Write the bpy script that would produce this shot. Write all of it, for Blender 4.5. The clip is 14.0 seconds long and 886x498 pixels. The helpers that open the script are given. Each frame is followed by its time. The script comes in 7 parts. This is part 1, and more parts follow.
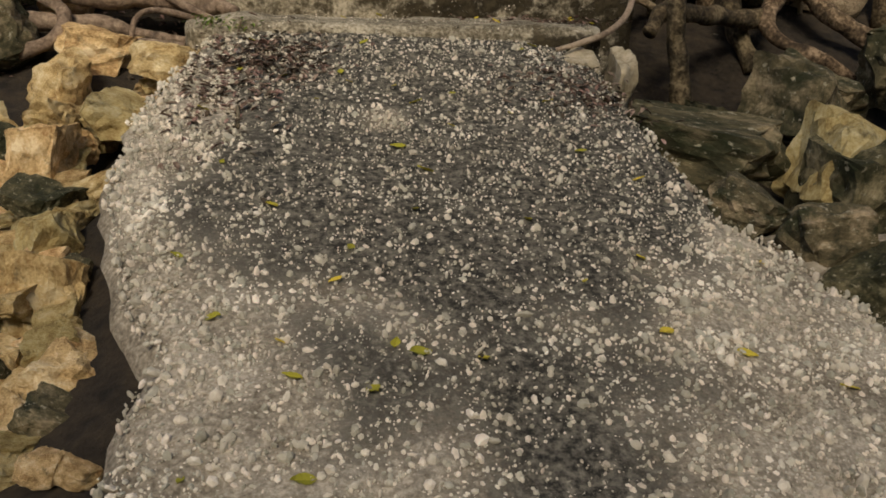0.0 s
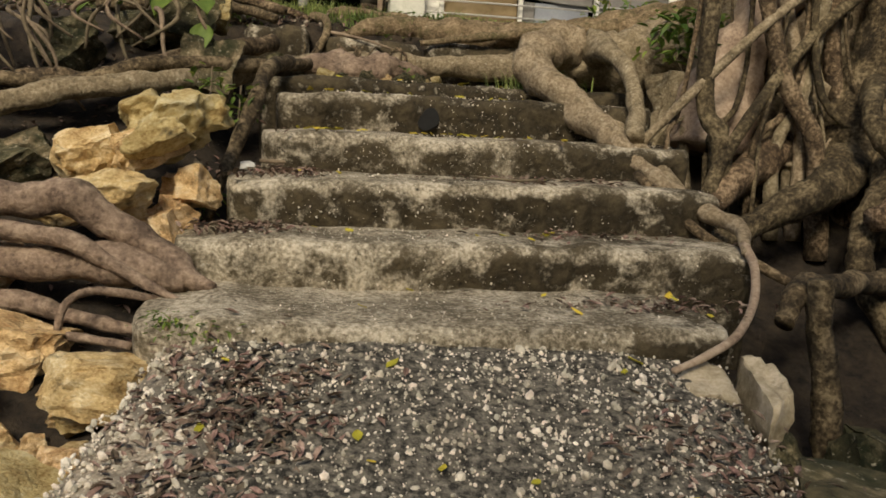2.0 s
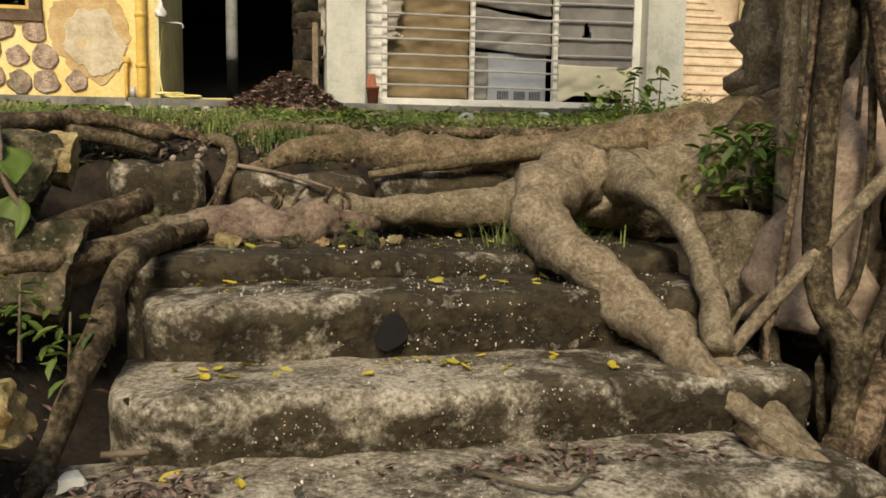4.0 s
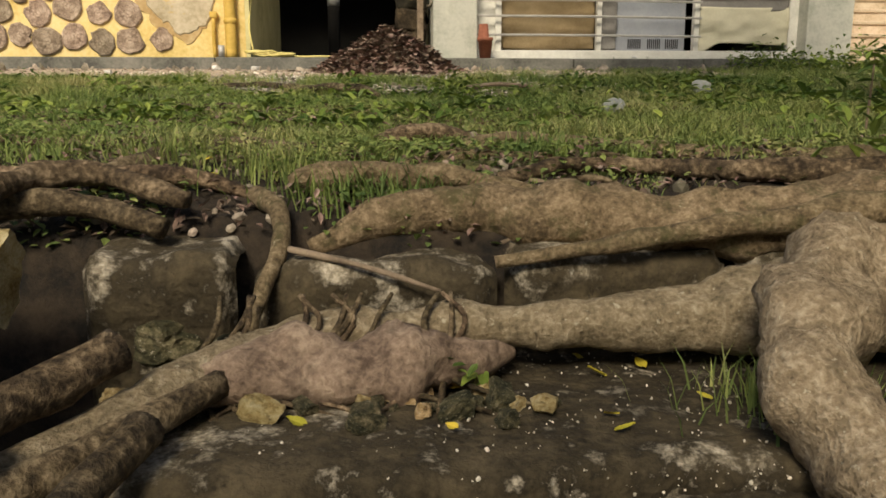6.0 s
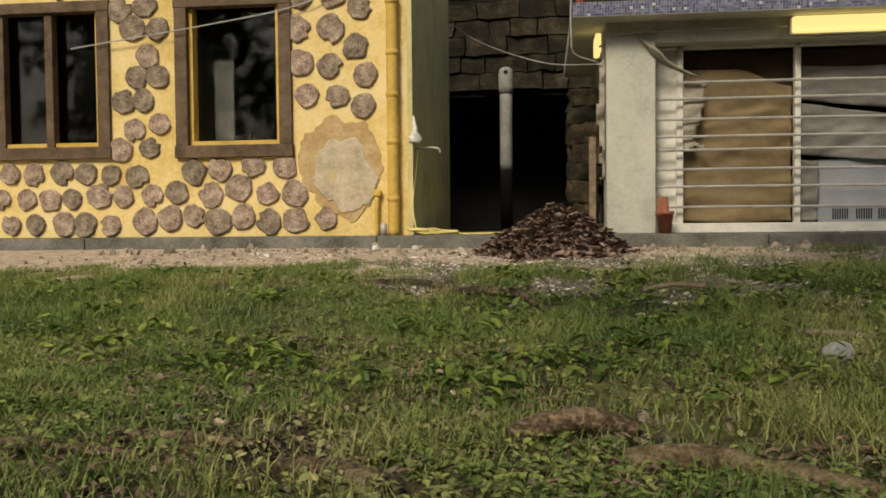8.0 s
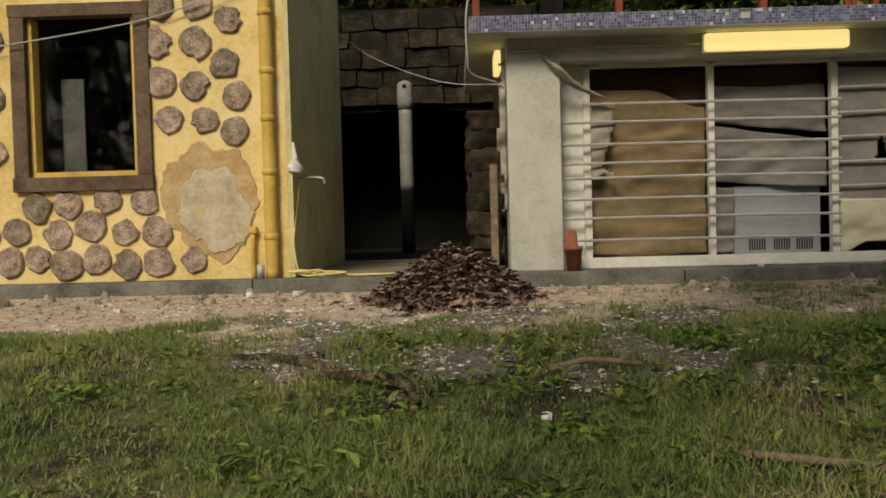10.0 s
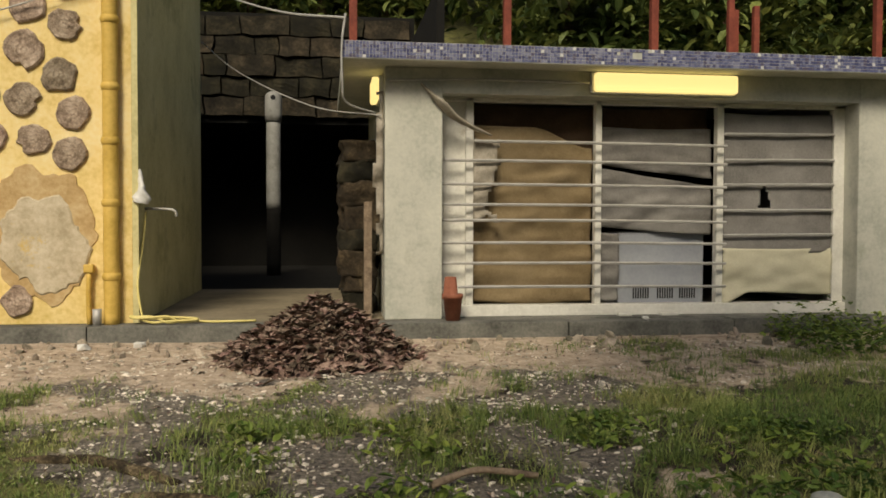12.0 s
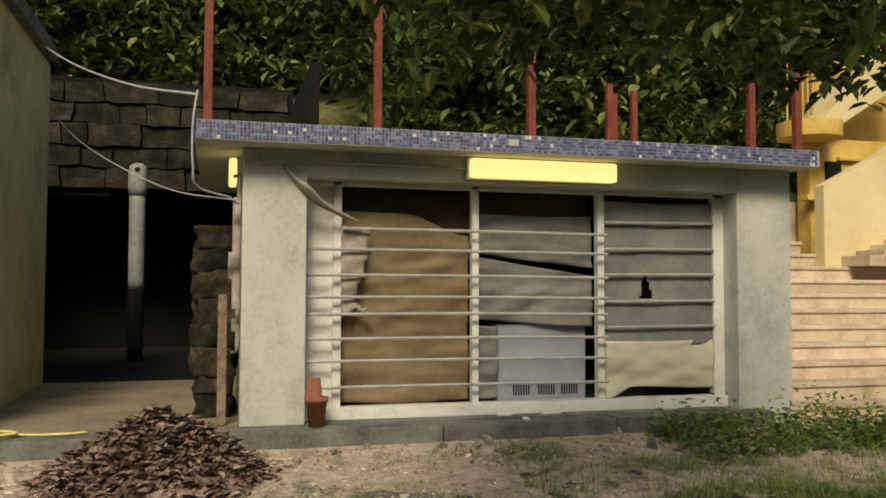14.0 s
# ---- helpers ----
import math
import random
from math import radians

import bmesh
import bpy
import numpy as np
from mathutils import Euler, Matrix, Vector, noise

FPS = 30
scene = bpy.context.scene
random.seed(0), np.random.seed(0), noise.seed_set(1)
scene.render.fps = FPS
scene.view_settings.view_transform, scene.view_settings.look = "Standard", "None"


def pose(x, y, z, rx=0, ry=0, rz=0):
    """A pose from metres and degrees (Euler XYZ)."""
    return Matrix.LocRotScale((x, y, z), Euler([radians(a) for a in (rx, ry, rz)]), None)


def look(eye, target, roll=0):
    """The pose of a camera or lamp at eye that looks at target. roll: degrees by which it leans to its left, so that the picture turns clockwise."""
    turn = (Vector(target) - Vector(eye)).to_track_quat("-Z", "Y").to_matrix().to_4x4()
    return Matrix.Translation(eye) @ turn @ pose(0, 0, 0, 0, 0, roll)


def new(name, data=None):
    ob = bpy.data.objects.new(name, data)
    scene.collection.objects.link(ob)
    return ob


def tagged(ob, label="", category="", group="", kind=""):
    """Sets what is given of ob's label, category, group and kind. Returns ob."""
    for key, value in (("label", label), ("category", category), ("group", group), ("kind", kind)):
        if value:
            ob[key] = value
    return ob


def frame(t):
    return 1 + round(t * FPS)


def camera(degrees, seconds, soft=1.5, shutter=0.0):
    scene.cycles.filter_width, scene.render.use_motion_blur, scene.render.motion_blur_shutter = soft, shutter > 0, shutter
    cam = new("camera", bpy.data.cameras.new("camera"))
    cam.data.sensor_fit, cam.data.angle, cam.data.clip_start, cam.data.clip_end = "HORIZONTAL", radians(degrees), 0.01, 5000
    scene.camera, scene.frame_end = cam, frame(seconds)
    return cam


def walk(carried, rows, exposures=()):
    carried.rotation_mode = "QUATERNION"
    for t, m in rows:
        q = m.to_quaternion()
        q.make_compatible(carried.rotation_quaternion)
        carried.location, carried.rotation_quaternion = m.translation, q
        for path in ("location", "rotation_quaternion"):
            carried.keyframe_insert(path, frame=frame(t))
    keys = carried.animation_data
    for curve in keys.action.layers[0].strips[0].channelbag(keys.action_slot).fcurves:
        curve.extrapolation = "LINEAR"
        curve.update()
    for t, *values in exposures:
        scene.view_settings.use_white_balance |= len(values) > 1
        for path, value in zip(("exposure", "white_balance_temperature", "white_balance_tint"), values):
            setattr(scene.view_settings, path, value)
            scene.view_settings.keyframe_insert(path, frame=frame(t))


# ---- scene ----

cam = camera(54.8, 14.0, soft=1.7)
PATH = [
    (0, (0.002, 0.003, 1.299), (0.312, 1.879, 0.676), 1.9),
    (0.5, (0.003, 0.353, 1.401), (0.29, 2.267, 0.896), 1.0),
    (1, (-0.054, 0.698, 1.548), (0.257, 2.632, 1.145), 0.6),
    (1.5, (-0.059, 0.93, 1.611), (0.277, 2.869, 1.253), 1.4),
    (2, (0.008, 1.243, 1.66), (0.314, 3.195, 1.347), 3.1),
    (2.5, (0.021, 1.592, 1.799), (0.323, 3.55, 1.529), 3.0),
    (3, (0.06, 1.936, 1.887), (0.443, 3.886, 1.664), 1.9),
    (3.2, (0.091, 2.093, 1.941), (0.513, 4.035, 1.715), 2.0),
    (5.3, (0.175, 3.595, 2.331), (0.539, 5.531, 1.985), -0.9),
    (5.5, (0.188, 3.711, 2.348), (0.525, 5.646, 1.969), -0.6),
    (6, (0.26, 3.966, 2.439), (0.435, 5.919, 2.041), 0.1),
    (6.5, (0.303, 4.209, 2.561), (0.284, 6.188, 2.267), -0.1),
    (7, (0.328, 4.406, 2.673), (0.133, 6.387, 2.488), -0.2),
    (7.2, (0.35, 4.484, 2.711), (0.07, 6.459, 2.561), 0.0),
    (9.3, (0.51, 5.442, 2.973), (0.418, 7.44, 2.936), -1.8),
    (9.5, (0.537, 5.546, 3.034), (0.464, 7.544, 2.979), -1.7),
    (10, (0.542, 5.814, 3.097), (0.506, 7.813, 3.038), -1.5),
    (10.5, (0.521, 6.026, 3.21), (0.555, 8.025, 3.145), -1.2),
    (11, (0.555, 6.219, 3.288), (0.675, 8.214, 3.214), -0.6),
    (11.5, (0.546, 6.368, 3.395), (0.747, 8.355, 3.291), 0.0),
    (12, (0.541, 6.521, 3.47), (0.81, 8.502, 3.408), 0.2),
    (12.5, (0.58, 6.751, 3.602), (0.939, 8.718, 3.622), -0.4),
    (13, (0.647, 6.831, 3.615), (1.076, 8.784, 3.68), -0.4),
    (13.5, (0.759, 6.959, 3.653), (1.239, 8.899, 3.746), 0.4),
    (14, (0.842, 7.046, 3.708), (1.354, 8.977, 3.799), 0.2),
]
EXPOSURES = [(0, 0.32), (0.5, 0.5), (1.5, 0.72), (2, 0.54), (3.2, 0.65), (5.3, 0.35), (6, 0.45), (6.5, 0.55), (7.2, 0.35), (9.3, -0.22), (10, -0.15), (11, 0.0), (14, 0.15)]
walk(cam, [(t, look(eye, target, roll)) for t, eye, target, roll in PATH], EXPOSURES)

# ---- light ----
SUN_AZ, SUN_EL = 198.0, 40.0   # degrees clockwise from +y, and up
world = bpy.data.worlds.new("sky")
scene.world = world
world.use_nodes = True
wn = world.node_tree.nodes
wn.clear()
sky = wn.new("ShaderNodeTexSky")
sky.sky_type, sky.sun_disc = "NISHITA", False
sky.sun_elevation, sky.sun_rotation = radians(SUN_EL), radians(SUN_AZ)
sky.air_density, sky.dust_density = 1.0, 4.0
bg = wn.new("ShaderNodeBackground")
bg.inputs["Strength"].default_value = 0.068
wo = wn.new("ShaderNodeOutputWorld")
world.node_tree.links.new(sky.outputs[0], bg.inputs[0])
world.node_tree.links.new(bg.outputs[0], wo.inputs[0])
sun_data = bpy.data.lights.new("sun", "SUN")
sun_data.energy, sun_data.angle, sun_data.color = 2.7, radians(18), (1.0, 0.88, 0.68)
sun = new("sun", sun_data)
a, e = radians(SUN_AZ), radians(SUN_EL)
way_to_sun = Vector((math.sin(a) * math.cos(e), math.cos(a) * math.cos(e), math.sin(e)))
sun.matrix_world = look(way_to_sun * 30, (0, 0, 0))

# ---- materials ----
R = random.Random(7)


def mat(name, cols, scale=3.0, fine=40.0, rough=0.85, bump=0.3, metal=0.0, vary=0.0, island=0.0, stain=None, stain_at=(0.55, 0.7), mid=0.5, bump_scale=None, translucent=0.0, fw=0.32, spread=0.14):
    """Two scales of noise over two or three colours, with optional stains, per-object or per-piece variation and fine relief."""
    m = bpy.data.materials.new(name)
    m.use_nodes = True
    nt = m.node_tree
    N, L = nt.nodes, nt.links
    bs = N["Principled BSDF"]
    tc = N.new("ShaderNodeTexCoord")
    n1, n2 = N.new("ShaderNodeTexNoise"), N.new("ShaderNodeTexNoise")
    for n, sc, dt in ((n1, scale, 5), (n2, fine, 4)):
        n.inputs["Scale"].default_value, n.inputs["Detail"].default_value = sc, dt
        n.inputs["Roughness"].default_value = 0.65
        L.new(tc.outputs["Object"], n.inputs["Vector"])
    mx = N.new("ShaderNodeMath")
    mx.operation = "MULTIPLY_ADD"
    mx.inputs[1].default_value, mx.inputs[2].default_value = fw, 0.0
    L.new(n2.outputs["Fac"], mx.inputs[0])
    ad = N.new("ShaderNodeMath")
    ad.operation = "MULTIPLY_ADD"
    ad.inputs[1].default_value = 1 - fw
    L.new(n1.outputs["Fac"], ad.inputs[0])
    L.new(mx.outputs[0], ad.inputs[2])
    cr = N.new("ShaderNodeValToRGB")
    el = cr.color_ramp.elements
    el[0].position, el[1].position = mid - spread, mid + spread
    el[0].color, el[1].color = (*cols[0], 1), (*cols[-1], 1)
    if len(cols) == 3:
        k = el.new(mid)
        k.color = (*cols[1], 1)
    L.new(ad.outputs[0], cr.inputs[0])
    col = cr.outputs[0]
    if stain:
        n3 = N.new("ShaderNodeTexNoise")
        n3.inputs["Scale"].default_value, n3.inputs["Detail"].default_value = scale * 0.8, 8
        n3.inputs["Roughness"].default_value = 0.7
        mp = N.new("ShaderNodeMapping")
        mp.inputs["Location"].default_value = (3.7, 1.9, 8.1)
        L.new(tc.outputs["Object"], mp.inputs[0])
        L.new(mp.outputs[0], n3.inputs["Vector"])
        r3 = N.new("ShaderNodeMapRange")
        r3.inputs["From Min"].default_value, r3.inputs["From Max"].default_value = stain_at
        L.new(n3.outputs["Fac"], r3.inputs["Value"])
        m3 = N.new("ShaderNodeMix")
        m3.data_type = "RGBA"
        m3.inputs[7].default_value = (*stain, 1)
        L.new(r3.outputs[0], m3.inputs[0])
        L.new(col, m3.inputs[6])
        col = m3.outputs[2]
    if vary or island:
        hs = N.new("ShaderNodeHueSaturation")
        src = N.new("ShaderNodeObjectInfo").outputs["Random"] if vary else N.new("ShaderNodeNewGeometry").outputs["Random Per Island"]
        mr = N.new("ShaderNodeMapRange")
        w = vary or island
        mr.inputs["To Min"].default_value, mr.inputs["To Max"].default_value = 1 - w, 1 + w
        L.new(src, mr.inputs["Value"])
        L.new(mr.outputs[0], hs.inputs["Value"])
        mh = N.new("ShaderNodeMapRange")
        mh.inputs["To Min"].default_value, mh.inputs["To Max"].default_value = 0.5 + w * 0.05, 0.5 - w * 0.05
        L.new(src, mh.inputs["Value"])
        L.new(mh.outputs[0], hs.inputs["Hue"])
        L.new(col, hs.inputs["Color"])
        col = hs.outputs[0]
    L.new(col, bs.inputs["Base Color"])
    bs.inputs["Roughness"].default_value, bs.inputs["Metallic"].default_value = rough, metal
    bs.inputs["Specular IOR Level"].default_value = 0.3
    if bump:
        bp = N.new("ShaderNodeBump")
        bp.inputs["Strength"].default_value, bp.inputs["Distance"].default_value = bump, 0.02
        if bump_scale:
            n4 = N.new("ShaderNodeTexNoise")
            n4.inputs["Scale"].default_value, n4.inputs["Detail"].default_value = bump_scale, 6
            L.new(tc.outputs["Object"], n4.inputs["Vector"])
            L.new(n4.outputs["Fac"], bp.inputs["Height"])
        else:
            L.new(ad.outputs[0], bp.inputs["Height"])
        L.new(bp.outputs[0], bs.inputs["Normal"])
    if translucent:
        tl = N.new("ShaderNodeBsdfTranslucent")
        L.new(col, tl.inputs["Color"])
        ms = N.new("ShaderNodeMixShader")
        ms.inputs[0].default_value = translucent
        L.new(bs.outputs[0], ms.inputs[1])
        L.new(tl.outputs[0], ms.inputs[2])
        L.new(ms.outputs[0], N["Material Output"].inputs["Surface"])
    return m


M_CONC = mat("worn_concrete", [(0.13, 0.108, 0.072), (0.34, 0.295, 0.215), (0.60, 0.535, 0.415)], 5, 70, 0.92, 0.7, bump_scale=38, fw=0.5, spread=0.09)
M_RAMP = mat("pebbly_concrete", [(0.17, 0.142, 0.105), (0.36, 0.31, 0.24), (0.60, 0.53, 0.43)], 3.5, 90, 0.9, 0.4, bump_scale=50, fw=0.5, spread=0.10)


def algae_mix(m, c0, c1, scale=45, gain=4.2, offset=-2.3):
    """Lays dark algae over a material where the mesh's "algae" layer says so, broken up by fine noise."""
    N, L = m.node_tree.nodes, m.node_tree.links
    at, mx, n, rp = N.new("ShaderNodeAttribute"), N.new("ShaderNodeMix"), N.new("ShaderNodeTexNoise"), N.new("ShaderNodeValToRGB")
    at.attribute_name, mx.data_type = "algae", "RGBA"
    tc = N.new("ShaderNodeTexCoord")
    L.new(tc.outputs["Object"], n.inputs["Vector"])
    n.inputs["Scale"].default_value, n.inputs["Detail"].default_value, n.inputs["Roughness"].default_value = scale, 8, 0.7
    e = rp.color_ramp.elements
    e[0].position, e[1].position = 0.40, 0.70
    e[0].color, e[1].color = (*c0, 1), (*c1, 1)
    mr = N.new("ShaderNodeMath")
    mr.operation, mr.use_clamp = "MULTIPLY_ADD", True
    mr.inputs[1].default_value = 1.7
    sb = N.new("ShaderNodeMath")
    sb.operation, sb.inputs[1].default_value, sb.inputs[2].default_value = "MULTIPLY_ADD", gain, offset
    L.new(n.outputs["Fac"], sb.inputs[0])
    L.new(at.outputs["Fac"], mr.inputs[0])
    L.new(sb.outputs[0], mr.inputs[2])
    old = N["Principled BSDF"].inputs["Base Color"].links[0].from_socket
    L.new(n.outputs["Fac"], rp.inputs[0])
    L.new(mr.outputs[0], mx.inputs[0])
    L.new(old, mx.inputs[6])
    L.new(rp.outputs[0], mx.inputs[7])
    L.new(mx.outputs[2], N["Principled BSDF"].inputs["Base Color"])


algae_mix(M_RAMP, (0.016, 0.0155, 0.013), (0.30, 0.27, 0.215), 44)


def spots(m, colour, scale, at=(0.60, 0.66), shift=2.3):
    """Lays crisp blotches of lichen or wear over a material."""
    N, L = m.node_tree.nodes, m.node_tree.links
    tc, mp, n, r, mx = N.new("ShaderNodeTexCoord"), N.new("ShaderNodeMapping"), N.new("ShaderNodeTexNoise"), N.new("ShaderNodeMapRange"), N.new("ShaderNodeMix")
    mp.inputs["Location"].default_value = (shift, shift * 0.7, -shift)
    n.inputs["Scale"].default_value, n.inputs["Detail"].default_value, n.inputs["Roughness"].default_value = scale, 6, 0.62
    r.inputs["From Min"].default_value, r.inputs["From Max"].default_value = at
    r.inputs["To Max"].default_value = 0.85
    mx.data_type = "RGBA"
    mx.inputs[7].default_value = (*colour, 1)
    bs = N["Principled BSDF"]
    old = bs.inputs["Base Color"].links[0].from_socket
    L.new(tc.outputs["Object"], mp.inputs[0])
    L.new(mp.outputs[0], n.inputs["Vector"])
    L.new(n.outputs["Fac"], r.inputs["Value"])
    L.new(r.outputs[0], mx.inputs[0])
    L.new(old, mx.inputs[6])
    L.new(mx.outputs[2], bs.inputs["Base Color"])


spots(M_CONC, (0.50, 0.455, 0.36), 5, (0.62, 0.72))
spots(M_CONC, (0.56, 0.52, 0.43), 34, (0.64, 0.69), 5.1)
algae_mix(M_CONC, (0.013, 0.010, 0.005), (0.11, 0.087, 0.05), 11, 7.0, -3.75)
spots(M_CONC, (0.018, 0.014, 0.008), 26, (0.63, 0.69), 7.7)
M_PEB = mat("pebble_stone", [(0.42, 0.37, 0.29), (0.66, 0.60, 0.49), (0.85, 0.80, 0.69)], 6, 60, 0.8, 0.2, island=0.4)
M_BLOCK = mat("pale_broken_concrete", [(0.26, 0.21, 0.13), (0.46, 0.39, 0.27), (0.66, 0.58, 0.44)], 9, 60, 0.9, 0.8, stain=(0.07, 0.06, 0.04), stain_at=(0.56, 0.68))
M_GRIT = mat("grey_tan_chips", [(0.14, 0.12, 0.09), (0.28, 0.24, 0.18), (0.46, 0.40, 0.31)], 6, 60, 0.9, 0.2, island=0.45)
M_ROCK = mat("yellow_limestone", [(0.30, 0.18, 0.065), (0.62, 0.46, 0.22), (0.82, 0.70, 0.45)], 3.2, 34, 0.9, 1.0, vary=0.30, stain=(0.10, 0.072, 0.035), stain_at=(0.58, 0.70), fw=0.35, spread=0.13)
M_ROCKD = mat("mossy_limestone", [(0.03, 0.03, 0.016), (0.11, 0.095, 0.05), (0.34, 0.28, 0.17)], 3.5, 30, 0.9, 0.9, vary=0.35, stain=(0.022, 0.026, 0.011), stain_at=(0.45, 0.62), fw=0.25)
M_ROOT = mat("root_bark", [(0.028, 0.019, 0.010), (0.115, 0.082, 0.046), (0.31, 0.235, 0.145)], 7, 55, 0.85, 1.0, vary=0.25, fw=0.5, spread=0.10, stain=(0.03, 0.022, 0.013), stain_at=(0.52, 0.66))
M_ROOTG = mat("lichened_root_bark", [(0.11, 0.083, 0.05), (0.28, 0.22, 0.138), (0.48, 0.40, 0.28)], 22, 75, 0.88, 1.0, vary=0.15, fw=0.5, spread=0.15, stain=(0.11, 0.088, 0.05), stain_at=(0.54, 0.75))
M_ROOTP = mat("greyish_pink_root_bark", [(0.10, 0.068, 0.048), (0.25, 0.18, 0.128), (0.40, 0.305, 0.22)], 9, 50, 0.8, 0.9, fw=0.5, spread=0.12, stain=(0.085, 0.06, 0.042), stain_at=(0.55, 0.7))
spots(M_ROOTG, (0.50, 0.45, 0.33), 48, (0.62, 0.68))
spots(M_ROOTG, (0.06, 0.047, 0.025), 7, (0.60, 0.78), 8.2)
spots(M_ROCKD, (0.42, 0.38, 0.28), 17, (0.60, 0.68), 4.4)
# Mottled with moss; the darker brown also carries the shade on these roots.
M_ROOTM = mat("mossy_shaded_root_bark", [(0.065, 0.048, 0.026), (0.185, 0.138, 0.076), (0.36, 0.28, 0.17)], 16, 80, 0.88, 1.0, vary=0.2, fw=0.5, spread=0.13, stain=(0.075, 0.072, 0.028), stain_at=(0.52, 0.68))
spots(M_ROOTM, (0.40, 0.35, 0.24), 50, (0.64, 0.70), 3.1)
M_ROOTB = mat("smooth_pinkish_grey_bark", [(0.22, 0.155, 0.11), (0.40, 0.30, 0.215), (0.54, 0.43, 0.32)], 6, 60, 0.8, 0.7, fw=0.5, spread=0.14, stain=(0.16, 0.115, 0.075), stain_at=(0.55, 0.75))
M_TWIG = mat("dry_twig", [(0.10, 0.075, 0.05), (0.30, 0.24, 0.16)], 8, 60, 0.9, 0.3, vary=0.3)
M_LEAFY = mat("yellow_leaf", [(0.42, 0.36, 0.03), (0.62, 0.52, 0.06)], 20, 90, 0.55, 0.1, vary=0.35)
M_LEAFB = mat("dry_brown_leaf", [(0.062, 0.038, 0.027), (0.185, 0.128, 0.096), (0.36, 0.285, 0.22)], 9, 60, 0.8, 0.2, island=0.55)
M_LEAFG = mat("green_leaf", [(0.08, 0.145, 0.025), (0.25, 0.33, 0.065)], 1.2, 20, 0.5, 0.1, island=0.5, translucent=0.25)
M_LEAFD = mat("dark_green_leaf", [(0.030, 0.06, 0.016), (0.20, 0.24, 0.06)], 0.8, 12, 0.5, 0.1, island=0.6, translucent=0.25)
M_GRASS = mat("grass_blade", [(0.115, 0.185, 0.048), (0.235, 0.305, 0.085), (0.44, 0.42, 0.18)], 1.1, 9, 0.6, 0.0, island=0.4, translucent=0.3)
M_YELLOW = mat("yellow_paint", [(0.62, 0.45, 0.13), (0.78, 0.61, 0.26), (0.82, 0.69, 0.37)], 1.4, 25, 0.8, 0.35, stain=(0.50, 0.36, 0.15), stain_at=(0.6, 0.8))
M_YPOLE = mat("yellow_bamboo_paint", [(0.50, 0.33, 0.06), (0.72, 0.50, 0.13)], 3, 25, 0.6, 0.25, stain=(0.25, 0.15, 0.05), stain_at=(0.62, 0.75))
M_TAN = mat("bare_tan_plaster", [(0.36, 0.24, 0.10), (0.48, 0.34, 0.16), (0.58, 0.45, 0.25)], 5, 30, 0.9, 0.5)
M_TANP = mat("pale_inner_plaster", [(0.36, 0.30, 0.19), (0.50, 0.43, 0.30), (0.62, 0.55, 0.41)], 6, 30, 0.9, 0.5, stain=(0.58, 0.42, 0.14), stain_at=(0.60, 0.68))
M_GREEN = mat("green_painted_wall", [(0.46, 0.42, 0.20), (0.62, 0.57, 0.29), (0.70, 0.65, 0.36)], 1.5, 22, 0.8, 0.25, stain=(0.24, 0.23, 0.10), stain_at=(0.54, 0.75))
M_PALE = mat("pale_green_plaster", [(0.37, 0.38, 0.32), (0.50, 0.50, 0.43), (0.57, 0.565, 0.48)], 2.0, 28, 0.85, 0.35, stain=(0.30, 0.31, 0.24), stain_at=(0.58, 0.76))
M_WHITE = mat("chipped_white_paint", [(0.55, 0.54, 0.48), (0.76, 0.75, 0.68)], 4, 40, 0.6, 0.15, stain=(0.36, 0.32, 0.24), stain_at=(0.62, 0.72))
M_BAR = mat("weathered_grey_metal", [(0.34, 0.33, 0.31), (0.52, 0.51, 0.47)], 6, 60, 0.5, 0.1, metal=0.3)
M_LEDGE = mat("dark_grey_concrete", [(0.07, 0.07, 0.062), (0.15, 0.15, 0.13), (0.24, 0.23, 0.20)], 2.5, 35, 0.9, 0.4)
M_FLOOR = mat("passage_concrete", [(0.15, 0.125, 0.08), (0.33, 0.28, 0.19)], 1.2, 20, 0.85, 0.2)
# Near-black colour stands in for shade in rooms and the yard.
M_DARK = mat("shade_black", [(0.004, 0.004, 0.003), (0.011, 0.010, 0.008)], 2, 20, 0.95, 0.2)
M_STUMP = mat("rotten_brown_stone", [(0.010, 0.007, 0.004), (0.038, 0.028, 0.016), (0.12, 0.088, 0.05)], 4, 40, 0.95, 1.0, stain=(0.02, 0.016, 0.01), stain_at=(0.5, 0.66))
# Darkened base colour stands for the tree shade on the stone wall.
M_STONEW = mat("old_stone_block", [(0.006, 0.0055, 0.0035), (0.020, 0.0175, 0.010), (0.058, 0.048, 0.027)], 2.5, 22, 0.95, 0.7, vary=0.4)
M_WOODF = mat("brown_window_wood", [(0.06, 0.038, 0.022), (0.12, 0.08, 0.048), (0.17, 0.12, 0.075)], 6, 50, 0.7, 0.3)
M_LOG = mat("log_end_grain", [(0.13, 0.092, 0.064), (0.31, 0.24, 0.175), (0.50, 0.41, 0.315)], 12, 60, 0.9, 0.7, vary=0.28)
M_RED = mat("rusty_red_paint", [(0.13, 0.03, 0.018), (0.24, 0.06, 0.035)], 5, 40, 0.7, 0.2)
M_TERRA = mat("terracotta", [(0.20, 0.07, 0.04), (0.32, 0.125, 0.075)], 8, 50, 0.8, 0.2)
M_PVC = mat("grey_white_pvc", [(0.20, 0.20, 0.18), (0.33, 0.33, 0.30)], 3, 30, 0.5, 0.05, stain=(0.09, 0.085, 0.07), stain_at=(0.5, 0.75))
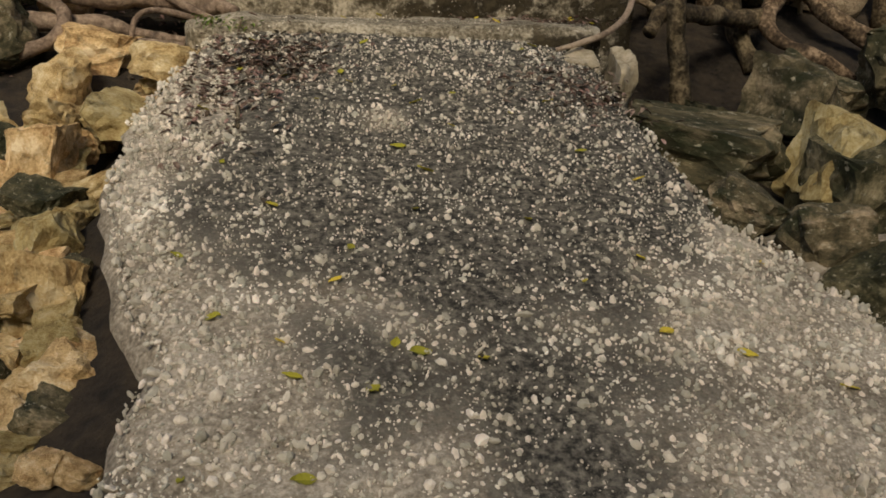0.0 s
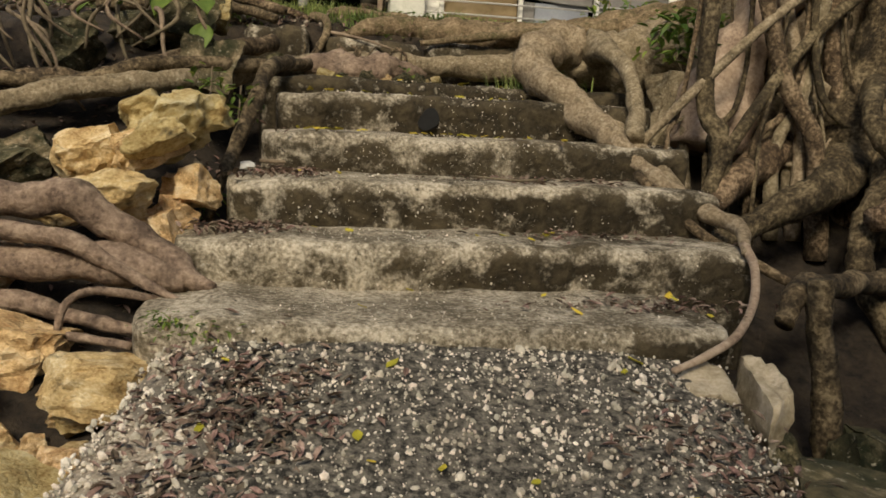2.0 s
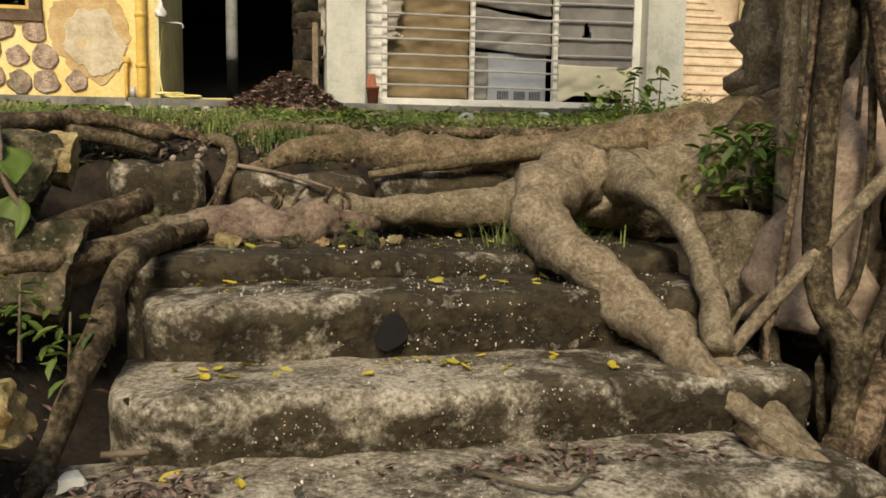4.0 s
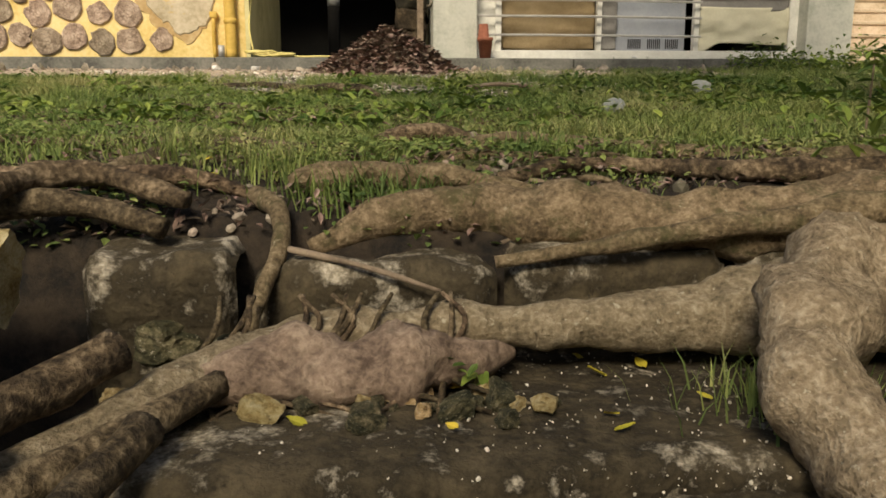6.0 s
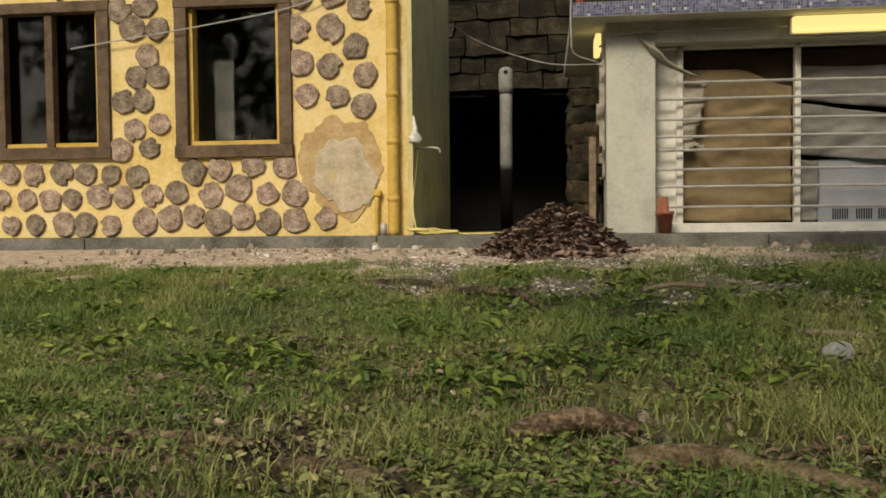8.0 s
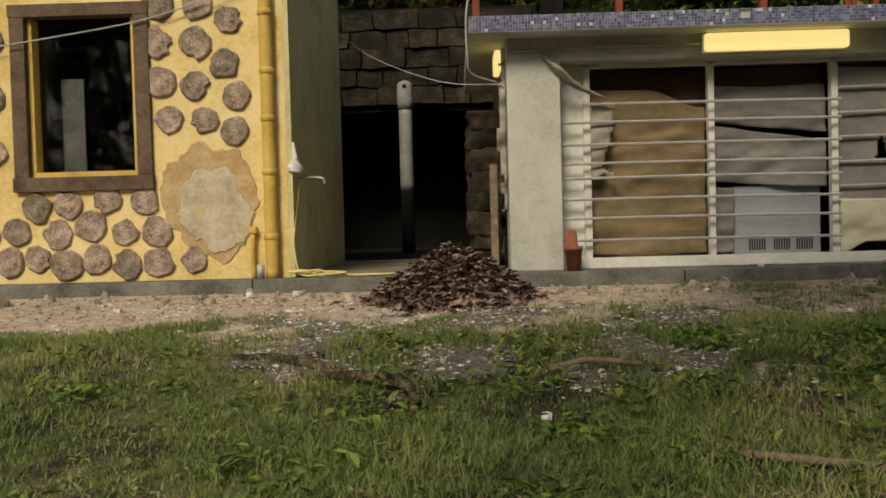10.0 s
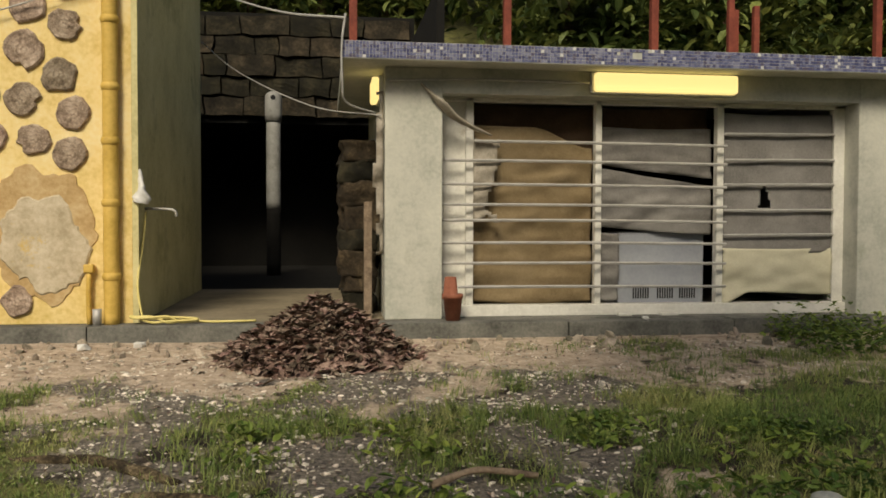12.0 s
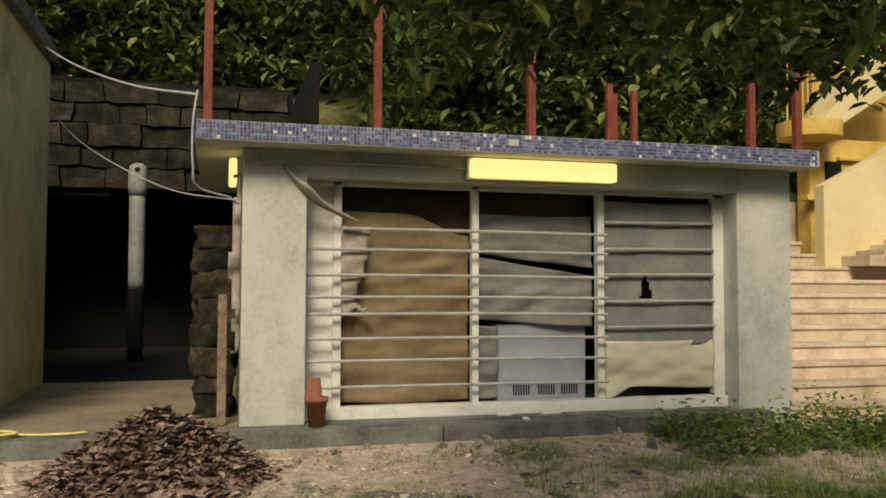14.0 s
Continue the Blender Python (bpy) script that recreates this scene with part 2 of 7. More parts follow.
M_WIRE = mat("white_cable", [(0.36, 0.355, 0.33), (0.48, 0.47, 0.44)], 10, 40, 0.5, 0.0)
M_HOSE = mat("yellow_hose", [(0.62, 0.52, 0.16), (0.74, 0.65, 0.26)], 10, 40, 0.5, 0.0)
M_CLOTHT = mat("tan_cloth", [(0.135, 0.098, 0.050), (0.205, 0.153, 0.082), (0.26, 0.20, 0.115)], 1.6, 60, 0.95, 0.15)
M_CLOTHB = mat("dark_brown_cloth", [(0.035, 0.022, 0.012), (0.09, 0.055, 0.032)], 1.6, 60, 0.95, 0.15)
M_CLOTHG = mat("grey_cloth", [(0.13, 0.125, 0.115), (0.20, 0.19, 0.175), (0.26, 0.25, 0.23)], 1.6, 60, 0.95, 0.15)
M_CLOTHC = mat("cream_cloth", [(0.44, 0.42, 0.30), (0.58, 0.55, 0.41)], 1.6, 60, 0.95, 0.15)
M_CLOTHW = mat("dirty_tarpaulin", [(0.20, 0.175, 0.13), (0.40, 0.365, 0.30)], 4, 40, 0.8, 0.2)
M_PLASTIC = mat("white_plastic", [(0.60, 0.60, 0.57), (0.74, 0.74, 0.70)], 5, 40, 0.4, 0.0)
M_BAG = mat("cloudy_plastic_film", [(0.24, 0.26, 0.24), (0.44, 0.45, 0.42)], 14, 60, 0.35, 0.3)
M_PANEL = mat("dim_panel", [(0.03, 0.03, 0.028), (0.08, 0.078, 0.07)], 3, 30, 0.6, 0.0)
M_BLUEW = mat("whitish_appliance_shell", [(0.29, 0.31, 0.345), (0.38, 0.40, 0.43)], 2, 30, 0.5, 0.0)
M_TILE = mat("beige_step_tile", [(0.40, 0.31, 0.20), (0.56, 0.45, 0.31), (0.66, 0.56, 0.42)], 3, 30, 0.7, 0.2, vary=0.18)
M_CREAM = mat("cream_painted_wall", [(0.62, 0.50, 0.24), (0.75, 0.63, 0.36)], 1.5, 20, 0.8, 0.15)
# Black stands in for the shade inside holes and slots.
M_BLACK = mat("shaded_slot", [(0.01, 0.01, 0.01), (0.02, 0.02, 0.02)], 5, 20, 0.9, 0.0)

_n, _l = M_LOG.node_tree.nodes, M_LOG.node_tree.links
_w, _tc, _mx, _mr = _n.new("ShaderNodeTexWave"), _n.new("ShaderNodeTexCoord"), _n.new("ShaderNodeMix"), _n.new("ShaderNodeMapRange")
_w.wave_type, _w.rings_direction = "RINGS", "Y"
_w.inputs["Scale"].default_value, _w.inputs["Distortion"].default_value, _w.inputs["Detail Scale"].default_value = 9, 9, 3.0
_mx.data_type, _mx.blend_type = "RGBA", "MULTIPLY"
_mr.inputs["To Min"].default_value, _mr.inputs["To Max"].default_value = 0.82, 1.08
_old = _n["Principled BSDF"].inputs["Base Color"].links[0].from_socket
_l.new(_tc.outputs["Object"], _w.inputs["Vector"])
_l.new(_w.outputs["Fac"], _mr.inputs["Value"])
_mx.inputs[0].default_value = 1.0
_l.new(_old, _mx.inputs[6])
_l.new(_mr.outputs[0], _mx.inputs[7])
_l.new(_mx.outputs[2], _n["Principled BSDF"].inputs["Base Color"])

# mosaic: blue glass tiles, a few white ones
M_MOSAIC = bpy.data.materials.new("blue_mosaic_tile")
M_MOSAIC.use_nodes = True
_n, _l = M_MOSAIC.node_tree.nodes, M_MOSAIC.node_tree.links
_g = _n.new("ShaderNodeNewGeometry")
_c = _n.new("ShaderNodeValToRGB")
_c.color_ramp.interpolation = "CONSTANT"
_e = _c.color_ramp.elements
_e[0].color, _e[1].position, _e[1].color = (0.085, 0.09, 0.17, 1), 0.965, (0.62, 0.62, 0.60, 1)
for p, c in ((0.22, (0.13, 0.14, 0.24)), (0.48, (0.18, 0.19, 0.29)), (0.7, (0.24, 0.25, 0.33)), (0.86, (0.12, 0.11, 0.16))):
    _k = _e.new(p)
    _k.color = (*c, 1)
_l.new(_g.outputs["Random Per Island"], _c.inputs[0])
_l.new(_c.outputs[0], _n["Principled BSDF"].inputs["Base Color"])
_n["Principled BSDF"].inputs["Roughness"].default_value = 0.25

# yellowed fluorescent diffuser, switched on
M_LAMP = bpy.data.materials.new("lit_yellow_diffuser")
M_LAMP.use_nodes = True
_b = M_LAMP.node_tree.nodes["Principled BSDF"]
_b.inputs["Base Color"].default_value = (0.35, 0.27, 0.10, 1)
_b.inputs["Emission Color"].default_value = (1.0, 0.76, 0.27, 1)
_b.inputs["Emission Strength"].default_value = 1.05

M_GLASS = bpy.data.materials.new("dark_window_glass")
M_GLASS.use_nodes = True
_b = M_GLASS.node_tree.nodes["Principled BSDF"]
_b.inputs["Base Color"].default_value = (0.9, 0.92, 0.9, 1)
_b.inputs["Roughness"].default_value, _b.inputs["Transmission Weight"].default_value = 0.03, 1.0
_b.inputs["IOR"].default_value = 1.45

# ---- mesh helpers ----


def thing(name, label, category, group="", kind="", at=(0, 0, 0)):
    ob = new(name)
    ob.location = at
    return tagged(ob, label, category, group, kind)


def part(name, bm, material, parent=None, label="", smooth=False, kind=""):
    me = bpy.data.meshes.new(name)
    bm.to_mesh(me)
    bm.free()
    me.materials.append(material)
    if smooth:
        me.polygons.foreach_set("use_smooth", [True] * len(me.polygons))
    ob = new(name, me)
    if parent:
        ob.parent = parent
        if parent.type == "EMPTY":
            ob.matrix_parent_inverse = Matrix.Translation(parent.location).inverted()
    return tagged(ob, label, kind=kind)


def single(name, bm, material, label, category, group="", kind="", smooth=False):
    return tagged(part(name, bm, material, smooth=smooth), label, category, group, kind)


def raw(name, verts, faces, material, parent=None, smooth=False):
    me = bpy.data.meshes.new(name)
    me.from_pydata(verts, [], faces)
    me.materials.append(material)
    if smooth:
        me.polygons.foreach_set("use_smooth", [True] * len(me.polygons))
    ob = new(name, me)
    if parent:
        ob.parent = parent
    return ob


def box(bm, x0, x1, y0, y1, z0, z1, bevel=0.0):
    r = bmesh.ops.create_cube(bm, size=1.0, matrix=Matrix.Translation(((x0 + x1) / 2, (y0 + y1) / 2, (z0 + z1) / 2)) @ Matrix.Diagonal((x1 - x0, y1 - y0, z1 - z0, 1)))
    if bevel:
        es = {e for v in r["verts"] for e in v.link_edges}
        bmesh.ops.bevel(bm, geom=list(es), offset=bevel, segments=2, affect="EDGES", profile=0.6)
    return bm


def B(*a, bevel=0.0):
    return box(bmesh.new(), *a, bevel=bevel)


def spline(pts, n):
    """Catmull-Rom through (x, y, z, r) points, n steps a span."""
    P = [np.array(p, float) for p in pts]
    P = [2 * P[0] - P[1]] + P + [2 * P[-1] - P[-2]]
    out = []
    for i in range(1, len(P) - 2):
        for k in range(n):
            t = k / n
            out.append(0.5 * (2 * P[i] + (P[i + 1] - P[i - 1]) * t + (2 * P[i - 1] - 5 * P[i] + 4 * P[i + 1] - P[i + 2]) * t * t + (3 * P[i] - P[i - 1] - 3 * P[i + 1] + P[i + 2]) * t ** 3))
    out.append(P[-2])
    return out


def tube(bm, pts, seg=10, n=6, lump=0.15, flat=1.0, seed=0.0, freq=9.0):
    """A lumpy tube along (x, y, z, radius) points, its ends closed."""
    C = spline(pts, n)
    rings = []
    up = Vector((0.13, 0.2, 1)).normalized()
    for i, c in enumerate(C):
        a = Vector(C[max(i - 1, 0)][:3])
        b = Vector(C[min(i + 1, len(C) - 1)][:3])
        d = (b - a).normalized()
        u = d.cross(up)
        u = u.normalized() if u.length > 0.05 else d.cross(Vector((1, 0.1, 0))).normalized()
        w = u.cross(d).normalized()
        ring = []
        for k in range(seg):
            t = 2 * math.pi * k / seg
            o = u * math.cos(t) + w * math.sin(t) * flat
            p = Vector(c[:3]) + o * max(c[3], 0.002)
            s = 1 + lump * noise.noise(Vector((p.x + seed, p.y, p.z)) * freq) * 2 + lump * 0.7 * noise.noise(Vector((p.x, p.y + seed, p.z)) * freq * 2.7) + lump * 0.4 * noise.noise(Vector((p.x + seed, p.y, p.z)) * freq * 6)
            ring.append(bm.verts.new(Vector(c[:3]) + o * max(c[3], 0.002) * s))
        rings.append(ring)
    for r0, r1 in zip(rings, rings[1:]):
        for k in range(seg):
            bm.faces.new((r0[k], r0[(k + 1) % seg], r1[(k + 1) % seg], r1[k]))
    bm.faces.new(rings[0][::-1])
    bm.faces.new(rings[-1])
    return bm


def rock_mesh(seed, sub=3, cuts=9, rough=0.06):
    """A broken block about 1 across: a ball cut by random planes and roughened."""
    r = random.Random(seed)
    bm = bmesh.new()
    bmesh.ops.create_icosphere(bm, subdivisions=sub, radius=0.66)
    planes = []
    for ax in ((1, 0, 0), (-1, 0, 0), (0, 1, 0), (0, -1, 0), (0, 0, 1), (0, 0, -1)):
        n = (Vector(ax) + Vector((r.uniform(-1, 1), r.uniform(-1, 1), r.uniform(-1, 1))) * 0.3).normalized()
        planes.append((n, r.uniform(0.30, 0.42)))
    for _ in range(cuts // 2):
        n = Vector((r.uniform(-1, 1), r.uniform(-1, 1), r.uniform(-1, 1))).normalized()
        planes.append((n, r.uniform(0.34, 0.46)))
    for v in bm.verts:
        for _ in range(2):
            for n, d in planes:
                k = v.co.dot(n)
                if k > d:
                    v.co -= n * (k - d) * 0.93
        q = v.co * 2.2 + Vector((seed * 1.7, 0, 0))
        v.co += v.co.normalized() * (noise.noise(q) * 0.10 + noise.noise(q * 3.1) * rough - abs(noise.noise(q * 5.3)) * rough * 0.7 + noise.noise(q * 9.3) * rough * 0.45 + noise.noise(q * 18) * rough * 0.25)
    return bm


def leaf_quads(places, size, rng, droop=0.3, aspect=0.45):
    """Many small folded leaves as raw triangles: two on either side of the midrib."""
    V, F = [], []
    for (x, y, z) in places:
        s = size * rng.uniform(0.6, 1.35)
        yaw, pit = rng.uniform(0, 6.283), rng.uniform(-1.0, 0.6) * droop * 3
        d = Vector((math.cos(yaw) * math.cos(pit), math.sin(yaw) * math.cos(pit), math.sin(pit)))
        u = d.cross(Vector((rng.uniform(-.3, .3), rng.uniform(-.3, .3), 1))).normalized()
        w = u.cross(d)
        p = Vector((x, y, z))
        i = len(V)
        q0, q1, lift = p + d * s * 0.3, p + d * s * 0.68, w * s * 0.07
        V += [p, q0 + u * s * aspect * 0.47 + lift, q1 + u * s * aspect * 0.38 + lift, p + d * s - w * s * 0.10, q1 - u * s * aspect * 0.38 + lift, q0 - u * s * aspect * 0.47 + lift]
        F += [(i, i + 1, i + 2, i + 3), (i, i + 3, i + 4, i + 5)]
    return V, F


def nz(x, y, s, o=0.0):
    return noise.noise(Vector((x * s + o, y * s - o, o * 0.37)))


def sstep(a, b, v):
    t = min(max((v - a) / (b - a), 0.0), 1.0)
    return t * t * (3 - 2 * t)


def lerp(points, v):
    for (a, fa), (b, fb) in zip(points, points[1:]):
        if v <= b:
            return fa + (fb - fa) * max(0.0, (v - a) / (b - a))
    return points[-1][1]


# ---- ground ----
LEDGE = 2.63
RAMP_A, RAMP_B = 0.13, 0.264          # the ramp's height is RAMP_A + RAMP_B * y
STEPS = [(3.47, 3.95, 1.09), (3.95, 4.29, 1.24), (4.29, 4.62, 1.41), (4.62, 4.95, 1.565), (4.95, 5.27, 1.73), (5.27, 5.92, 1.80)]


def ground_z(x, y):
    plateau = lerp([(5.9, 2.04), (6.5, 2.19), (9.4, 2.27), (11.0, 2.38), (13.6, 2.50), (18.5, 2.52)], y)
    if y > 18.5 and not (-3.05 < x < 2.15 and y < 23.8):
        plateau += min((y - 18.5) * 0.8, 12.0) if y < 60 else 12.0
    low_l = lerp([(-8, -1.2), (0, 0.0), (1.5, 0.28), (3.4, 0.72), (4.2, 1.05), (4.9, 1.5), (5.5, 1.95), (6.2, 2.12)], y)
    low_r = lerp([(-8, -2.1), (0, 0.0), (1.5, 0.39), (2.2, 0.52), (2.7, 0.42), (3.6, 0.55), (4.6, 1.05), (5.4, 1.65), (6.2, 2.12)], y)
    mid = lerp([(-8, -1.98), (3.4, 0.93), (3.9, 0.9), (4.3, 1.05), (4.65, 1.2), (5.0, 1.4), (5.9, 1.62), (6.05, 2.04)], y)
    w = sstep(-0.75, -0.3, x) * (1 - sstep(1.1, 1.5, x))
    low = (low_l if x < 0.4 else low_r) * (1 - w) + min(mid, RAMP_A + RAMP_B * y - 0.12) * w
    k = sstep(5.75, 6.05, y)
    z = low * (1 - k) + plateau * k
    rough = 0.5 if y > 6 else 1.0
    z += (nz(x, y, 0.9) * 0.10 + nz(x, y, 3.1, 5) * 0.05 + nz(x, y, 9, 2) * 0.018) * rough * (1 - w * 0.7 * (y < 6)) * (1 - sstep(12.6, 13.3, y) * 0.8)
    return z


def cover(x, y):
    """How much bare sand, dark gravel and grass there is at a place of the lawn."""
    n = nz(x, y, 1.1, 3) * 0.7 + nz(x, y, 3.3, 9) * 0.45
    sand = sstep(11.2, 12.0, y + n * 1.2 - 0.25 * sstep(0, 3, x))
    right = sstep(1.2, 3.0, x)
    sand = max(sand * (1 - 0.55 * right * sstep(-0.2, 0.5, n)), sstep(0.22, 0.45, n) * sstep(9.0, 10.5, y) * 0.9)
    gravel = sstep(1.6, 0.9, ((x - 0.75) / 1.7) ** 2 + ((y - 11.3) / 1.2) ** 2 + n * 1.6) * (0.35 + 0.6 * sstep(-0.15, 0.2, nz(x, y, 2.4, 44)))
    bare = max(sand, gravel)
    grass = (1 - bare) * sstep(6.1, 6.9, y + n * 0.5) * (0.45 + 0.55 * sstep(-0.35, 0.1, nz(x, y, 1.7, 21)))
    return sand, gravel, grass


def build_ground():
    fx = np.arange(-7.0, 8.01, 0.1)
    xs = np.concatenate([[-400, -150, -60, -30, -18, -12, -9], fx, [10, 13, 18, 30, 60, 150, 400]])
    fy = np.concatenate([np.arange(-2.0, 6.6, 0.07), np.arange(6.6, 14.0, 0.1)])
    ys = np.concatenate([[-400, -150, -60, -25, -10, -5, -3], fy, [14.5, 16, 18.4, 19, 20, 22, 23.7, 23.9, 25, 28, 32, 40, 60, 150, 400]])
    V, col = [], []
    for y in ys:
        for x in xs:
            V.append((x, y, ground_z(x, max(y, -8))))
            s, g, gr = cover(x, y) if 6 < y < 14 and -8 < x < 9 else (0, 0, 0.6 if 6 < y < 18 else (1.0 if y >= 18 else 0))
            col.append((s, g, gr, 1))
    nx = len(xs)
    F = [(j * nx + i, j * nx + i + 1, (j + 1) * nx + i + 1, (j + 1) * nx + i) for j in range(len(ys) - 1) for i in range(nx - 1)]
    m = bpy.data.materials.new("soil_sand_and_gravel")
    m.use_nodes = True
    N, L = m.node_tree.nodes, m.node_tree.links
    bs = N["Principled BSDF"]
    at = N.new("ShaderNodeAttribute")
    at.attribute_name = "cover"
    sp = N.new("ShaderNodeSeparateColor")
    L.new(at.outputs["Color"], sp.inputs[0])
    tc = N.new("ShaderNodeTexCoord")

    def noisy(scale, c0, c1, detail=7):
        n = N.new("ShaderNodeTexNoise")
        n.inputs["Scale"].default_value, n.inputs["Detail"].default_value, n.inputs["Roughness"].default_value = scale, detail, 0.75
        L.new(tc.outputs["Object"], n.inputs["Vector"])
        r = N.new("ShaderNodeValToRGB")
        r.color_ramp.elements[0].position, r.color_ramp.elements[1].position = 0.36, 0.64
        r.color_ramp.elements[0].color, r.color_ramp.elements[1].color = (*c0, 1), (*c1, 1)
        L.new(n.outputs["Fac"], r.inputs[0])
        return r.outputs[0], n.outputs["Fac"]

    soil, h = noisy(14, (0.007, 0.0052, 0.0034), (0.055, 0.039, 0.023))
    sand, _h = noisy(9, (0.33, 0.25, 0.175), (0.68, 0.56, 0.42))
    grav, _h = noisy(34, (0.035, 0.030, 0.026), (0.30, 0.26, 0.205))
    turf, _h = noisy(7, (0.07, 0.065, 0.028), (0.21, 0.215, 0.065))
    col_now = soil
    for src, fac in ((turf, "Blue"), (sand, "Red"), (grav, "Green")):
        k = N.new("ShaderNodeMix")
        k.data_type = "RGBA"
        bn, b1, b2 = N.new("ShaderNodeTexNoise"), N.new("ShaderNodeMath"), N.new("ShaderNodeMath")
        bn.inputs["Scale"].default_value, bn.inputs["Detail"].default_value, bn.inputs["Roughness"].default_value = 5.5, 8, 0.7
        L.new(tc.outputs["Object"], bn.inputs["Vector"])
        b1.operation, b1.inputs[1].default_value = "MULTIPLY_ADD", 2.2
        L.new(bn.outputs["Fac"], b1.inputs[0])
        L.new(sp.outputs[fac], b1.inputs[2])
        b2.operation, b2.use_clamp = "MULTIPLY_ADD", True
        b2.inputs[1].default_value, b2.inputs[2].default_value = 3.2, -4.6
        L.new(b1.outputs[0], b2.inputs[0])
        L.new(b2.outputs[0], k.inputs[0])
        L.new(col_now, k.inputs[6])
        L.new(src, k.inputs[7])
        col_now = k.outputs[2]
    L.new(col_now, bs.inputs["Base Color"])
    bs.inputs["Roughness"].default_value = 0.95
    bp = N.new("ShaderNodeBump")
    bp.inputs["Strength"].default_value, bp.inputs["Distance"].default_value = 0.8, 0.03
    L.new(h, bp.inputs["Height"])
    L.new(bp.outputs[0], bs.inputs["Normal"])
    ob = raw("ground", V, F, m, smooth=True)
    ca = ob.data.color_attributes.new("cover", "FLOAT_COLOR", "POINT")
    ca.data.foreach_set("color", np.array(col, "f").ravel())
    tagged(ob, "uneven ground of dark soil, turf, pale sand and gravel", "ground", kind="structure")


build_ground()

# ---- ramp and steps ----


def ramp_edge(y):
    """Left and right edge of the ramp at y."""
    l = lerp([(-2, -0.5), (1.0, -0.42), (1.28, -0.40), (1.59, -0.33), (1.92, -0.45), (2.28, -0.56), (2.75, -0.56), (3.15, -0.47), (3.5, -0.38)], y) + 0.03 * nz(0, y, 3.7, 4) + 0.035 * nz(0, y, 11, 1)
    r = lerp([(-2, 1.5), (1.6, 1.42), (2.0, 1.32), (2.2, 1.17), (2.6, 1.16), (2.93, 1.12), (3.5, 1.2)], y) + 0.03 * nz(3, y, 3.5, 8) + 0.03 * nz(3, y, 11, 3)
    return l, r


def algae(x, y):
    """How dark with algae the slab is: its middle and head, not the scuffed sides and foot."""
    n = 0.35 * nz(x, y, 1.6, 2) + 0.3 * nz(x, y, 5, 6)
    return sstep(0.0, 0.6, 1.2 + 0.3 * sstep(1.7, 2.6, y) - abs(x - 0.48 - 0.08 * (y - 2)) / 0.72 - 0.62 * sstep(2.7, 1.2, y) + n - 1.1 * math.exp(-((x - 0.26) ** 2 + (y - 2.72) ** 2) / 0.012))


def ramp_z(x, y):
    return RAMP_A + RAMP_B * y + 0.018 * nz(x, y, 2.3, 6) + 0.008 * nz(x, y, 9, 2) - 0.05 * sstep(0.75, 1.2, x) - 0.04 * sstep(-0.2, -0.55, x)


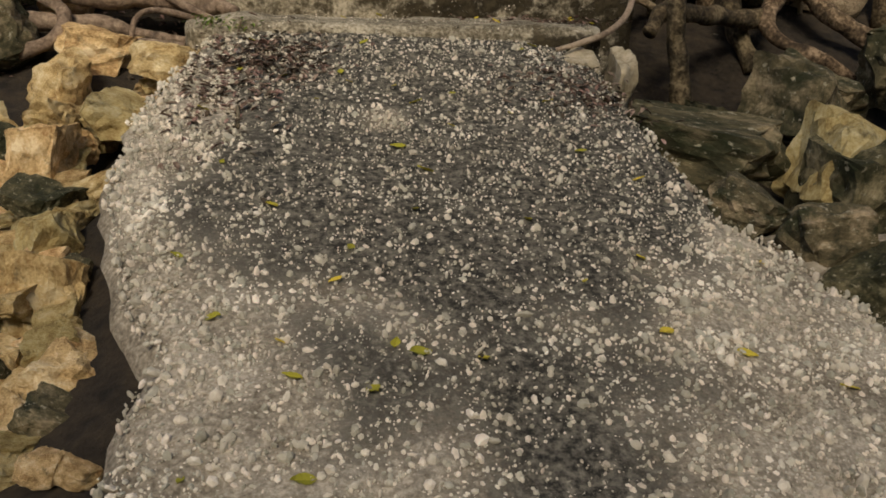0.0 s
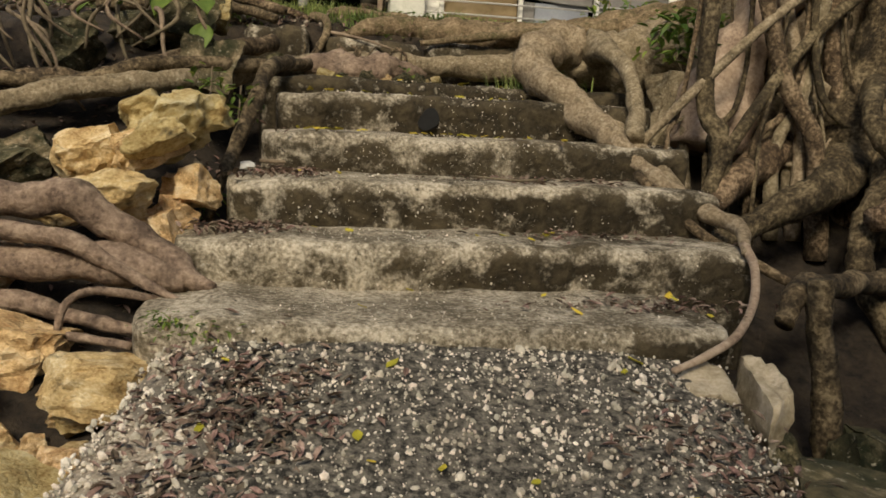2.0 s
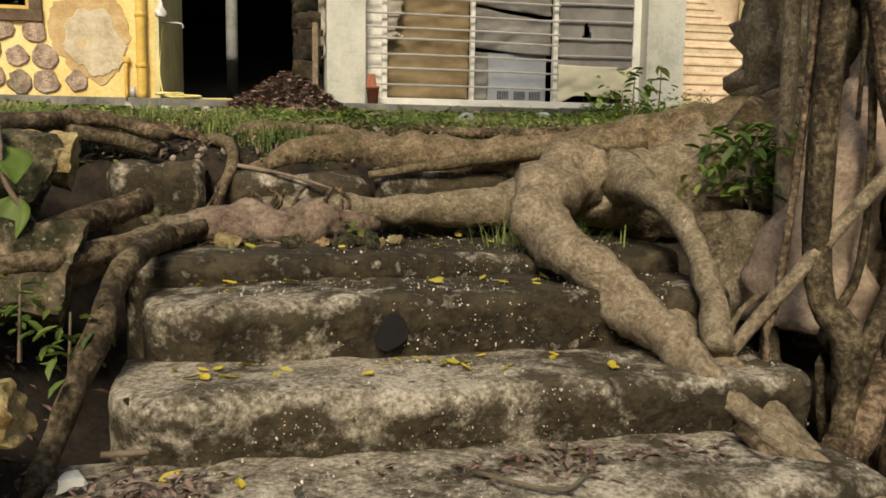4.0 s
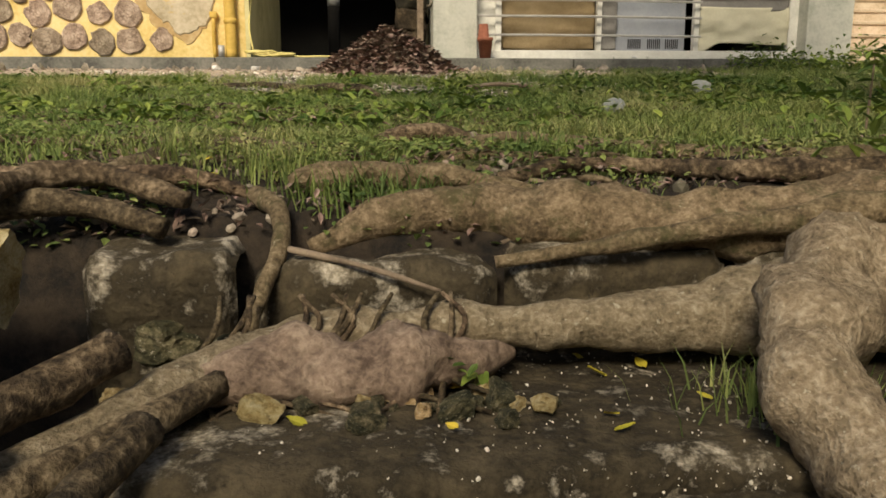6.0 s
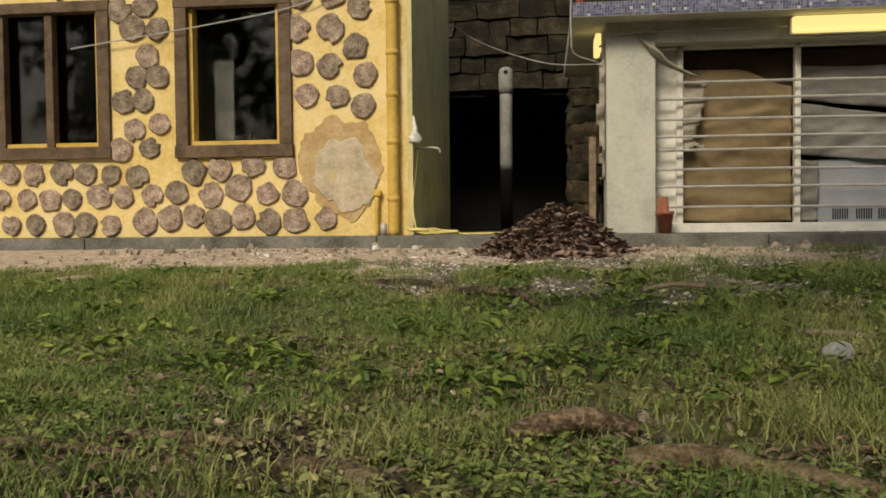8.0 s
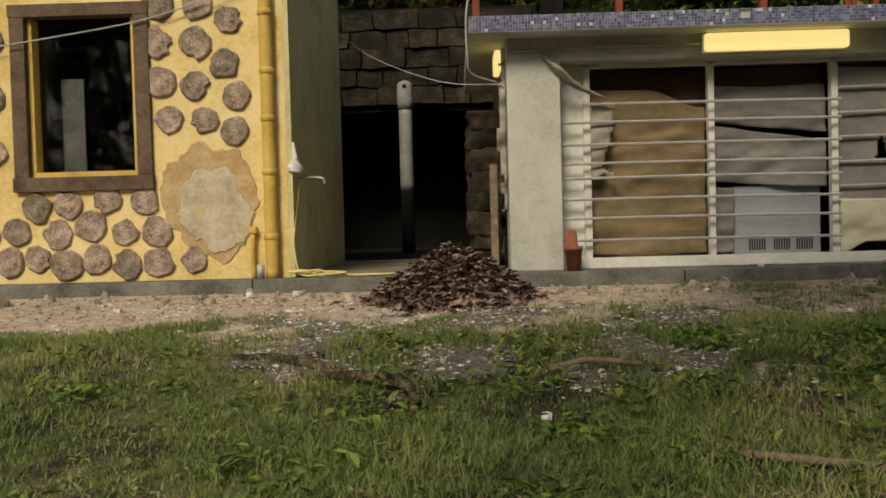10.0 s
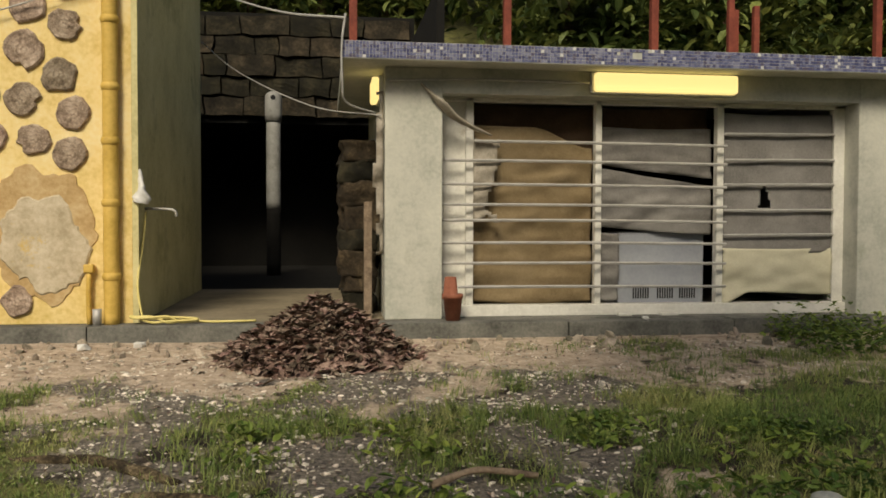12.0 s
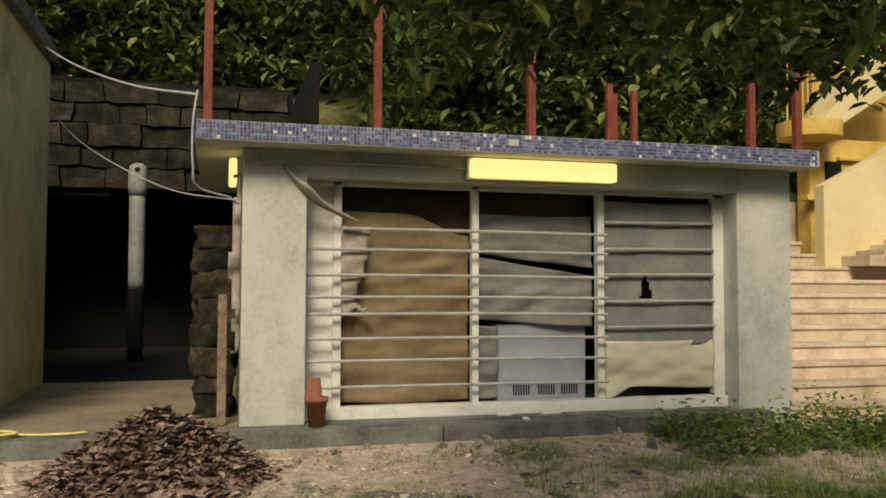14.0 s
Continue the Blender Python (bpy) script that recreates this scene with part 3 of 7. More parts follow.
def build_ramp():
    ramp = thing("ramp", "sloping slab of dark weathered concrete with exposed pebbles", "ramp", kind="structure")
    bm = bmesh.new()
    ys = np.arange(-1.6, 3.50, 0.05)
    us = np.linspace(0, 1, 36)
    top, rows = [], []
    for y in ys:
        l, r = ramp_edge(y)
        row = []
        for k, u in enumerate(us):
            x = l + (r - l) * u
            edge = min(u, 1 - u) * (r - l)
            z = ramp_z(x, y) - 0.05 * sstep(0.06, 0.0, edge) + 0.012 * nz(x, y, 22, 3) * sstep(0.0, 0.1, edge)
            row.append(bm.verts.new((x, y, z)))
        top.append(row)
        l2, r2 = l + 0.06, r - 0.06
        rows.append((bm.verts.new((l2 + 0.03 * nz(1, y, 7), y, row[0].co.z - 0.16)), bm.verts.new((l2 + 0.05, y, row[0].co.z - 0.55)), bm.verts.new((r2 + 0.03 * nz(5, y, 7), y, row[-1].co.z - 0.16)), bm.verts.new((r2 - 0.05, y, row[-1].co.z - 0.7))))
    for j in range(len(ys) - 1):
        for i in range(len(us) - 1):
            bm.faces.new((top[j][i], top[j][i + 1], top[j + 1][i + 1], top[j + 1][i]))
        a, b = rows[j], rows[j + 1]
        bm.faces.new((top[j + 1][0], b[0], a[0], top[j][0]))
        bm.faces.new((b[0], b[1], a[1], a[0]))
        bm.faces.new((top[j][-1], a[2], b[2], top[j + 1][-1]))
        bm.faces.new((a[2], a[3], b[3], b[2]))
    lay = bm.verts.layers.float_color.new("algae")
    for v in bm.verts:
        a = algae(v.co.x, v.co.y)
        v[lay] = (a, a, a, 1)
    part("slab", bm, M_RAMP, ramp, smooth=True)
    rng = random.Random(3)
    ico = bmesh.new()
    bmesh.ops.create_icosphere(ico, subdivisions=1, radius=1)
    iv = [v.co.copy() for v in ico.verts]
    jf = [[v.index for v in f.verts] for f in ico.faces]
    ico.free()
    V, F = [], []
    for _ in range(38000):
        y = rng.uniform(0.9, 3.46)
        l, r = ramp_edge(y)
        x = rng.uniform(l + 0.02, r - 0.02)
        dark = algae(x, y)
        if rng.random() > 1.0 - 0.5 * dark:
            continue
        s = min(0.002 + rng.expovariate(1 / (0.0036 - 0.0012 * dark)), 0.019) * (0.85 - 0.1 * sstep(2.6, 1.2, y))
        rot = Euler((rng.uniform(0, 6), rng.uniform(0, 6), rng.uniform(0, 6))).to_matrix()
        sc = Vector((s * rng.uniform(0.8, 1.6), s * rng.uniform(0.6, 1.1), s * rng.uniform(0.5, 0.9)))
        c = Vector((x, y, ramp_z(x, y) + s * 0.12))
        i = len(V)
        V += [c + rot @ Vector((q.x * sc.x, q.y * sc.y, q.z * sc.z)) for q in iv]
        F += [[i + k for k in f] for f in jf]
    tagged(raw("pebbles", V, F, M_PEB, ramp), "pale pebbles set in the slab", kind="stuff")


build_ramp()


def build_steps():
    stair = thing("stairs", "old worn concrete steps, stained black and mossy", "stairs", kind="structure")
    ends = [(-0.47, 1.22), (-0.43, 1.52), (-0.30, 1.55), (-0.20, 1.55), (-0.16, 1.5), (-0.25, 1.5)]
    for n, ((y0, y1, z1), (x0, x1)) in enumerate(zip(STEPS, ends)):
        z0 = z1 - 0.42
        bm = bmesh.new()
        rows = []
        for x in np.arange(x0, x1 + 0.001, 0.018):
            e = min(x - x0, 0.22) / 0.22
            bow = 0.14 * (1 - math.sqrt(max(0.0, 1 - (1 - e) ** 2)))      # rounded left end
            f = y0 + bow + 0.032 * nz(x, n * 3.1, 2.1, 2) + 0.02 * nz(x, n, 9, 4) + 0.008 * nz(x, n, 24, 4)
            t = z1 + 0.014 * nz(x, n * 2.3, 1.6, 7) + 0.01 * nz(x, n, 8, 1) - 0.02 * (1 - e)
            prof = [(f + 0.03, z0), (f + 0.014 + 0.016 * nz(x, n, 12, 3), z1 - 0.17), (f + 0.008 + 0.02 * nz(x, n, 15, 13), z1 - 0.13), (f + 0.002 + 0.02 * nz(x, n, 17, 5), z1 - 0.095), (f - 0.004 + 0.018 * nz(x, n, 21, 9), z1 - 0.065), (f - 0.006 + 0.014 * nz(x, n, 14, 6), z1 - 0.04), (f + 0.002, t - 0.022), (f + 0.018, t - 0.006), (f + 0.05, t)]
            for q in (0.3, 0.55, 0.8, 1.0):
                prof.append((f + 0.05 + (y1 + 0.12 - f - 0.05) * q, t + 0.012 * nz(x * 2, q * 5 + n, 2.5, 9)))
            rows.append([bm.verts.new((x, py, pz)) for py, pz in prof])
        for a, b in zip(rows, rows[1:]):
            for k in range(len(a) - 1):
                bm.faces.new((a[k], b[k], b[k + 1], a[k + 1]))
        for r, flip in ((rows[0], 1), (rows[-1], 0)):
            q = bm.verts.new((r[0].co.x, y1 + 0.12, z0))
            bm.faces.new((r + [q])[::-1] if not flip else r + [q])
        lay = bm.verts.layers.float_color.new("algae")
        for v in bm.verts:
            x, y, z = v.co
            # Darker on risers, rightwards and on upper steps; paler on treads and nosings.
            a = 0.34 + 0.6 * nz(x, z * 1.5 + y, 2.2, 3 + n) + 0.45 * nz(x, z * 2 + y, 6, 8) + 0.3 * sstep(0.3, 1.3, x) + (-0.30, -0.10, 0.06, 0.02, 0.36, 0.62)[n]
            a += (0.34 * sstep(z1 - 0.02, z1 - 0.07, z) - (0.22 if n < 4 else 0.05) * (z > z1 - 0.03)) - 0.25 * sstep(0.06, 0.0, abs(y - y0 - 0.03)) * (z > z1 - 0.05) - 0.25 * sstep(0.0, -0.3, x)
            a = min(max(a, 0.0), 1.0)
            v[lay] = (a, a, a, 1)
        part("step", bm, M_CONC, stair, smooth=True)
    # retaining edge of old kerb blocks behind the last tread
    for k, (x0, x1, yf, zt) in enumerate(((-0.36, -0.03, 5.80, 2.06), (0.0, 0.56, 5.85, 2.02), (0.58, 1.12, 5.87, 2.03), (1.14, 1.6, 5.86, 2.06))):
        bm = bmesh.new()
        bmesh.ops.create_grid(bm, x_segments=30, y_segments=24, size=0.5)
        for v in bm.verts:
            u, w = v.co.x + 0.5, v.co.y + 0.5
            x = x0 + (x1 - x0) * u
            end = 0.04 * (sstep(0.08, 0.0, u) + sstep(0.92, 1.0, u))
            if w < 0.62:
                y, z = yf + end, zt - 0.02 - 0.34 * (1 - w / 0.62)
            else:
                t = (w - 0.62) / 0.38
                y, z = yf + 0.02 + 0.22 * t + end * (1 - t), zt - end * 0.8
            y += 0.018 * nz(x, z, 5, 1 + k) + 0.012 * nz(x, z, 15, 6)
            z += 0.02 * nz(x, y, 6, 5 + k) + 0.008 * nz(x, y, 17, 2)
            v.co = (x, y, z)
        lay = bm.verts.layers.float_color.new("algae")
        for v in bm.verts:
            a = min(max((0.72 if k == 0 else 0.85) + 0.5 * nz(v.co.x, v.co.z, 3, 2) - 0.25 * sstep(zt - 0.05, zt, v.co.z), 0), 1)
            v[lay] = (a, a, a, 1)
        part("kerb_block", bm, M_CONC, stair, smooth=True)
    # Drain hole: a black disc on the riser in place of a shaded recess.
    bm = bmesh.new()
    tube(bm, [(0.5, 4.975, 1.635, 0.05), (0.5, 4.945, 1.635, 0.046)], 14, 1, 0.25)
    part("drain_hole", bm, M_BLACK, stair, "black disc standing for the shaded drain hole")
    # aggregate showing through the worn surface
    rng = random.Random(13)
    ico = bmesh.new()
    bmesh.ops.create_icosphere(ico, subdivisions=1, radius=1)
    iv = [v.co.copy() for v in ico.verts]
    jf = [[v.index for v in f.verts] for f in ico.faces]
    ico.free()
    V, F = [], []
    for _ in range(4500):
        n = rng.randrange(6)
        (y0, y1, z1), (x0, x1) = STEPS[n], ends[n]
        x = rng.uniform(x0 + 0.2, x1)
        if rng.random() < 0.55:
            c = (x, rng.uniform(y0 + 0.06, y1 - 0.02), z1 + 0.002)
        else:
            c = (x, y0 + 0.004, z1 - rng.uniform(0.01, 0.15))
        s = min(0.0009 + rng.expovariate(1 / 0.0009), 0.0045)
        rot = Euler((rng.uniform(0, 6), rng.uniform(0, 6), rng.uniform(0, 6))).to_matrix()
        i = len(V)
        V += [Vector(c) + rot @ Vector((q.x * s * 1.3, q.y * s, q.z * s * 0.7)) for q in iv]
        F += [[i + k for k in f] for f in jf]
    tagged(raw("aggregate", V, F, M_PEB, stair), "pale grit showing in the worn concrete", kind="stuff")


build_steps()

# ---- building on the lawn: shared slab ----
FY = 13.85


def build_ledge():
    bm = bmesh.new()
    xs = [-10.0, -7.2, -4.6, -1.35, 0.95, 2.6, 4.1, 5.62]
    for a, b in zip(xs, xs[1:]):
        y = 13.62 + R.uniform(-0.02, 0.02)
        box(bm, a, b - 0.012, y, 13.84, 2.36, LEDGE + R.uniform(-0.006, 0.006), bevel=0.012)
    single("pavement", bm, M_LEDGE, "dark grey concrete ledge along the buildings", "pavement", kind="structure")
    bm = B(-1.3, 1.2, 13.84, 17.5, 2.3, LEDGE - 0.004)
    single("floor", bm, M_FLOOR, "damp grey concrete floor of the passage", "floor", kind="structure")


build_ledge()


def build_yellow_house():
    wall = thing("wall_yellow", "yellow plastered wall set with round log ends", "wall", kind="structure")
    WA, WB = (-6.4, -4.39, 3.51, 5.25), (-3.61, -2.32, 3.50, 5.25)
    top = 6.2
    bm = bmesh.new()
    for a, b, c, d in ((-10.0, WA[0], LEDGE, top), (WA[1], WB[0], LEDGE, top), (WB[1], -1.05, LEDGE, top), (WA[0], WA[1], LEDGE, WA[2]), (WA[0], WA[1], WA[3], top), (WB[0], WB[1], LEDGE, WB[2]), (WB[0], WB[1], WB[3], top)):
        box(bm, a, b, FY, FY + 0.24, c, d)
    part("plaster", bm, M_YELLOW, wall)
    # where the paint came off
    bm = bmesh.new()
    n = 72
    c = bm.verts.new((-1.78, FY - 0.012, 3.36))
    ring = []
    for k in range(n):
        t = 2 * math.pi * k / n
        r = 1 + 0.34 * nz(math.cos(t), math.sin(t), 1.7, 3) + 0.12 * nz(math.cos(t), math.sin(t), 7, 5)
        ring.append((bm.verts.new((-1.78 + 0.45 * r * math.cos(t), FY - 0.012, 3.36 + 0.50 * r * math.sin(t))), bm.verts.new((-1.78 + 0.46 * r * math.cos(t), FY + 0.01, 3.36 + 0.51 * r * math.sin(t)))))
    for k in range(n):
        a, b = ring[k], ring[(k + 1) % n]
        bm.faces.new((c, b[0], a[0]))
        bm.faces.new((a[0], b[0], b[1], a[1]))
    part("bare_patch", bm, M_TAN, wall, "flaked tan plaster patch")
    bm = bmesh.new()
    c = bm.verts.new((-1.75, FY - 0.024, 3.28))
    ring = []
    for k in range(n):
        t = 2 * math.pi * k / n
        r = 0.74 * (1 + 0.34 * nz(math.cos(t), math.sin(t), 1.9, 13) + 0.13 * nz(math.cos(t), math.sin(t), 7, 15))
        ring.append((bm.verts.new((-1.75 + 0.45 * r * math.cos(t), FY - 0.024, 3.28 + 0.50 * r * math.sin(t))), bm.verts.new((-1.75 + 0.47 * r * math.cos(t), FY - 0.01, 3.28 + 0.52 * r * math.sin(t)))))
    for k in range(n):
        a, b = ring[k], ring[(k + 1) % n]
        bm.faces.new((c, b[0], a[0]))
        bm.faces.new((a[0], b[0], b[1], a[1]))
    part("inner_patch", bm, M_TANP, wall, "paler inner layer of flaked plaster")
    # log ends: seven shapes shared by all
    shapes = []
    rng = random.Random(11)
    for s in range(7):
        bm = bmesh.new()
        m = 18
        prof = [(1.0, 0.03), (1.0, -0.018), (0.9, -0.034), (0.62, -0.03), (0.3, -0.036)]
        crack = rng.randrange(m)
        rr = [(1 + 0.13 * nz(math.cos(6.283 * k / m) * 1.3, math.sin(6.283 * k / m) * 1.3, 1.0, s * 3.3) * 1.6 + 0.05 * rng.uniform(-1, 1)) * (0.72 if k == crack and s % 2 else 1) for k in range(m)]
        rings = [[bm.verts.new((0.128 * q * rr[k] * math.cos(6.283 * k / m), d + 0.004 * rng.uniform(-1, 1), 0.128 * q * rr[k] * math.sin(6.283 * k / m))) for k in range(m)] for q, d in prof]
        for a, b in zip(rings, rings[1:]):
            for k in range(m):
                bm.faces.new((a[k], a[(k + 1) % m], b[(k + 1) % m], b[k]))
        bm.faces.new(rings[-1])
        bmesh.ops.recalc_face_normals(bm, faces=bm.faces)
        me = bpy.data.meshes.new("log_end")
        bm.to_mesh(me)
        bm.free()
        me.materials.append(M_LOG)
        shapes.append(me)
    def log_end(px, pz, k):
        ob = new("log_end", shapes[rng.randrange(7)])
        ob.parent = wall
        ob.location = (px, FY, pz)
        ob.rotation_euler = (0, rng.uniform(0, 6.28), 0)
        ob.scale = (k, 1, k)

    beside = [(-2.21, 5.22), (-1.85, 5.22), (-1.56, 5.06), (-1.55, 5.40), (-2.24, 4.86), (-1.88, 4.85), (-1.61, 4.65), (-2.21, 4.50), (-1.89, 4.45), (-1.50, 4.34), (-2.14, 4.15), (-1.81, 4.13), (-1.53, 4.01), (-2.2, 5.56), (-1.86, 5.58)]
    below = [(-3.43, 3.34), (-3.13, 3.37), (-2.76, 3.40), (-2.41, 3.38), (-3.92, 3.09), (-3.64, 3.12), (-3.24, 3.09), (-2.92, 3.17), (-2.60, 3.09), (-2.29, 3.09), (-4.0, 2.80), (-3.71, 2.83), (-3.44, 2.86), (-3.16, 2.80), (-2.88, 2.85), (-2.59, 2.79), (-2.29, 2.80), (-1.95, 2.82)]
    for px, pz in beside + below:
        log_end(px, pz, rng.uniform(1.0, 1.22))
    row = 0
    z = LEDGE + 0.17
    while z < 5.9:
        x = -8.2 + (0.145 if row % 2 else 0.0)
        while x < -3.72:
            px, pz = x + rng.uniform(-0.035, 0.035), z + rng.uniform(-0.035, 0.035)
            k = rng.uniform(0.88, 1.16)
            free = all(not (w[0] - 0.12 < px < w[1] + 0.115 and w[2] - 0.12 < pz < w[3] + 0.13) for w in (WA, WB))
            free &= all((px - q) ** 2 + (pz - w) ** 2 > 0.06 for q, w in below)
            if free:
                log_end(px, pz, k)
            x += 0.292
        z += 0.262
        row += 1
    # windows
    for n, (w, panes) in enumerate(((WA, 2), (WB, 1))):
        x0, x1, z0, z1 = w
        win = tagged(thing("window_%d" % (n + 1), "brown wooden window with dark glass in the yellow wall", "window"), kind="structure")
        for nm, q in (("frame_sill", (x0 - 0.02, x1 + 0.02, FY - 0.06, FY + 0.1, z0 - 0.005, z0 + 0.13)), ("frame_head", (x0 - 0.02, x1 + 0.02, FY - 0.05, FY + 0.1, z1 - 0.12, z1)), ("frame_jamb", (x0 - 0.01, x0 + 0.13, FY - 0.045, FY + 0.1, z0 + 0.13, z1 - 0.12)), ("frame_jamb", (x1 - 0.13, x1 + 0.01, FY - 0.045, FY + 0.1, z0 + 0.13, z1 - 0.12))):
            part(nm, B(*q, bevel=0.008), M_WOODF, win)
        ix0, ix1, iz0, iz1 = x0 + 0.13, x1 - 0.13, z0 + 0.13, z1 - 0.12
        for q in ((ix0, ix1, FY + 0.02, FY + 0.16, iz0 + 0.001, iz0 + 0.05), (ix0, ix0 + 0.045, FY + 0.02, FY + 0.16, iz0 + 0.05, iz1), (ix1 - 0.045, ix1, FY + 0.02, FY + 0.16, iz0 + 0.05, iz1)):
            part("reveal", B(*q, bevel=0.004), M_YPOLE, win, "yellow painted inner reveal")
        for k in range(1, panes + 1):
            if panes > 1:
                xm = ix0 + (ix1 - ix0) * k / (panes + 1)
                part("mullion", B(xm - 0.045, xm + 0.045, FY - 0.01, FY + 0.1, iz0, iz1, bevel=0.006), M_WOODF, win)
        g = part("pane", B(ix0 + 0.03, ix1 - 0.03, FY + 0.14, FY + 0.146, iz0 + 0.03, iz1), M_GLASS, win)
        g.visible_shadow = False
        if n == 1:
            part("blind", B(ix0 + 0.16, ix0 + 0.38, FY + 0.35, FY + 0.37, iz0 + 0.05, iz0 + 0.98), M_PANEL, win, "pale panel behind the glass")
    # room behind the windows: unseen walls, near-black in place of shade
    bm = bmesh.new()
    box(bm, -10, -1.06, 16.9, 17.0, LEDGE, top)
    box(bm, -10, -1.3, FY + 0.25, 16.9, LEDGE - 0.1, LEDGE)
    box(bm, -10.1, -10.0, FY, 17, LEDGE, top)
    single("wall_room", bm, M_DARK, "unseen inner walls, coloured near-black for an unlit room", "wall", kind="structure")
    bm = B(-10.2, -0.9, FY - 0.3, 17.2, top, top + 0.15)
    single("roof_yellow", bm, M_LEDGE, "flat concrete roof of the yellow house", "roof", kind="structure")
    # green side wall along the passage
    bm = bmesh.new()
    box(bm, -1.048, -1.0, FY - 0.002, 17.4, LEDGE, top)
    single("wall_green", bm, M_GREEN, "green painted side wall with streaky stains", "wall", kind="structure")
    # bamboo downpipe at the corner
    pole = thing("bamboo_pole", "yellow painted bamboo pole with knotted joints at the wall corner", "pole")
    bm = bmesh.new()
    pts, zz = [], LEDGE
    while zz < 6.1:
        pts.append((-1.20 + 0.008 * nz(zz, 0, 2), FY - 0.07, zz, 0.062))
        zz += 0.12
    tube(bm, pts, 14, 2, 0.02)
    part("culm", bm, M_YPOLE, pole, smooth=True)
    for zz in (3.02, 3.62, 4.12, 4.56, 5.1, 5.6):
        bm = bmesh.new()
        tube(bm, [(-1.20, FY - 0.07, zz - 0.03, 0.066), (-1.20, FY - 0.07, zz, 0.075), (-1.20, FY - 0.07, zz + 0.03, 0.066)], 14, 3, 0.03)
        part("joint", bm, M_YPOLE, pole, "brown-edged bamboo joint", smooth=True)
    bm = bmesh.new()
    tube(bm, [(-1.38, FY - 0.05, LEDGE, 0.02), (-1.385, FY - 0.05, 2.85, 0.022), (-1.38, FY - 0.05, 3.05, 0.02)], 8, 3, 0.1)
    box(bm, -1.42, -1.34, FY - 0.08, FY - 0.02, 3.05, 3.12, bevel=0.01)
    single("water_tap_pipe", bm, M_YPOLE, "short yellow standpipe against the wall", "pipe", smooth=True)


build_yellow_house()


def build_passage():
    # Yard surfaces are near-black: their shade is put into the colour.
    back = thing("wall_dark", "yard walls behind the passage, coloured near-black for shade", "wall", kind="structure")
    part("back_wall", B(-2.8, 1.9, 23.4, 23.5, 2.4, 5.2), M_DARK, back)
    # Invented recess with a ceiling, added to keep the sky out.
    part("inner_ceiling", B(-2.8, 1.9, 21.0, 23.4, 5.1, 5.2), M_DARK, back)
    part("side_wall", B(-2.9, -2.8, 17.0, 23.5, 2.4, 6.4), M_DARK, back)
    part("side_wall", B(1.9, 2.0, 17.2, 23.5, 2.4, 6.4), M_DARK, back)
    single("floor_back", B(-2.8, 1.9, 17.5, 23.4, 2.3, LEDGE - 0.01), M_DARK, "yard floor behind, coloured near-black for shade", "floor", kind="structure")
    # old stone wall above
    wall = thing("wall_stone", "old stone block wall behind the passage, darkened for shade", "wall", kind="structure")
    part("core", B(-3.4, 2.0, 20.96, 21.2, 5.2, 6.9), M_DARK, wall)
    rng = random.Random(5)
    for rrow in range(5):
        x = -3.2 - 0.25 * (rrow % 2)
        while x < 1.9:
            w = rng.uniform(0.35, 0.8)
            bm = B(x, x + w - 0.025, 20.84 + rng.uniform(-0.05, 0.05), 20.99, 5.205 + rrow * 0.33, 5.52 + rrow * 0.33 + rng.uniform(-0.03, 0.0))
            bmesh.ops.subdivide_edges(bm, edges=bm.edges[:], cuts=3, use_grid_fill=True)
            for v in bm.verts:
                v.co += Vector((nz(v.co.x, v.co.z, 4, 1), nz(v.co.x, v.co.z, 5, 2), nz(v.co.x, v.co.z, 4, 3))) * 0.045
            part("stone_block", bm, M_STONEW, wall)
            x += w
    pipe = thing("vent_pipe", "upright grey-white plastic pipe with a capped top", "pipe")
    px, py = -0.30, 20.4
    # Lower length takes the same near-black as the yard walls.
    bm = bmesh.new()
    tube(bm, [(px, py, LEDGE - 0.02, 0.113), (px, py, 3.3, 0.113), (px, py, 3.72, 0.113)], 16, 3, 0.0)
    part("lower_tube", bm, M_DARK, pipe, "near-black lower length of pipe", smooth=True)
    bm = bmesh.new()
    tube(bm, [(px, py, 3.68, 0.116), (px, py, 4.3, 0.116), (px, py, 5.12, 0.116)], 16, 5, 0.0)
    part("tube", bm, M_PVC, pipe, smooth=True)
    bm = bmesh.new()
    tube(bm, [(px, py, 5.06, 0.135), (px, py, 5.42, 0.135), (px, py, 5.50, 0.11), (px, py, 5.54, 0.05)], 16, 3, 0.0)
    part("cap", bm, M_PVC, pipe, smooth=True)
    # Black disc for the shaded hole in the cap.
    bm = bmesh.new()
    tube(bm, [(px, py - 0.12, 5.43, 0.04), (px, py - 0.142, 5.43, 0.04)], 10, 1, 0.0)
    part("hole", bm, M_BLACK, pipe)
    # rough stump of masonry and old timber beside the pillar
    col = thing("masonry_stump", "crumbling column of brown stone and rotten timber", "column")
    z = LEDGE - 0.01
    for k in range(8):
        h, w = rng.uniform(0.16, 0.26), rng.uniform(0.13, 0.18)
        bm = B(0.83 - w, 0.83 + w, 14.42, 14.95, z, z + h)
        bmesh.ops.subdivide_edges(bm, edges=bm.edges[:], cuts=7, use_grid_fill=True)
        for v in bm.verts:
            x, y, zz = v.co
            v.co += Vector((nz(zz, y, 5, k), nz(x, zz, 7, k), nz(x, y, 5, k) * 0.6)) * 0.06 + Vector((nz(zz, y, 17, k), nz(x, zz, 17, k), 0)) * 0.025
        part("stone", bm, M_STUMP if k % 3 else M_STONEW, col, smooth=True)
        z += h - 0.01
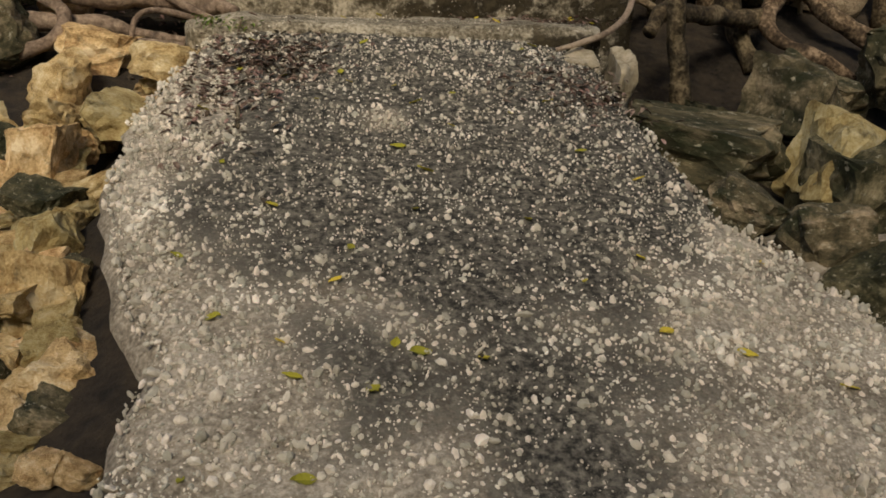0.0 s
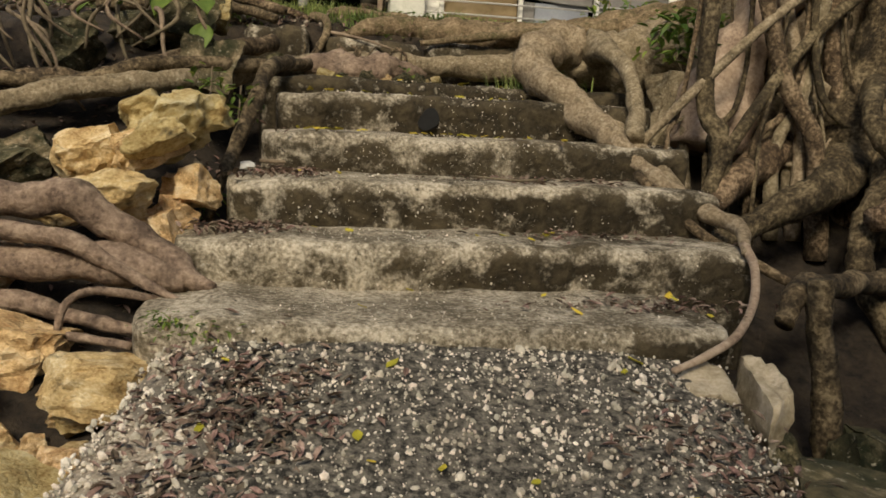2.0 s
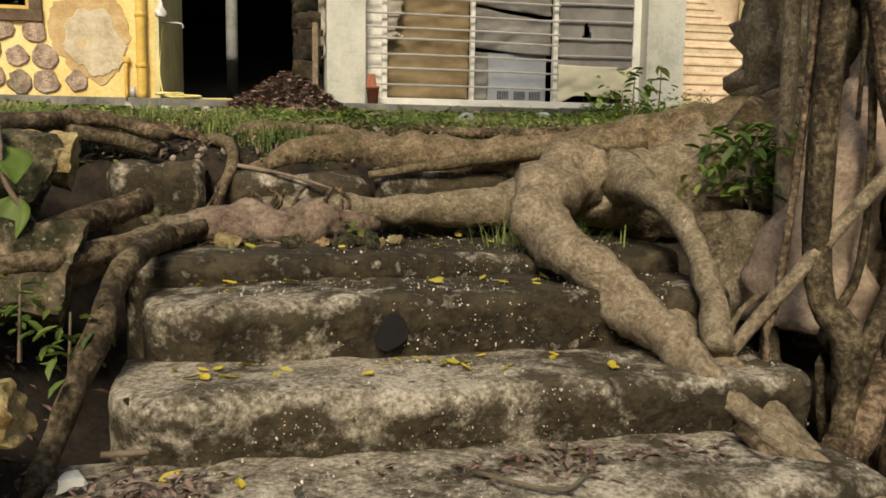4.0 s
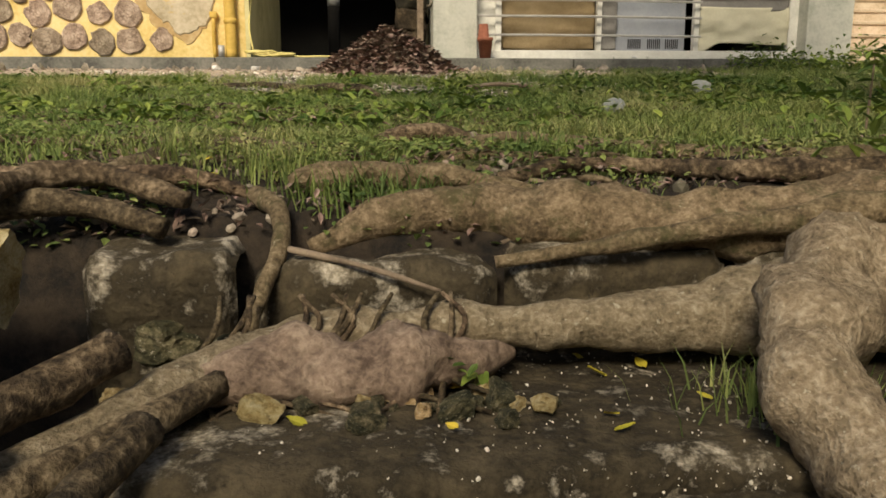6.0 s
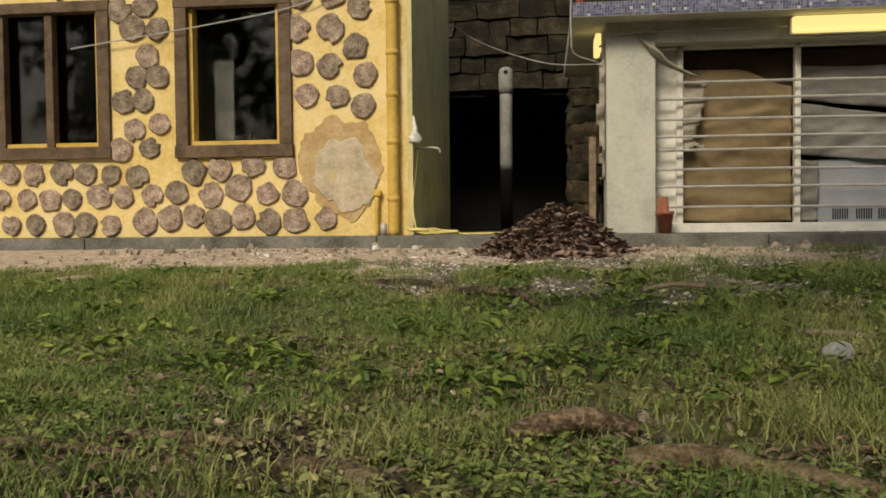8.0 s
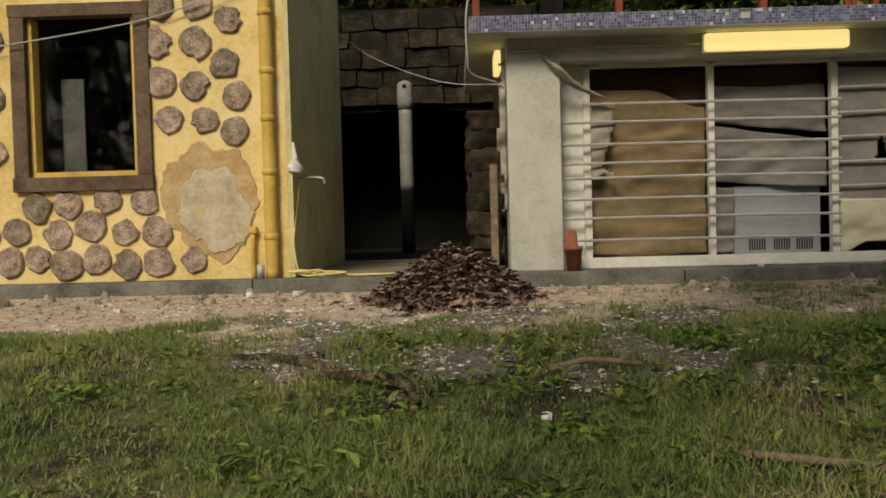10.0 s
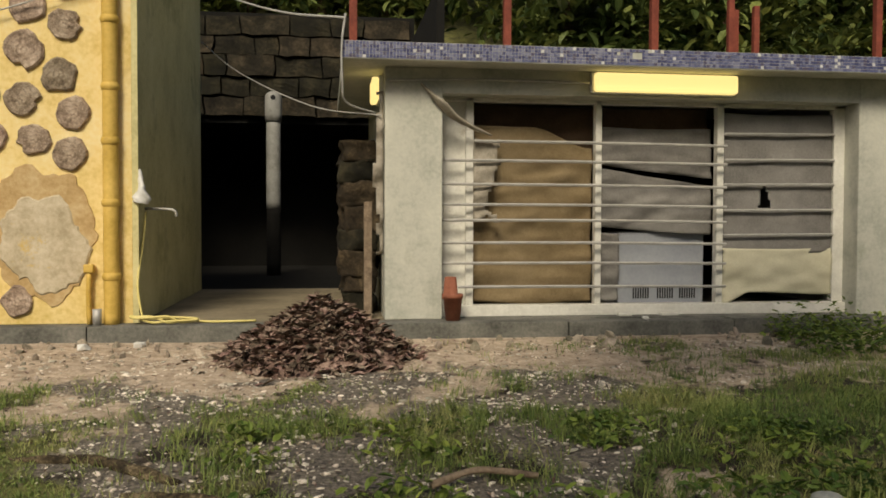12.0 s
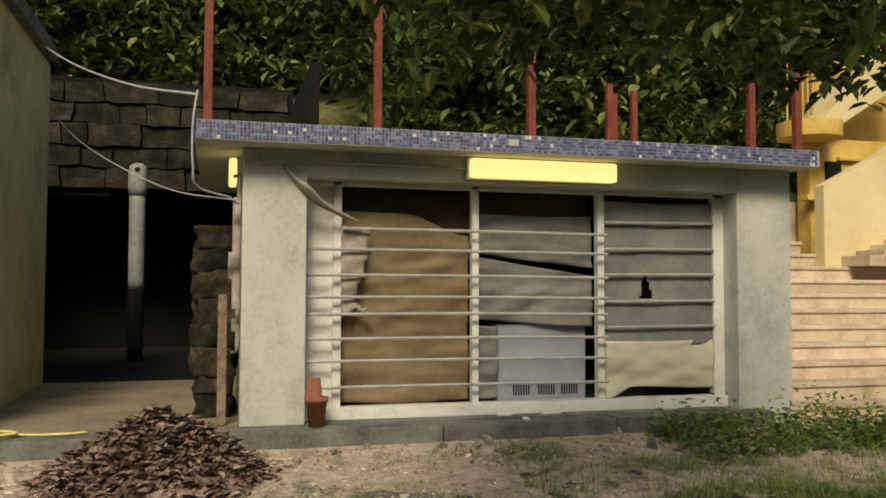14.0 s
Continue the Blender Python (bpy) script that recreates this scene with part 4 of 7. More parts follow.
    bm = B(0.86, 0.93, 13.98, 14.05, LEDGE, 3.65, bevel=0.01)
    part("plank", bm, M_TWIG, col, "splintered grey plank")


build_passage()


def cloth(x0, x1, y, z0, z1, material, parent, name="curtain", amp=0.02, sag=0.03, seed=0.0, label="", cut=None):
    """A hanging sheet with soft folds; z0 and z1 may be functions of x; cut(x, z) says where it is torn away."""
    lo = z0 if callable(z0) else (lambda x: z0)
    hi = z1 if callable(z1) else (lambda x: z1)
    nx, nzz = max(4, int((x1 - x0) / 0.025)), max(4, int((hi(x0) - lo(x0)) / 0.025))
    V, F = [], []
    for j in range(nzz + 1):
        for i in range(nx + 1):
            u, v = i / nx, j / nzz
            x = x0 + (x1 - x0) * u
            z = lo(x) + (hi(x) - lo(x)) * v
            z -= sag * math.sin(math.pi * u) * (0.4 + 0.6 * abs(nz(v * 2, seed, 1.3)))
            V.append((x, y + amp * (nz(x * 1.0 + z * 0.8, z * 3.2 - x * 1.2, 2.0, seed) + 0.4 * nz(x * 3, z * 6, 2.0, seed + 3)), z))
    for j in range(nzz):
        for i in range(nx):
            a = j * (nx + 1) + i
            c = (Vector(V[a]) + Vector(V[a + nx + 2])) / 2
            if cut and cut(c.x, c.z):
                continue
            F.append((a, a + 1, a + nx + 2, a + nx + 1))
    ob = raw(name, V, F, material, parent, smooth=True)
    so = ob.modifiers.new("thickness", "SOLIDIFY")
    so.thickness = 0.004
    return tagged(ob, label)


def build_grilled_house():
    X0, XA, XB, X1 = 1.03, 1.53, 5.41, 5.97
    ZT, ZL = 4.585, 4.80
    wall = thing("wall_pale", "pale green plastered front with two square pillars", "wall", kind="structure")
    part("pillar", B(X0, XA, FY, FY + 0.4, LEDGE, ZL, bevel=0.012), M_PALE, wall)
    part("pillar", B(XB, X1, FY, FY + 0.4, 2.3, ZL, bevel=0.012), M_PALE, wall)
    part("lintel", B(XA, XB, FY + 0.004, FY + 0.4, ZT, ZL), M_PALE, wall)
    part("side", B(X0 + 0.02, X0 + 0.2, FY + 0.4, 17.1, LEDGE, ZL), M_PALE, wall)
    part("side", B(X1 - 0.2, X1 - 0.02, FY + 0.4, 17.1, 2.3, ZL), M_PALE, wall)
    # Back wall is near-black to stand for the unlit interior.
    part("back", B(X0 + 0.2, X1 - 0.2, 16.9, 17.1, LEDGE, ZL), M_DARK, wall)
    part("floor_slab", B(X0 + 0.2, X1 - 0.2, FY + 0.002, 16.9, 2.35, LEDGE + 0.002), M_LEDGE, wall)
    roof = thing("roof_slab", "flat roof slab edged with small blue mosaic tiles", "roof", kind="structure")
    RX0, RX1, RY = 0.665, 6.05, 13.53
    part("slab", B(RX0 + 0.006, RX1 - 0.006, RY + 0.006, 17.2, 4.80, 4.945), M_PALE, roof)
    V, F = [], []
    rng = random.Random(9)
    p, g = 0.0275, 0.0035

    def tile(o, ux, uy, d):
        i = len(V)
        a, b = p - g, p - g
        for k in (0, 1):
            for q in ((0, 0), (a, 0), (a, b), (0, b)):
                V.append(tuple(o[c] + ux[c] * q[0] + uy[c] * q[1] + d[c] * k * 0.006 for c in range(3)))
        F.extend([(i + 4, i + 5, i + 6, i + 7), (i, i + 1, i + 5, i + 4), (i + 1, i + 2, i + 6, i + 5), (i + 2, i + 3, i + 7, i + 6), (i + 3, i, i + 4, i + 7)])

    for j in range(5):
        for i in range(int((RX1 - RX0) / p)):
            x = RX0 + i * p
            if rng.random() < 0.006 or (3.11 < x < 3.17 and j in (2, 3)):
                continue
            tile((x, RY + 0.006, 4.808 + j * p), (1, 0, 0), (0, 0, 1), (0, -1, 0))
        for i in range(30):
            tile((RX0 + 0.006, RY + 0.03 + i * p, 4.808 + j * p), (0, 1, 0), (0, 0, 1), (-1, 0, 0))
    tagged(raw("mosaic_tiles", V, F, M_MOSAIC, roof), "tiny glazed blue and white tiles", kind="stuff")
    # lit lamp over the opening
    lamp = thing("wall_lamp", "lit yellowed fluorescent lamp on the lintel", "lamp")
    part("housing", B(2.84, 4.17, FY - 0.05, FY + 0.003, 4.61, 4.785, bevel=0.01), M_WHITE, lamp)
    part("diffuser", B(2.85, 4.16, FY - 0.14, FY - 0.05, 4.615, 4.78, bevel=0.03), M_LAMP, lamp, "glowing yellowed diffuser")
    lamp = thing("soffit_lamp", "small lit yellow lamp under the roof edge", "lamp")
    part("housing", B(0.99, 1.028, 14.0, 14.4, 4.53, 4.75, bevel=0.01), M_WHITE, lamp)
    part("diffuser", B(0.93, 0.99, 14.01, 14.39, 4.54, 4.74, bevel=0.02), M_LAMP, lamp, "glowing yellowed diffuser")
    # window frame with bars
    fr = tagged(thing("window_3", "white timber window frame with metal bars and hung cloths", "window"), kind="structure")
    y0, y1 = 14.07, 14.15
    for nm, q in (("frame_sill", (XA, XB, 14.02, y1 + 0.02, LEDGE + 0.002, 2.73)), ("post", (1.77, 1.84, y0, y1, 2.73, ZT)), ("post", (2.965, 3.025, y0, y1, 2.73, ZT)), ("post", (4.135, 4.20, y0, y1, 2.73, ZT)), ("post", (5.30, XB, y0, y1, 2.73, ZT)), ("frame_head", (XA, XB, y0, y1, ZT - 0.035, ZT))):
        part(nm, B(*q, bevel=0.006), M_WHITE, fr)
    part("side_panel", B(XA, 1.77, y0 + 0.05, y1, 2.73, ZT - 0.03), M_WHITE, fr)
    for z in (4.19, 4.02, 3.81, 3.63, 3.49, 3.29, 3.11, 2.90):
        bm = bmesh.new()
        x0 = 1.84 if z > 4.1 else XA
        k = 0.012 * nz(z, 1, 9)
        tube(bm, [(x0 - 0.01, 13.985, z, 0.014), ((x0 + 4.17) / 2, 13.98, z + k, 0.014), (4.19, 13.985, z - 0.01, 0.014)], 6, 4, 0.0)
        part("bar", bm, M_BAR, fr)
    for z in (4.30, 4.06, 3.83, 3.59, 3.36):
        bm = bmesh.new()
        tube(bm, [(4.2, 14.06, z, 0.013), (5.3, 14.06, z + 0.01, 0.013)], 6, 4, 0.0)
        part("bar", bm, M_BAR, fr)
    cl = thing("cloth_tan", "tan cloth hung behind the window bars", "curtain")
    cloth(1.84, 2.965, 14.19, 2.75, lambda x: 4.36 - 0.2 * sstep(2.4, 2.96, x), M_CLOTHT, cl, seed=1.0, amp=0.05)
    cl = thing("cloth_upper", "dark brown cloth drooping under the window head", "curtain")
    cloth(1.84, 4.135, 14.27, 4.0, 4.56, M_CLOTHB, cl, seed=2.0, amp=0.04)
    cl = thing("cloth_grey", "grey cloth with sagging gaps behind the bars", "curtain")
    cloth(3.025, 4.135, 14.20, lambda x: 4.02 - 0.11 * (x - 3.0), 4.36, M_CLOTHG, cl, seed=3.0, amp=0.05, sag=0.02)
    cl = thing("cloth_grey_low", "grey cloth with a slanting hem", "curtain")
    cloth(3.025, 4.135, 14.205, lambda x: 3.44 - 0.07 * (x - 3.0), lambda x: 3.99 - 0.15 * (x - 3.0), M_CLOTHG, cl, seed=4.0, amp=0.05, sag=0.01)
    cl = thing("cloth_pale", "pale grey sheet hung low behind the bars", "curtain")
    cloth(3.025, 3.24, 14.20, 2.75, lambda x: 3.39 - 0.07 * (x - 3.0), M_CLOTHG, cl, seed=5.0, amp=0.03, sag=0.01)
    cl = thing("cloth_right", "grey cloth with a torn hole over the window", "curtain")
    cloth(4.2, 5.3, 14.10, 3.2, 4.50, M_CLOTHG, cl, seed=6.0, amp=0.012, cut=lambda x, z: abs(x - 4.6 - 0.1 * (3.95 - z)) < 0.28 * (3.86 - z) and z > 3.62)
    cl = thing("cloth_cream", "cream cloth bunched low in the window", "curtain")
    cloth(4.2, 5.3, 14.085, lambda x: 2.72 + 0.11 * sstep(4.22, 4.5, x) - 0.03 * sstep(4.6, 5.3, x), 3.24, M_CLOTHC, cl, seed=7.0, amp=0.035, sag=0.015)
    cl = thing("tarpaulin", "torn grey tarpaulin wrapped at the pillar and bars", "cloth")
    cloth(1.83, 2.10, 14.03, 3.45, 4.22, M_CLOTHW, cl, seed=8.0, amp=0.05, cut=lambda x, z: x > 1.97 + 0.16 * nz(z, 3, 2.6, 4) + 0.08 * nz(z, 3, 8, 4) + 0.08 * sstep(3.9, 4.2, z) or z < 3.5 + 0.1 * nz(x, 1, 9))
    bm = bmesh.new()
    tube(bm, [(1.34, 13.84, 4.66, 0.02), (1.5, 13.80, 4.5, 0.05), (1.7, 13.9, 4.35, 0.045), (1.98, 13.96, 4.24, 0.02)], 8, 5, 0.3, 0.4)
    part("twist", bm, M_CLOTHW, cl, smooth=True)
    cl2 = thing("tarpaulin_strip", "tattered strip of tarpaulin along the pillar edge", "cloth")
    cloth(0.90, 1.02, 13.88, 3.2, 4.6, M_CLOTHW, cl2, seed=9.0, amp=0.08, cut=lambda x, z: x < 0.955 + 0.05 * nz(z, 1, 2.5, 6) + 0.04 * nz(z, 1, 9, 6))
    # appliance behind the pale sheet
    ac = thing("appliance_box", "whitish appliance with slotted vents on the sill", "appliance")
    part("shell", B(3.24, 4.10, 14.26, 14.6, LEDGE + 0.004, 3.39, bevel=0.015), M_BLUEW, ac)
    # Vents are black strips that stand for shaded slots.
    for c in (3.40, 3.64, 3.86):
        for k in range(7):
            part("slot", B(c + k * 0.024, c + k * 0.024 + 0.012, 14.254, 14.262, 2.76, 2.87), M_BLACK, ac)
    # pots
    pots = thing("flower_pots", "two empty terracotta flower pots nested on the ledge", "pot")
    for zz, up, px in ((LEDGE + 0.003, True, 1.61), (LEDGE + 0.375, False, 1.59)):
        bm = bmesh.new()
        prof = [(0.0, 0.0), (0.062, 0.0), (0.082, 0.19), (0.09, 0.19), (0.092, 0.225), (0.08, 0.225), (0.055, 0.03), (0.0, 0.03)]
        if not up:
            prof = [(r * 0.8, -q * 0.85) for r, q in prof]
        rings = [[bm.verts.new((px + max(r, 0.001) * math.cos(k * math.pi / 8), 13.76 + max(r, 0.001) * math.sin(k * math.pi / 8), zz + h)) for k in range(16)] for r, h in prof]
        for a, b in zip(rings, rings[1:]):
            for k in range(16):
                bm.faces.new((a[k], a[(k + 1) % 16], b[(k + 1) % 16], b[k]))
        part("pot", bm, M_TERRA, pots, smooth=True)
    # steel posts on the roof
    rail = thing("roof_posts", "rusty red steel posts standing on the roof", "fence")
    for x, y, z in ((0.76, 13.8, 8.0), (2.09, 13.85, 8.0), (3.42, 13.85, 8.0), (4.9, 15.4, 5.9), (5.25, 16.0, 5.95), (5.40, 15.8, 5.95), (5.95, 14.4, 5.75), (5.98, 13.75, 5.75)):
        part("post", B(x - 0.033, x + 0.033, y - 0.033, y + 0.033, 4.94, z, bevel=0.006), M_RED, rail)


build_grilled_house()


def cable(name, pts, r, material, label, category="cable"):
    bm = bmesh.new()
    tube(bm, [(*p, r) for p in pts], 6, 8, 0.0)
    return single(name, bm, material, label, category, smooth=True)


cable("overhead_cable", [(-1.0, 16.6, 6.25), (-0.45, 15.6, 5.78), (0.15, 14.5, 5.38), (0.69, 13.52, 5.12)], 0.011, M_WIRE, "white cable slung from the wall to the roof corner")
cable("drop_cable", [(0.69, 13.50, 5.15), (0.66, 13.50, 4.9), (0.665, 13.51, 4.6), (0.70, 13.6, 4.45), (0.95, 13.85, 4.40)], 0.009, M_WIRE, "white cable looped down under the roof corner")
cable("sagging_wire", [(-0.99, 17.38, 5.68), (-0.40, 16.0, 5.08), (0.4, 14.6, 4.55), (1.0, 13.84, 4.38)], 0.006, M_WIRE, "thin grey wire sagging across the passage")
cable("lintel_cable", [(1.05, 13.83, 4.68), (1.9, 13.83, 4.705), (2.83, 13.83, 4.70)], 0.012, M_WIRE, "white cable run along the lintel to the lamp")
cable("facade_wire", [(-4.8, 13.78, 4.72), (-3.2, 13.75, 4.92), (-2.2, 13.78, 5.1), (-1.3, 13.74, 5.4)], 0.007, M_WIRE, "thin wire strung across the yellow wall")

# ---- right hand stairs and the yellow house beyond ----


def build_right_stairs():
    st = thing("tiled_stairs", "wide flight of beige tiled steps beside the house", "stairs", kind="structure")
    for k in range(14):
        y = 13.95 + 0.29 * k
        z = 2.45 + 0.172 * (k + 1)
        x1 = 9.8 if k < 9 else 8.4
        part("riser", B(6.0, x1, y + 0.025, y + 0.42, z - 0.5, z - 0.045), M_TILE, st)
        part("tread", B(6.0, x1 + 0.01, y, y + 0.42, z - 0.045, z, bevel=0.01), M_TILE, st)
    part("landing", B(6.0, 9.6, 18.2, 20.0, 4.2, 2.45 + 0.172 * 15), M_TILE, st)
    h = thing("yellow_building", "yellow painted house with a balcony above the steps", "house")
    bm = bmesh.new()
    vs = [bm.verts.new(p) for p in ((8.4, 16.4, 4.0), (9.9, 16.4, 4.0), (9.9, 16.4, 5.9), (9.3, 16.4, 5.5), (8.4, 16.4, 5.05))]
    f = bm.faces.new(vs)
    r = bmesh.ops.extrude_face_region(bm, geom=[f])
    bmesh.ops.translate(bm, vec=(0, 0.18, 0), verts=[v for v in r["geom"] if isinstance(v, bmesh.types.BMVert)])
    bmesh.ops.recalc_face_normals(bm, faces=bm.faces)
    part("parapet", bm, M_CREAM, h, "sunlit cream stair parapet")
    part("wall", B(9.3, 14.0, 17.8, 18.1, 3.6, 5.95, bevel=0.02), M_YPOLE, h)
    part("wall", B(10.2, 15.0, 18.8, 19.1, 3.0, 7.9, bevel=0.02), M_YPOLE, h)
    # No real recess: a near-black panel gives the opening its shade.
    part("window_opening", B(9.55, 9.8, 17.74, 17.795, 5.25, 5.6), M_DARK, h, "near-black panel standing for a shaded square opening")
    part("sill", B(9.1, 9.5, 17.6, 17.8, 5.0, 5.08, bevel=0.01), M_YPOLE, h)
    part("cornice", B(9.75, 12.5, 17.72, 17.8, 5.62, 5.68, bevel=0.01), M_YPOLE, h)
    bm = bmesh.new()
    tube(bm, [(9.1, 17.55, 5.88, 0.44), (9.1, 17.55, 5.99, 0.45), (9.1, 17.55, 6.1, 0.45)], 28, 1, 0.0)
    part("balcony", bm, M_YPOLE, h, "round yellow balcony slab")
    bm = bmesh.new()
    f = bm.faces.new([bm.verts.new(p) for p in ((9.25, 17.5, 6.1), (9.6, 17.5, 6.1), (11.2, 17.5, 7.1), (11.2, 17.5, 7.6), (10.0, 17.5, 6.95))])
    r = bmesh.ops.extrude_face_region(bm, geom=[f])
    bmesh.ops.translate(bm, vec=(0, 0.6, 0), verts=[v for v in r["geom"] if isinstance(v, bmesh.types.BMVert)])
    bmesh.ops.recalc_face_normals(bm, faces=bm.faces)
    part("outer_stair", bm, M_CREAM, h, "slanting cream stair above the balcony")
    for k in range(6):
        bm = bmesh.new()
        tube(bm, [(9.0 + 0.09 * k, 17.9, 6.0, 0.014), (9.0 + 0.09 * k, 17.9, 7.25, 0.014)], 6, 1, 0.0)
        part("baluster", bm, M_YPOLE, h)
    bm = bmesh.new()
    tube(bm, [(8.95, 17.9, 7.25, 0.02), (9.5, 17.9, 7.25, 0.02)], 8, 1, 0.0)
    part("handrail", bm, M_YPOLE, h)
    for k in range(5):
        part("side_step", B(8.65 + 0.22 * k, 9.85, 15.9, 16.39, 4.0 + 0.06 * k, 4.06 + 0.075 * (k + 1), bevel=0.006), M_TILE, st)


build_right_stairs()

# ---- leaf pile, hose, loose things by the wall ----


def build_leaf_pile():
    pile = thing("leaf_pile", "heap of dry brown leaves swept against the ledge", "leaf pile")
    cx, cy = 0.47, 12.92

    def hz(x, y):
        d = math.hypot((x - cx) / 0.78, (y - cy) / 0.70)
        d *= 1 + 0.18 * nz(x, y, 1.8, 4)
        return ground_z(x, y) - 0.02 + 0.44 * max(0.0, 1 - d) ** 0.95 + 0.02 * nz(x, y, 9)

    V, F = [], []
    n = 34
    for j in range(n + 1):
        for i in range(n + 1):
            x, y = cx - 1.0 + 2.0 * i / n, cy - 0.95 + 1.65 * j / n
            V.append((x, y, hz(x, y) - 0.015))
    for j in range(n):
        for i in range(n):
            a = j * (n + 1) + i
            F.append((a, a + 1, a + n + 2, a + n + 1))
    raw("mound", V, F, M_LEAFB, pile, smooth=True)
    rng = random.Random(21)
    P = []
    while len(P) < 5200:
        x, y = cx + rng.gauss(0, 0.42), cy + rng.gauss(0, 0.36)
        if y > 13.58:
            continue
        d = math.hypot((x - cx) / 0.78, (y - cy) / 0.70)
        if d < 1.0 or rng.random() < 0.25:
            P.append((x, y, hz(x, y) + rng.uniform(-0.005, 0.02)))
    V, F = leaf_quads(P, 0.075, rng, 0.35, 0.6)
    tagged(raw("leaves", V, F, M_LEAFB, pile), "curled dry leaves", kind="stuff")


build_leaf_pile()
bm = bmesh.new()
pts = []
for k in range(34):
    t = k * 0.62
    r = 0.17 + 0.05 * math.sin(k * 1.3)
    pts.append((-0.78 + r * 1.25 * math.cos(t), 13.74 + r * 0.35 * math.sin(t), LEDGE + 0.02 + 0.006 * (k % 9), 0.011))
pts += [(-0.5, 13.8, LEDGE + 0.015, 0.011), (-0.25, 13.76, LEDGE + 0.015, 0.011), (-0.05, 13.8, LEDGE + 0.015, 0.011)]
tube(bm, pts, 6, 4, 0.0)
tube(bm, [(-0.95, 13.76, LEDGE + 0.02, 0.011), (-1.0, 13.8, 2.95, 0.011), (-0.985, 13.95, 3.3, 0.011), (-0.97, 14.0, 3.55, 0.011)], 6, 5, 0.0)
single("garden_hose", bm, M_HOSE, "pale yellow garden hose coiled on the ledge", "hose", smooth=True)
bracket = thing("wall_bracket", "metal bracket with a white rag on the green wall", "bracket")
bm = bmesh.new()
tube(bm, [(-1.0, 14.1, 3.58, 0.012), (-0.76, 14.05, 3.57, 0.012), (-0.73, 14.05, 3.51, 0.012)], 8, 4, 0.0)
part("arm", bm, M_BAR, bracket, smooth=True)
bm = bmesh.new()
tube(bm, [(-0.99, 13.86, 3.90, 0.018), (-0.98, 13.85, 3.8, 0.036), (-0.97, 13.84, 3.69, 0.055), (-0.98, 13.84, 3.62, 0.045)], 12, 6, 0.5, 0.6)
part("rag", bm, M_PLASTIC, bracket, "crumpled white rag", smooth=True)
cup = bmesh.new()
tube(cup, [(-1.3, 13.72, LEDGE + 0.0, 0.035), (-1.3, 13.72, LEDGE + 0.13, 0.037)], 12, 1, 0.0)
single("metal_can", cup, M_BAR, "small metal can at the foot of the pole", "can", smooth=True)

# ---- rocks ----


def knobbly_mesh(seed):
    """A pitted lump of limestone about 1 across, of several fused knobs with a flattish top."""
    r = random.Random(seed)
    bm = bmesh.new()
    for k in range(9):
        q = rock_mesh(seed * 20 + k, 4, 7, 0.10)
        c = Vector((r.uniform(-0.3, 0.3), r.uniform(-0.28, 0.28), r.uniform(-0.18, 0.12)))
        bmesh.ops.transform(q, matrix=Matrix.LocRotScale(c, Euler((r.uniform(-0.3, 0.3), r.uniform(-0.3, 0.3), r.uniform(0, 6))), Vector((r.uniform(0.4, 0.65), r.uniform(0.4, 0.6), r.uniform(0.38, 0.55)))), verts=q.verts)
        me = bpy.data.meshes.new("knob")
        q.to_mesh(me)
        q.free()
        bm.from_mesh(me)
        bpy.data.meshes.remove(me)
    return bm


ROCKS = [rock_mesh(s, 4, 9 + s % 4, 0.06) for s in range(8)] + [knobbly_mesh(s) for s in (1, 2)]
ROCK_ME = []
for q in ROCKS:
    for mm in (M_ROCK, M_ROCKD):
        me = bpy.data.meshes.new("limestone_rock")
        q.to_mesh(me)
        me.materials.append(mm)
        ROCK_ME.append(me)
    q.free()


def rock(x, y, z, sx, sy, sz, shape=0, mossy=False, turn=(0, 0, 0), label=""):
    ob = new("limestone_rock", ROCK_ME[2 * (shape % 10) + (1 if mossy else 0)])
    ob.location, ob.scale, ob.rotation_euler = (x, y, z), (sx, sy, sz), turn
    if shape >= 8:
        fuse = ob.modifiers.new("fuse", "REMESH")
        fuse.mode, fuse.voxel_size = "VOXEL", 0.022
    return tagged(ob, label or ("dark mossy limestone boulder in the bank" if mossy else "rough yellow limestone rock piled beside the steps"), "rock", "rocks beside the steps")


